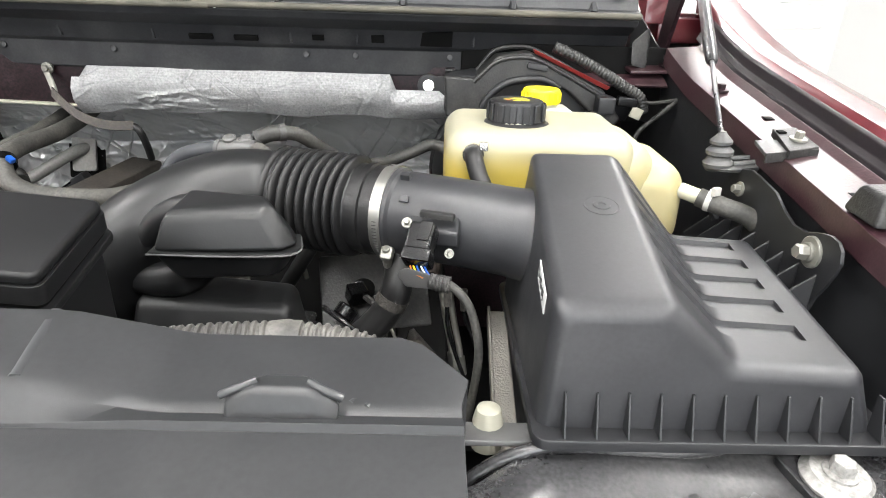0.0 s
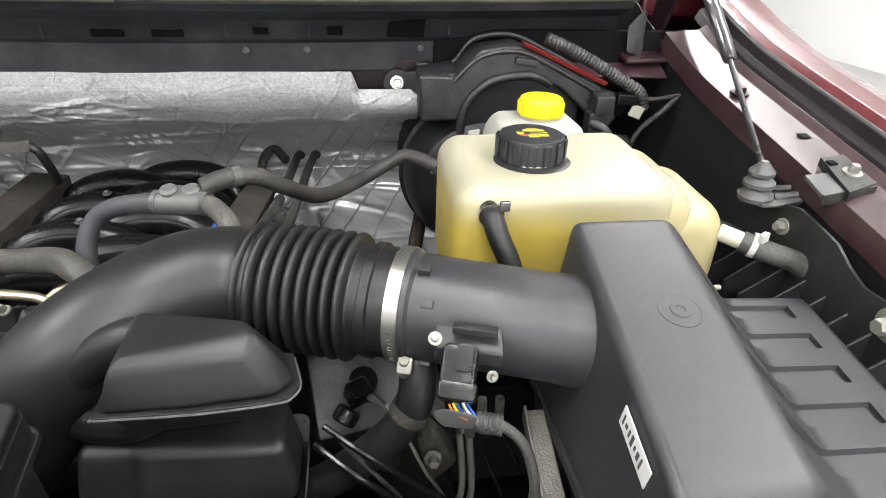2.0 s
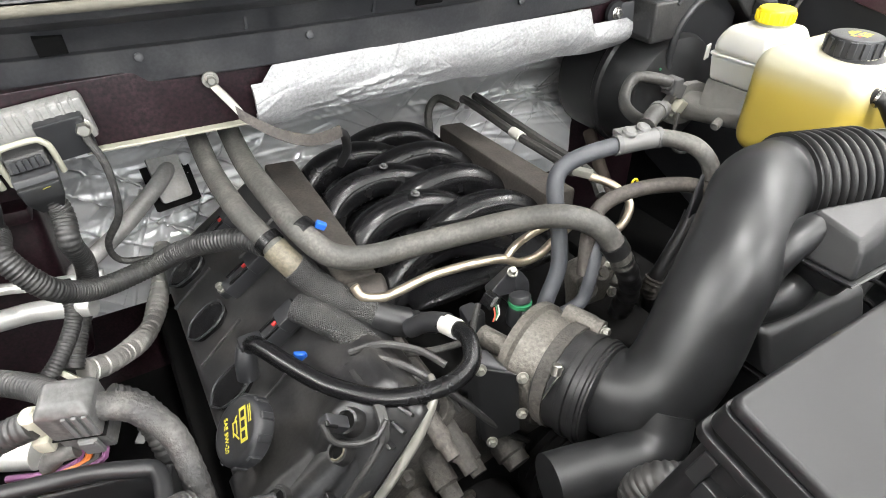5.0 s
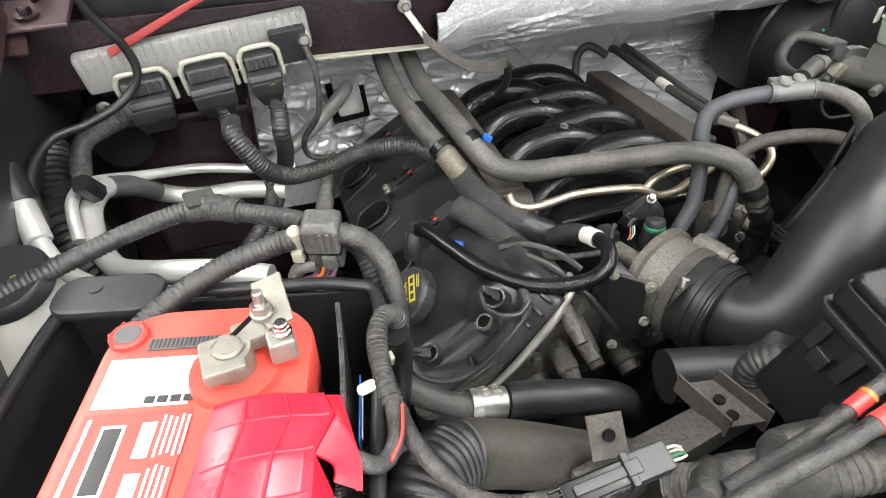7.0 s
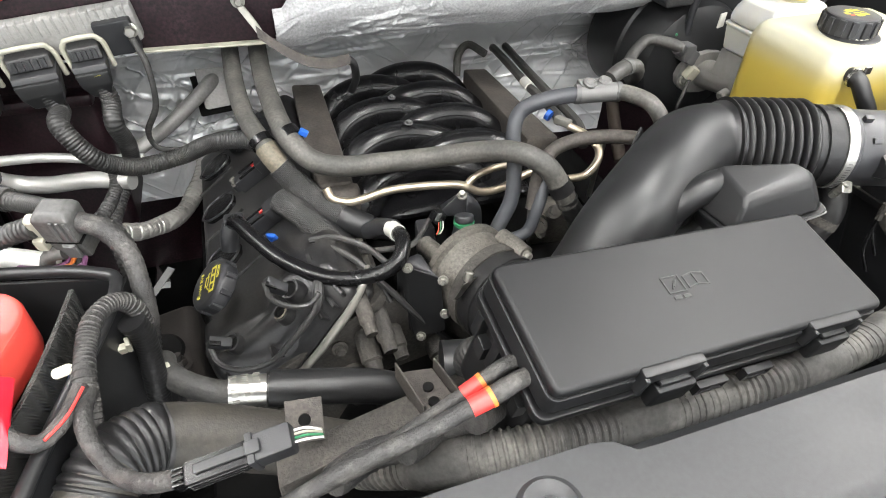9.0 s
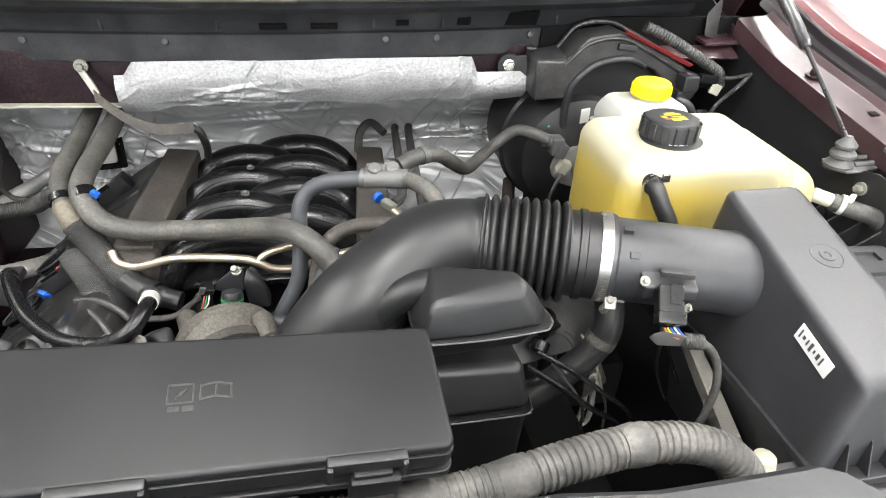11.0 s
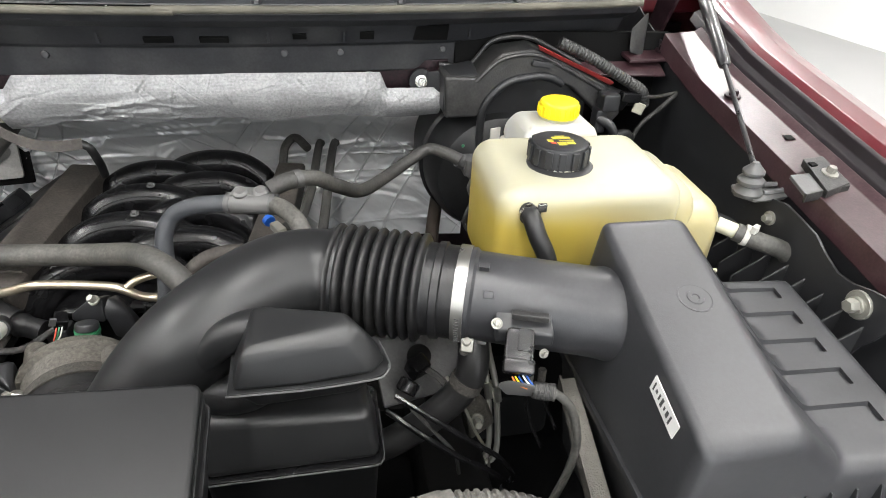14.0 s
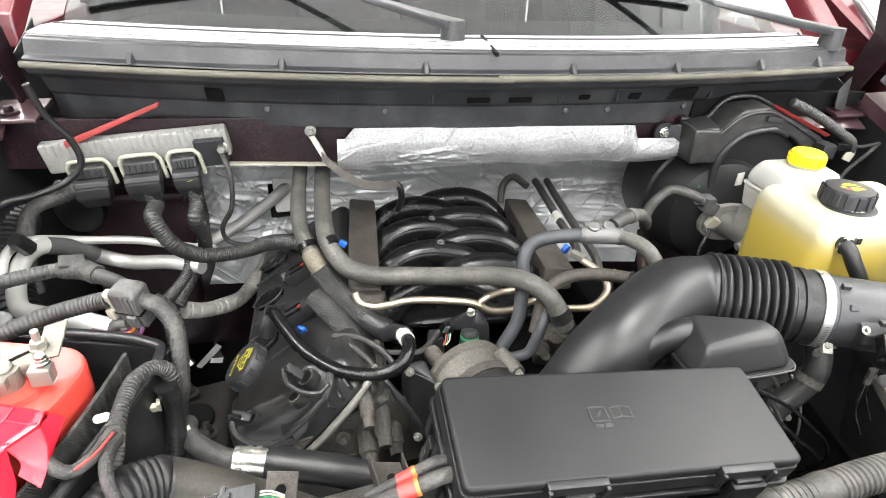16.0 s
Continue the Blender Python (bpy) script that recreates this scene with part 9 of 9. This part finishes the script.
# ---- wipers ----
for x0, x1, nm in ((-0.455, -1.03, "a"), (0.29, -0.43, "b")):
    wp = thing("wiper", (x0, 1.2, 1.36), "black wiper arm and blade resting on the windshield", "wiper", "wipers")
    part("arm", hull([(x0, 1.13, 1.37), (x0 + 0.03, 1.16, 1.37), (x0 - 0.16, 1.29, 1.40), (x0 - 0.15, 1.31, 1.41), (x0, 1.13, 1.385), (x0 + 0.03, 1.16, 1.385), (x0 - 0.16, 1.30, 1.412)], 0.004), COWL, wp)
    part("pivot", lathe([(0.022, 0), (0.020, 1)], (x0 + 0.015, 1.15, 1.345), (x0 + 0.015, 1.15, 1.385), 20), COWL, wp)
    part("arm_rod", tube([(x0 - 0.15, 1.30, 1.405), (x0 - 0.30, 1.40, 1.455), (x0 - 0.36, 1.42, 1.462)], 0.006, 8), COWL, wp)
    part("blade", tube([(x0 - 0.10, 1.42, 1.452), (x0 - 0.36, 1.41, 1.450), (x1 - 0.12, 1.42, 1.452)], 0.008, 8), RUBBER_DARK, wp)

# ---- cam sensor plugs ----
for cx_, cy_, cz_, ry_ in ((-0.716, 0.722, 1.004, 42), (-0.795, 0.738, 0.917, 24)):
    cs_ = thing("cam_sensor", (cx_, cy_, cz_ - 0.02), "black cam sensor plug on the cam cover", "sensor", "cam sensors")
    part("plug", box((cx_, cy_, cz_), (0.028, 0.014, 0.014), 0.003, (20, ry_, 0)), PLASTIC, cs_)
    part("latch", box((cx_ - 0.004, cy_ - 0.006, cz_ + 0.008), (0.014, 0.006, 0.003), 0.001, (20, ry_, 0)), GLOSS, cs_)

# ---- loose wires and bits ----
def wire(pts, r, mat_, name, label):
    t_ = thing(name, pts[0], label, "wire", "loose wires")
    part("wire", tube(pts, r, 8, 0.006), mat_, t_)
    return t_


wire([(-0.60, 0.80, 0.965), (-0.575, 0.77, 0.985), (-0.54, 0.765, 0.988), (-0.52, 0.785, 0.99), (-0.505, 0.80, 0.995)], 0.004, TAPE, "sensor_wire", "taped sensor wire near the throttle body")
wire([(-0.645, 0.79, 0.968), (-0.612, 0.752, 0.975), (-0.588, 0.722, 0.968), (-0.552, 0.704, 0.920), (-0.512, 0.702, 0.867), (-0.49, 0.705, 0.84)], 0.004, LOOM, "sensor_wire", "corrugated sensor wire across the timing cover")
wire([(-0.727, 0.719, 1.016), (-0.723, 0.710, 0.997), (-0.702, 0.706, 0.982), (-0.681, 0.706, 0.980), (-0.669, 0.711, 0.990)], 0.0032, LOOM, "sensor_wire", "taped wire to the cam sensor")
wire([(-0.808, 0.742, 0.920), (-0.802, 0.722, 0.904), (-0.786, 0.710, 0.897), (-0.767, 0.704, 0.896), (-0.738, 0.701, 0.904), (-0.705, 0.701, 0.937), (-0.686, 0.703, 0.959), (-0.673, 0.707, 0.972)], 0.0040, LOOM, "sensor_wire", "taped wire looping in front of the cam cover")
for pts_ in ([(-0.662, 0.805, 0.985), (-0.640, 0.785, 0.992), (-0.615, 0.755, 0.988), (-0.594, 0.728, 0.970), (-0.584, 0.715, 0.945)], [(-0.655, 0.800, 0.972), (-0.636, 0.778, 0.980), (-0.622, 0.752, 0.976), (-0.612, 0.730, 0.960), (-0.606, 0.716, 0.940)], [(-0.664, 0.812, 0.990), (-0.632, 0.800, 0.996), (-0.598, 0.776, 0.990), (-0.578, 0.752, 0.978)]):
    wire(pts_, 0.0042, LOOM, "sensor_wire", "grey taped wire running to the throttle body")
wire([(-0.668, 0.815, 0.972), (-0.669, 0.775, 0.986), (-0.667, 0.735, 0.988), (-0.671, 0.712, 0.982), (-0.676, 0.706, 0.970)], 0.0060, LOOM, "sensor_wire", "taped wire trunk on the cam cover")
wire([(-0.188, 1.335, 1.000), (-0.192, 1.317, 1.006), (-0.199, 1.22, 1.008), (-0.205, 1.129, 1.008), (-0.213, 1.05, 1.014), (-0.222, 0.985, 1.020), (-0.240, 0.945, 1.030)], 0.0080, RUBBER_MID, "vapour_line", "grey fuel vapour line with white band")
part("white_band", tube([(-0.2035, 1.145, 1.0078), (-0.2065, 1.113, 1.0092)], 0.0096, 14, 0.003), WHITE, thing("band", (-0.2, 1.12, 1.0), "white plastic band on the vapour line", "band"))
wire([(-0.158, 1.335, 1.000), (-0.163, 1.318, 1.005), (-0.172, 1.22, 1.006), (-0.180, 1.10, 1.006), (-0.190, 0.965, 1.008), (-0.20, 0.92, 0.99)], 0.0080, RUBBER_MID, "vapour_line", "grey fuel vapour line on the firewall side")
wire([(-0.27, 1.33, 0.95), (-0.262, 1.345, 0.99), (-0.24, 1.345, 1.01), (-0.215, 1.31, 1.0)], 0.0085, RUBBER, "vapour_line", "grey curved hose behind the fuel rail")
VC = thing("vapour_connector", (-0.26, 0.91, 1.04), "white and blue quick connector on the fuel line", "connector")
part("body", box((-0.250, 0.915, 1.045), (0.014, 0.028, 0.012), 0.003, (0, 0, 30)), ZINC, VC)
part("blue_clip", tube([(-0.262, 0.934, 1.046), (-0.266, 0.940, 1.048)], 0.0085, 14, 0.003), BLUE, VC, "blue clip")
part("metal_tube", tube([(-0.245, 0.905, 1.042), (-0.225, 0.875, 1.035), (-0.222, 0.845, 1.02), (-0.25, 0.83, 1.0), (-0.29, 0.835, 0.995)], 0.006, 10), TUBE_METAL, VC)
DS = thing("dipstick", (-0.22, 0.86, 1.0), "yellow ring dipstick handle", "dipstick")
part("ring", tube([(-0.215 + 0.005 * math.cos(a), 0.85, 1.050 + 0.005 * math.sin(a)) for a in np.linspace(0, 2 * math.pi, 16)], 0.0016, 8), YELLOW, DS)
part("stem", tube([(-0.215, 0.85, 1.046), (-0.21, 0.86, 1.0), (-0.20, 0.88, 0.92)], 0.004, 8), STEEL, DS)
# rust brown darkened to put the surrounding shade into the colour
single("steering_shaft", tube([(0.030, 1.19, 0.935), (0.012, 1.13, 0.89), (0.0, 1.07, 0.84)], 0.013, 12), mat("shade_darkened_rusty_steel", (0.03, 0.022, 0.017), 0.8, metal=0.4, var=0.4, bump=0.6), "rusty steel steering shaft, coloured darker for the shade below the booster", "shaft", (-0.05, 1.05, 0.93))
HL = thing("air_duct_hose", (0.0, 0.5, 0.95), "dark grey hose curving below the intake tube", "hose")
part("hose", tube([(-0.045, 0.66, 1.10), (-0.038, 0.62, 1.075), (-0.040, 0.602, 1.045), (-0.050, 0.600, 1.020), (-0.068, 0.600, 0.996), (-0.104, 0.60, 0.964), (-0.14, 0.60, 0.944), (-0.18, 0.61, 0.93)], 0.0165, 16), RUBBER_DARK, HL)
part("hose_clamp", tube([(-0.0435, 0.601, 1.034), (-0.048, 0.600, 1.024)], 0.0178, 20, 0.003), DARK_ALLOY, HL, "dirty metal hose clamp")
for pts_, r_, m_ in (([(-0.130, 0.60, 1.00), (-0.095, 0.575, 0.985), (-0.060, 0.570, 0.954), (-0.022, 0.570, 0.922), (0.003, 0.575, 0.888), (0.012, 0.60, 0.84)], 0.0034, GLOSS),
                     ([(-0.120, 0.60, 1.02), (-0.085, 0.575, 1.008), (-0.039, 0.570, 0.968), (-0.010, 0.570, 0.940), (0.012, 0.575, 0.900), (0.020, 0.60, 0.85)], 0.0030, GLOSS),
                     ([(-0.105, 0.59, 1.01), (-0.080, 0.585, 0.975), (-0.055, 0.59, 0.930), (-0.045, 0.60, 0.88)], 0.0022, TAPE),
                     ([(-0.065, 0.61, 1.03), (-0.045, 0.60, 0.99), (-0.030, 0.60, 0.95), (-0.010, 0.61, 0.90), (0.0, 0.62, 0.85)], 0.0018, ZINC)):
    wire(pts_, r_, m_, "side_wire", "thin wire hanging beside the engine")
SBK = thing("engine_mount_arm", (-0.03, 0.66, 0.85), "dull alloy engine mount arm deep beside the engine", "bracket")
part("arm", hull([(-0.035, 0.64, 0.95), (-0.015, 0.64, 0.96), (0.012, 0.65, 0.90), (-0.02, 0.65, 0.87), (-0.03, 0.69, 0.95), (0.01, 0.69, 0.90), (-0.02, 0.69, 0.86)], 0.006), GREY_CAST, SBK)
part("stud", hexbolt((-0.018, 0.639, 0.925), (0, -1, 0.2), 0.006, 0.010, 1.5), ZINC, SBK)
GPL = thing("mount_plate", (-0.07, 0.66, 0.85), "grey steel mounting plate below the intake bellows", "plate")
part("plate", box((-0.072, 0.68, 1.000), (0.13, 0.006, 0.095), 0.003, (-40, 0, 12)), DUSTY, GPL)
part("hole", lathe([(0.014, 0), (0.014, 1)], (-0.085, 0.671, 1.005), (-0.085, 0.668, 1.009), 20), VOID, GPL)
part("post", cyl((-0.06, 0.70, 0.85), (-0.06, 0.69, 0.99), 0.012, 0.1, 14), DUSTY, GPL)
TPL = thing("tail_plug", (-0.095, 0.645, 0.99), "black wiring plug on the mounting plate", "connector")
part("plug", join(box((-0.090, 0.648, 1.012), (0.022, 0.020, 0.022), 0.003, (20, 0, 30)), cyl((-0.098, 0.640, 1.0), (-0.106, 0.632, 0.99), 0.012, 0.15, 16)), GLOSS, TPL)
part("lead", tube([(-0.082, 0.645, 1.012), (-0.066, 0.632, 1.005), (-0.058, 0.625, 0.985), (-0.055, 0.63, 0.95)], 0.0038, 8), TAPE, TPL)
for px, py, pz, pl in ((0.012, 0.575, 1.06, 0.075), (0.030, 0.585, 1.05, 0.05)):
    bp_ = thing("brake_pipe", (px, py, pz - pl), "thin dark steel brake pipe with union nut", "pipe", "brake pipes")
    part("pipe", tube([(px, py, pz), (px + 0.002, py, pz - pl * 0.6), (px + 0.010, py, pz - pl), (px + 0.022, py - 0.01, pz - pl - 0.03)], 0.0022, 8), GLOSS, bp_)
    part("union_nut", cyl((px, py, pz + 0.002), (px + 0.001, py, pz - 0.022), 0.0042, 0.1, 6), DARK_ALLOY, bp_)
for px, py, pz in ((0.014, 0.764, 0.935), (0.026, 0.760, 0.930)):
    lp_ = thing("brake_pipe", (px, py, pz - 0.11), "pale plated brake pipe with swaged end", "pipe", "brake pipes")
    part("pipe", tube([(px - 0.004, py + 0.004, pz + 0.03), (px + 0.003, py - 0.001, pz - 0.012), (px + 0.015, py - 0.018, pz - 0.075), (px + 0.02, py - 0.03, pz - 0.20), (px - 0.03, py - 0.03, 0.735)], 0.0045, 12), ZINC, lp_)
    part("union_nut", tube([(px + 0.0135, py - 0.016, pz - 0.062), (px + 0.0175, py - 0.021, pz - 0.088)], 0.0065, 8), STEEL, lp_)
EP = thing("elbow_pipe", (-0.48, 0.6, 0.9), "thick black plastic pipe branching off the intake elbow", "pipe")
part("pipe", tube([(-0.556, 0.598, 0.944), (-0.520, 0.590, 0.943), (-0.485, 0.580, 0.942), (-0.458, 0.575, 0.944), (-0.436, 0.577, 0.956), (-0.422, 0.588, 0.978)], 0.0295, 28, 0.004), SMOOTH, EP)

LC = thing("loom_elbow", (-0.53, 0.48, 1.08), "grey corrugated loom entering the fuse box", "conduit")
loom([(-0.555, 0.50, 1.03), (-0.565, 0.508, 1.062), (-0.555, 0.500, 1.082), (-0.535, 0.485, 1.078), (-0.520, 0.465, 1.055), (-0.515, 0.45, 1.03)], 0.0125, "loom", LC)

# ---- cab sides behind the fenders ----
for sg in (1, -1):
    cs = thing("cab_side", (XC + sg * 1.02, 2.2, 0.5), "dark red painted cab door and windshield pillar", "door panel", "cab sides")
    part("door_skin", box((XC + sg * 1.02, 2.3, 0.9), (0.03, 1.5, 0.85), 0.01), MAROON, cs)
    part("pillar", hull([(XC + sg * (0.80 + d), y, z + e) for d in (0, 0.05) for e in (0, 0.06) for y, z in ((1.30, 1.30), (2.05, 1.80))], 0.006), MAROON, cs)
    part("sill", box((XC + sg * 0.93, 1.75, 1.29), (0.2, 0.9, 0.05), 0.01), MAROON, cs)
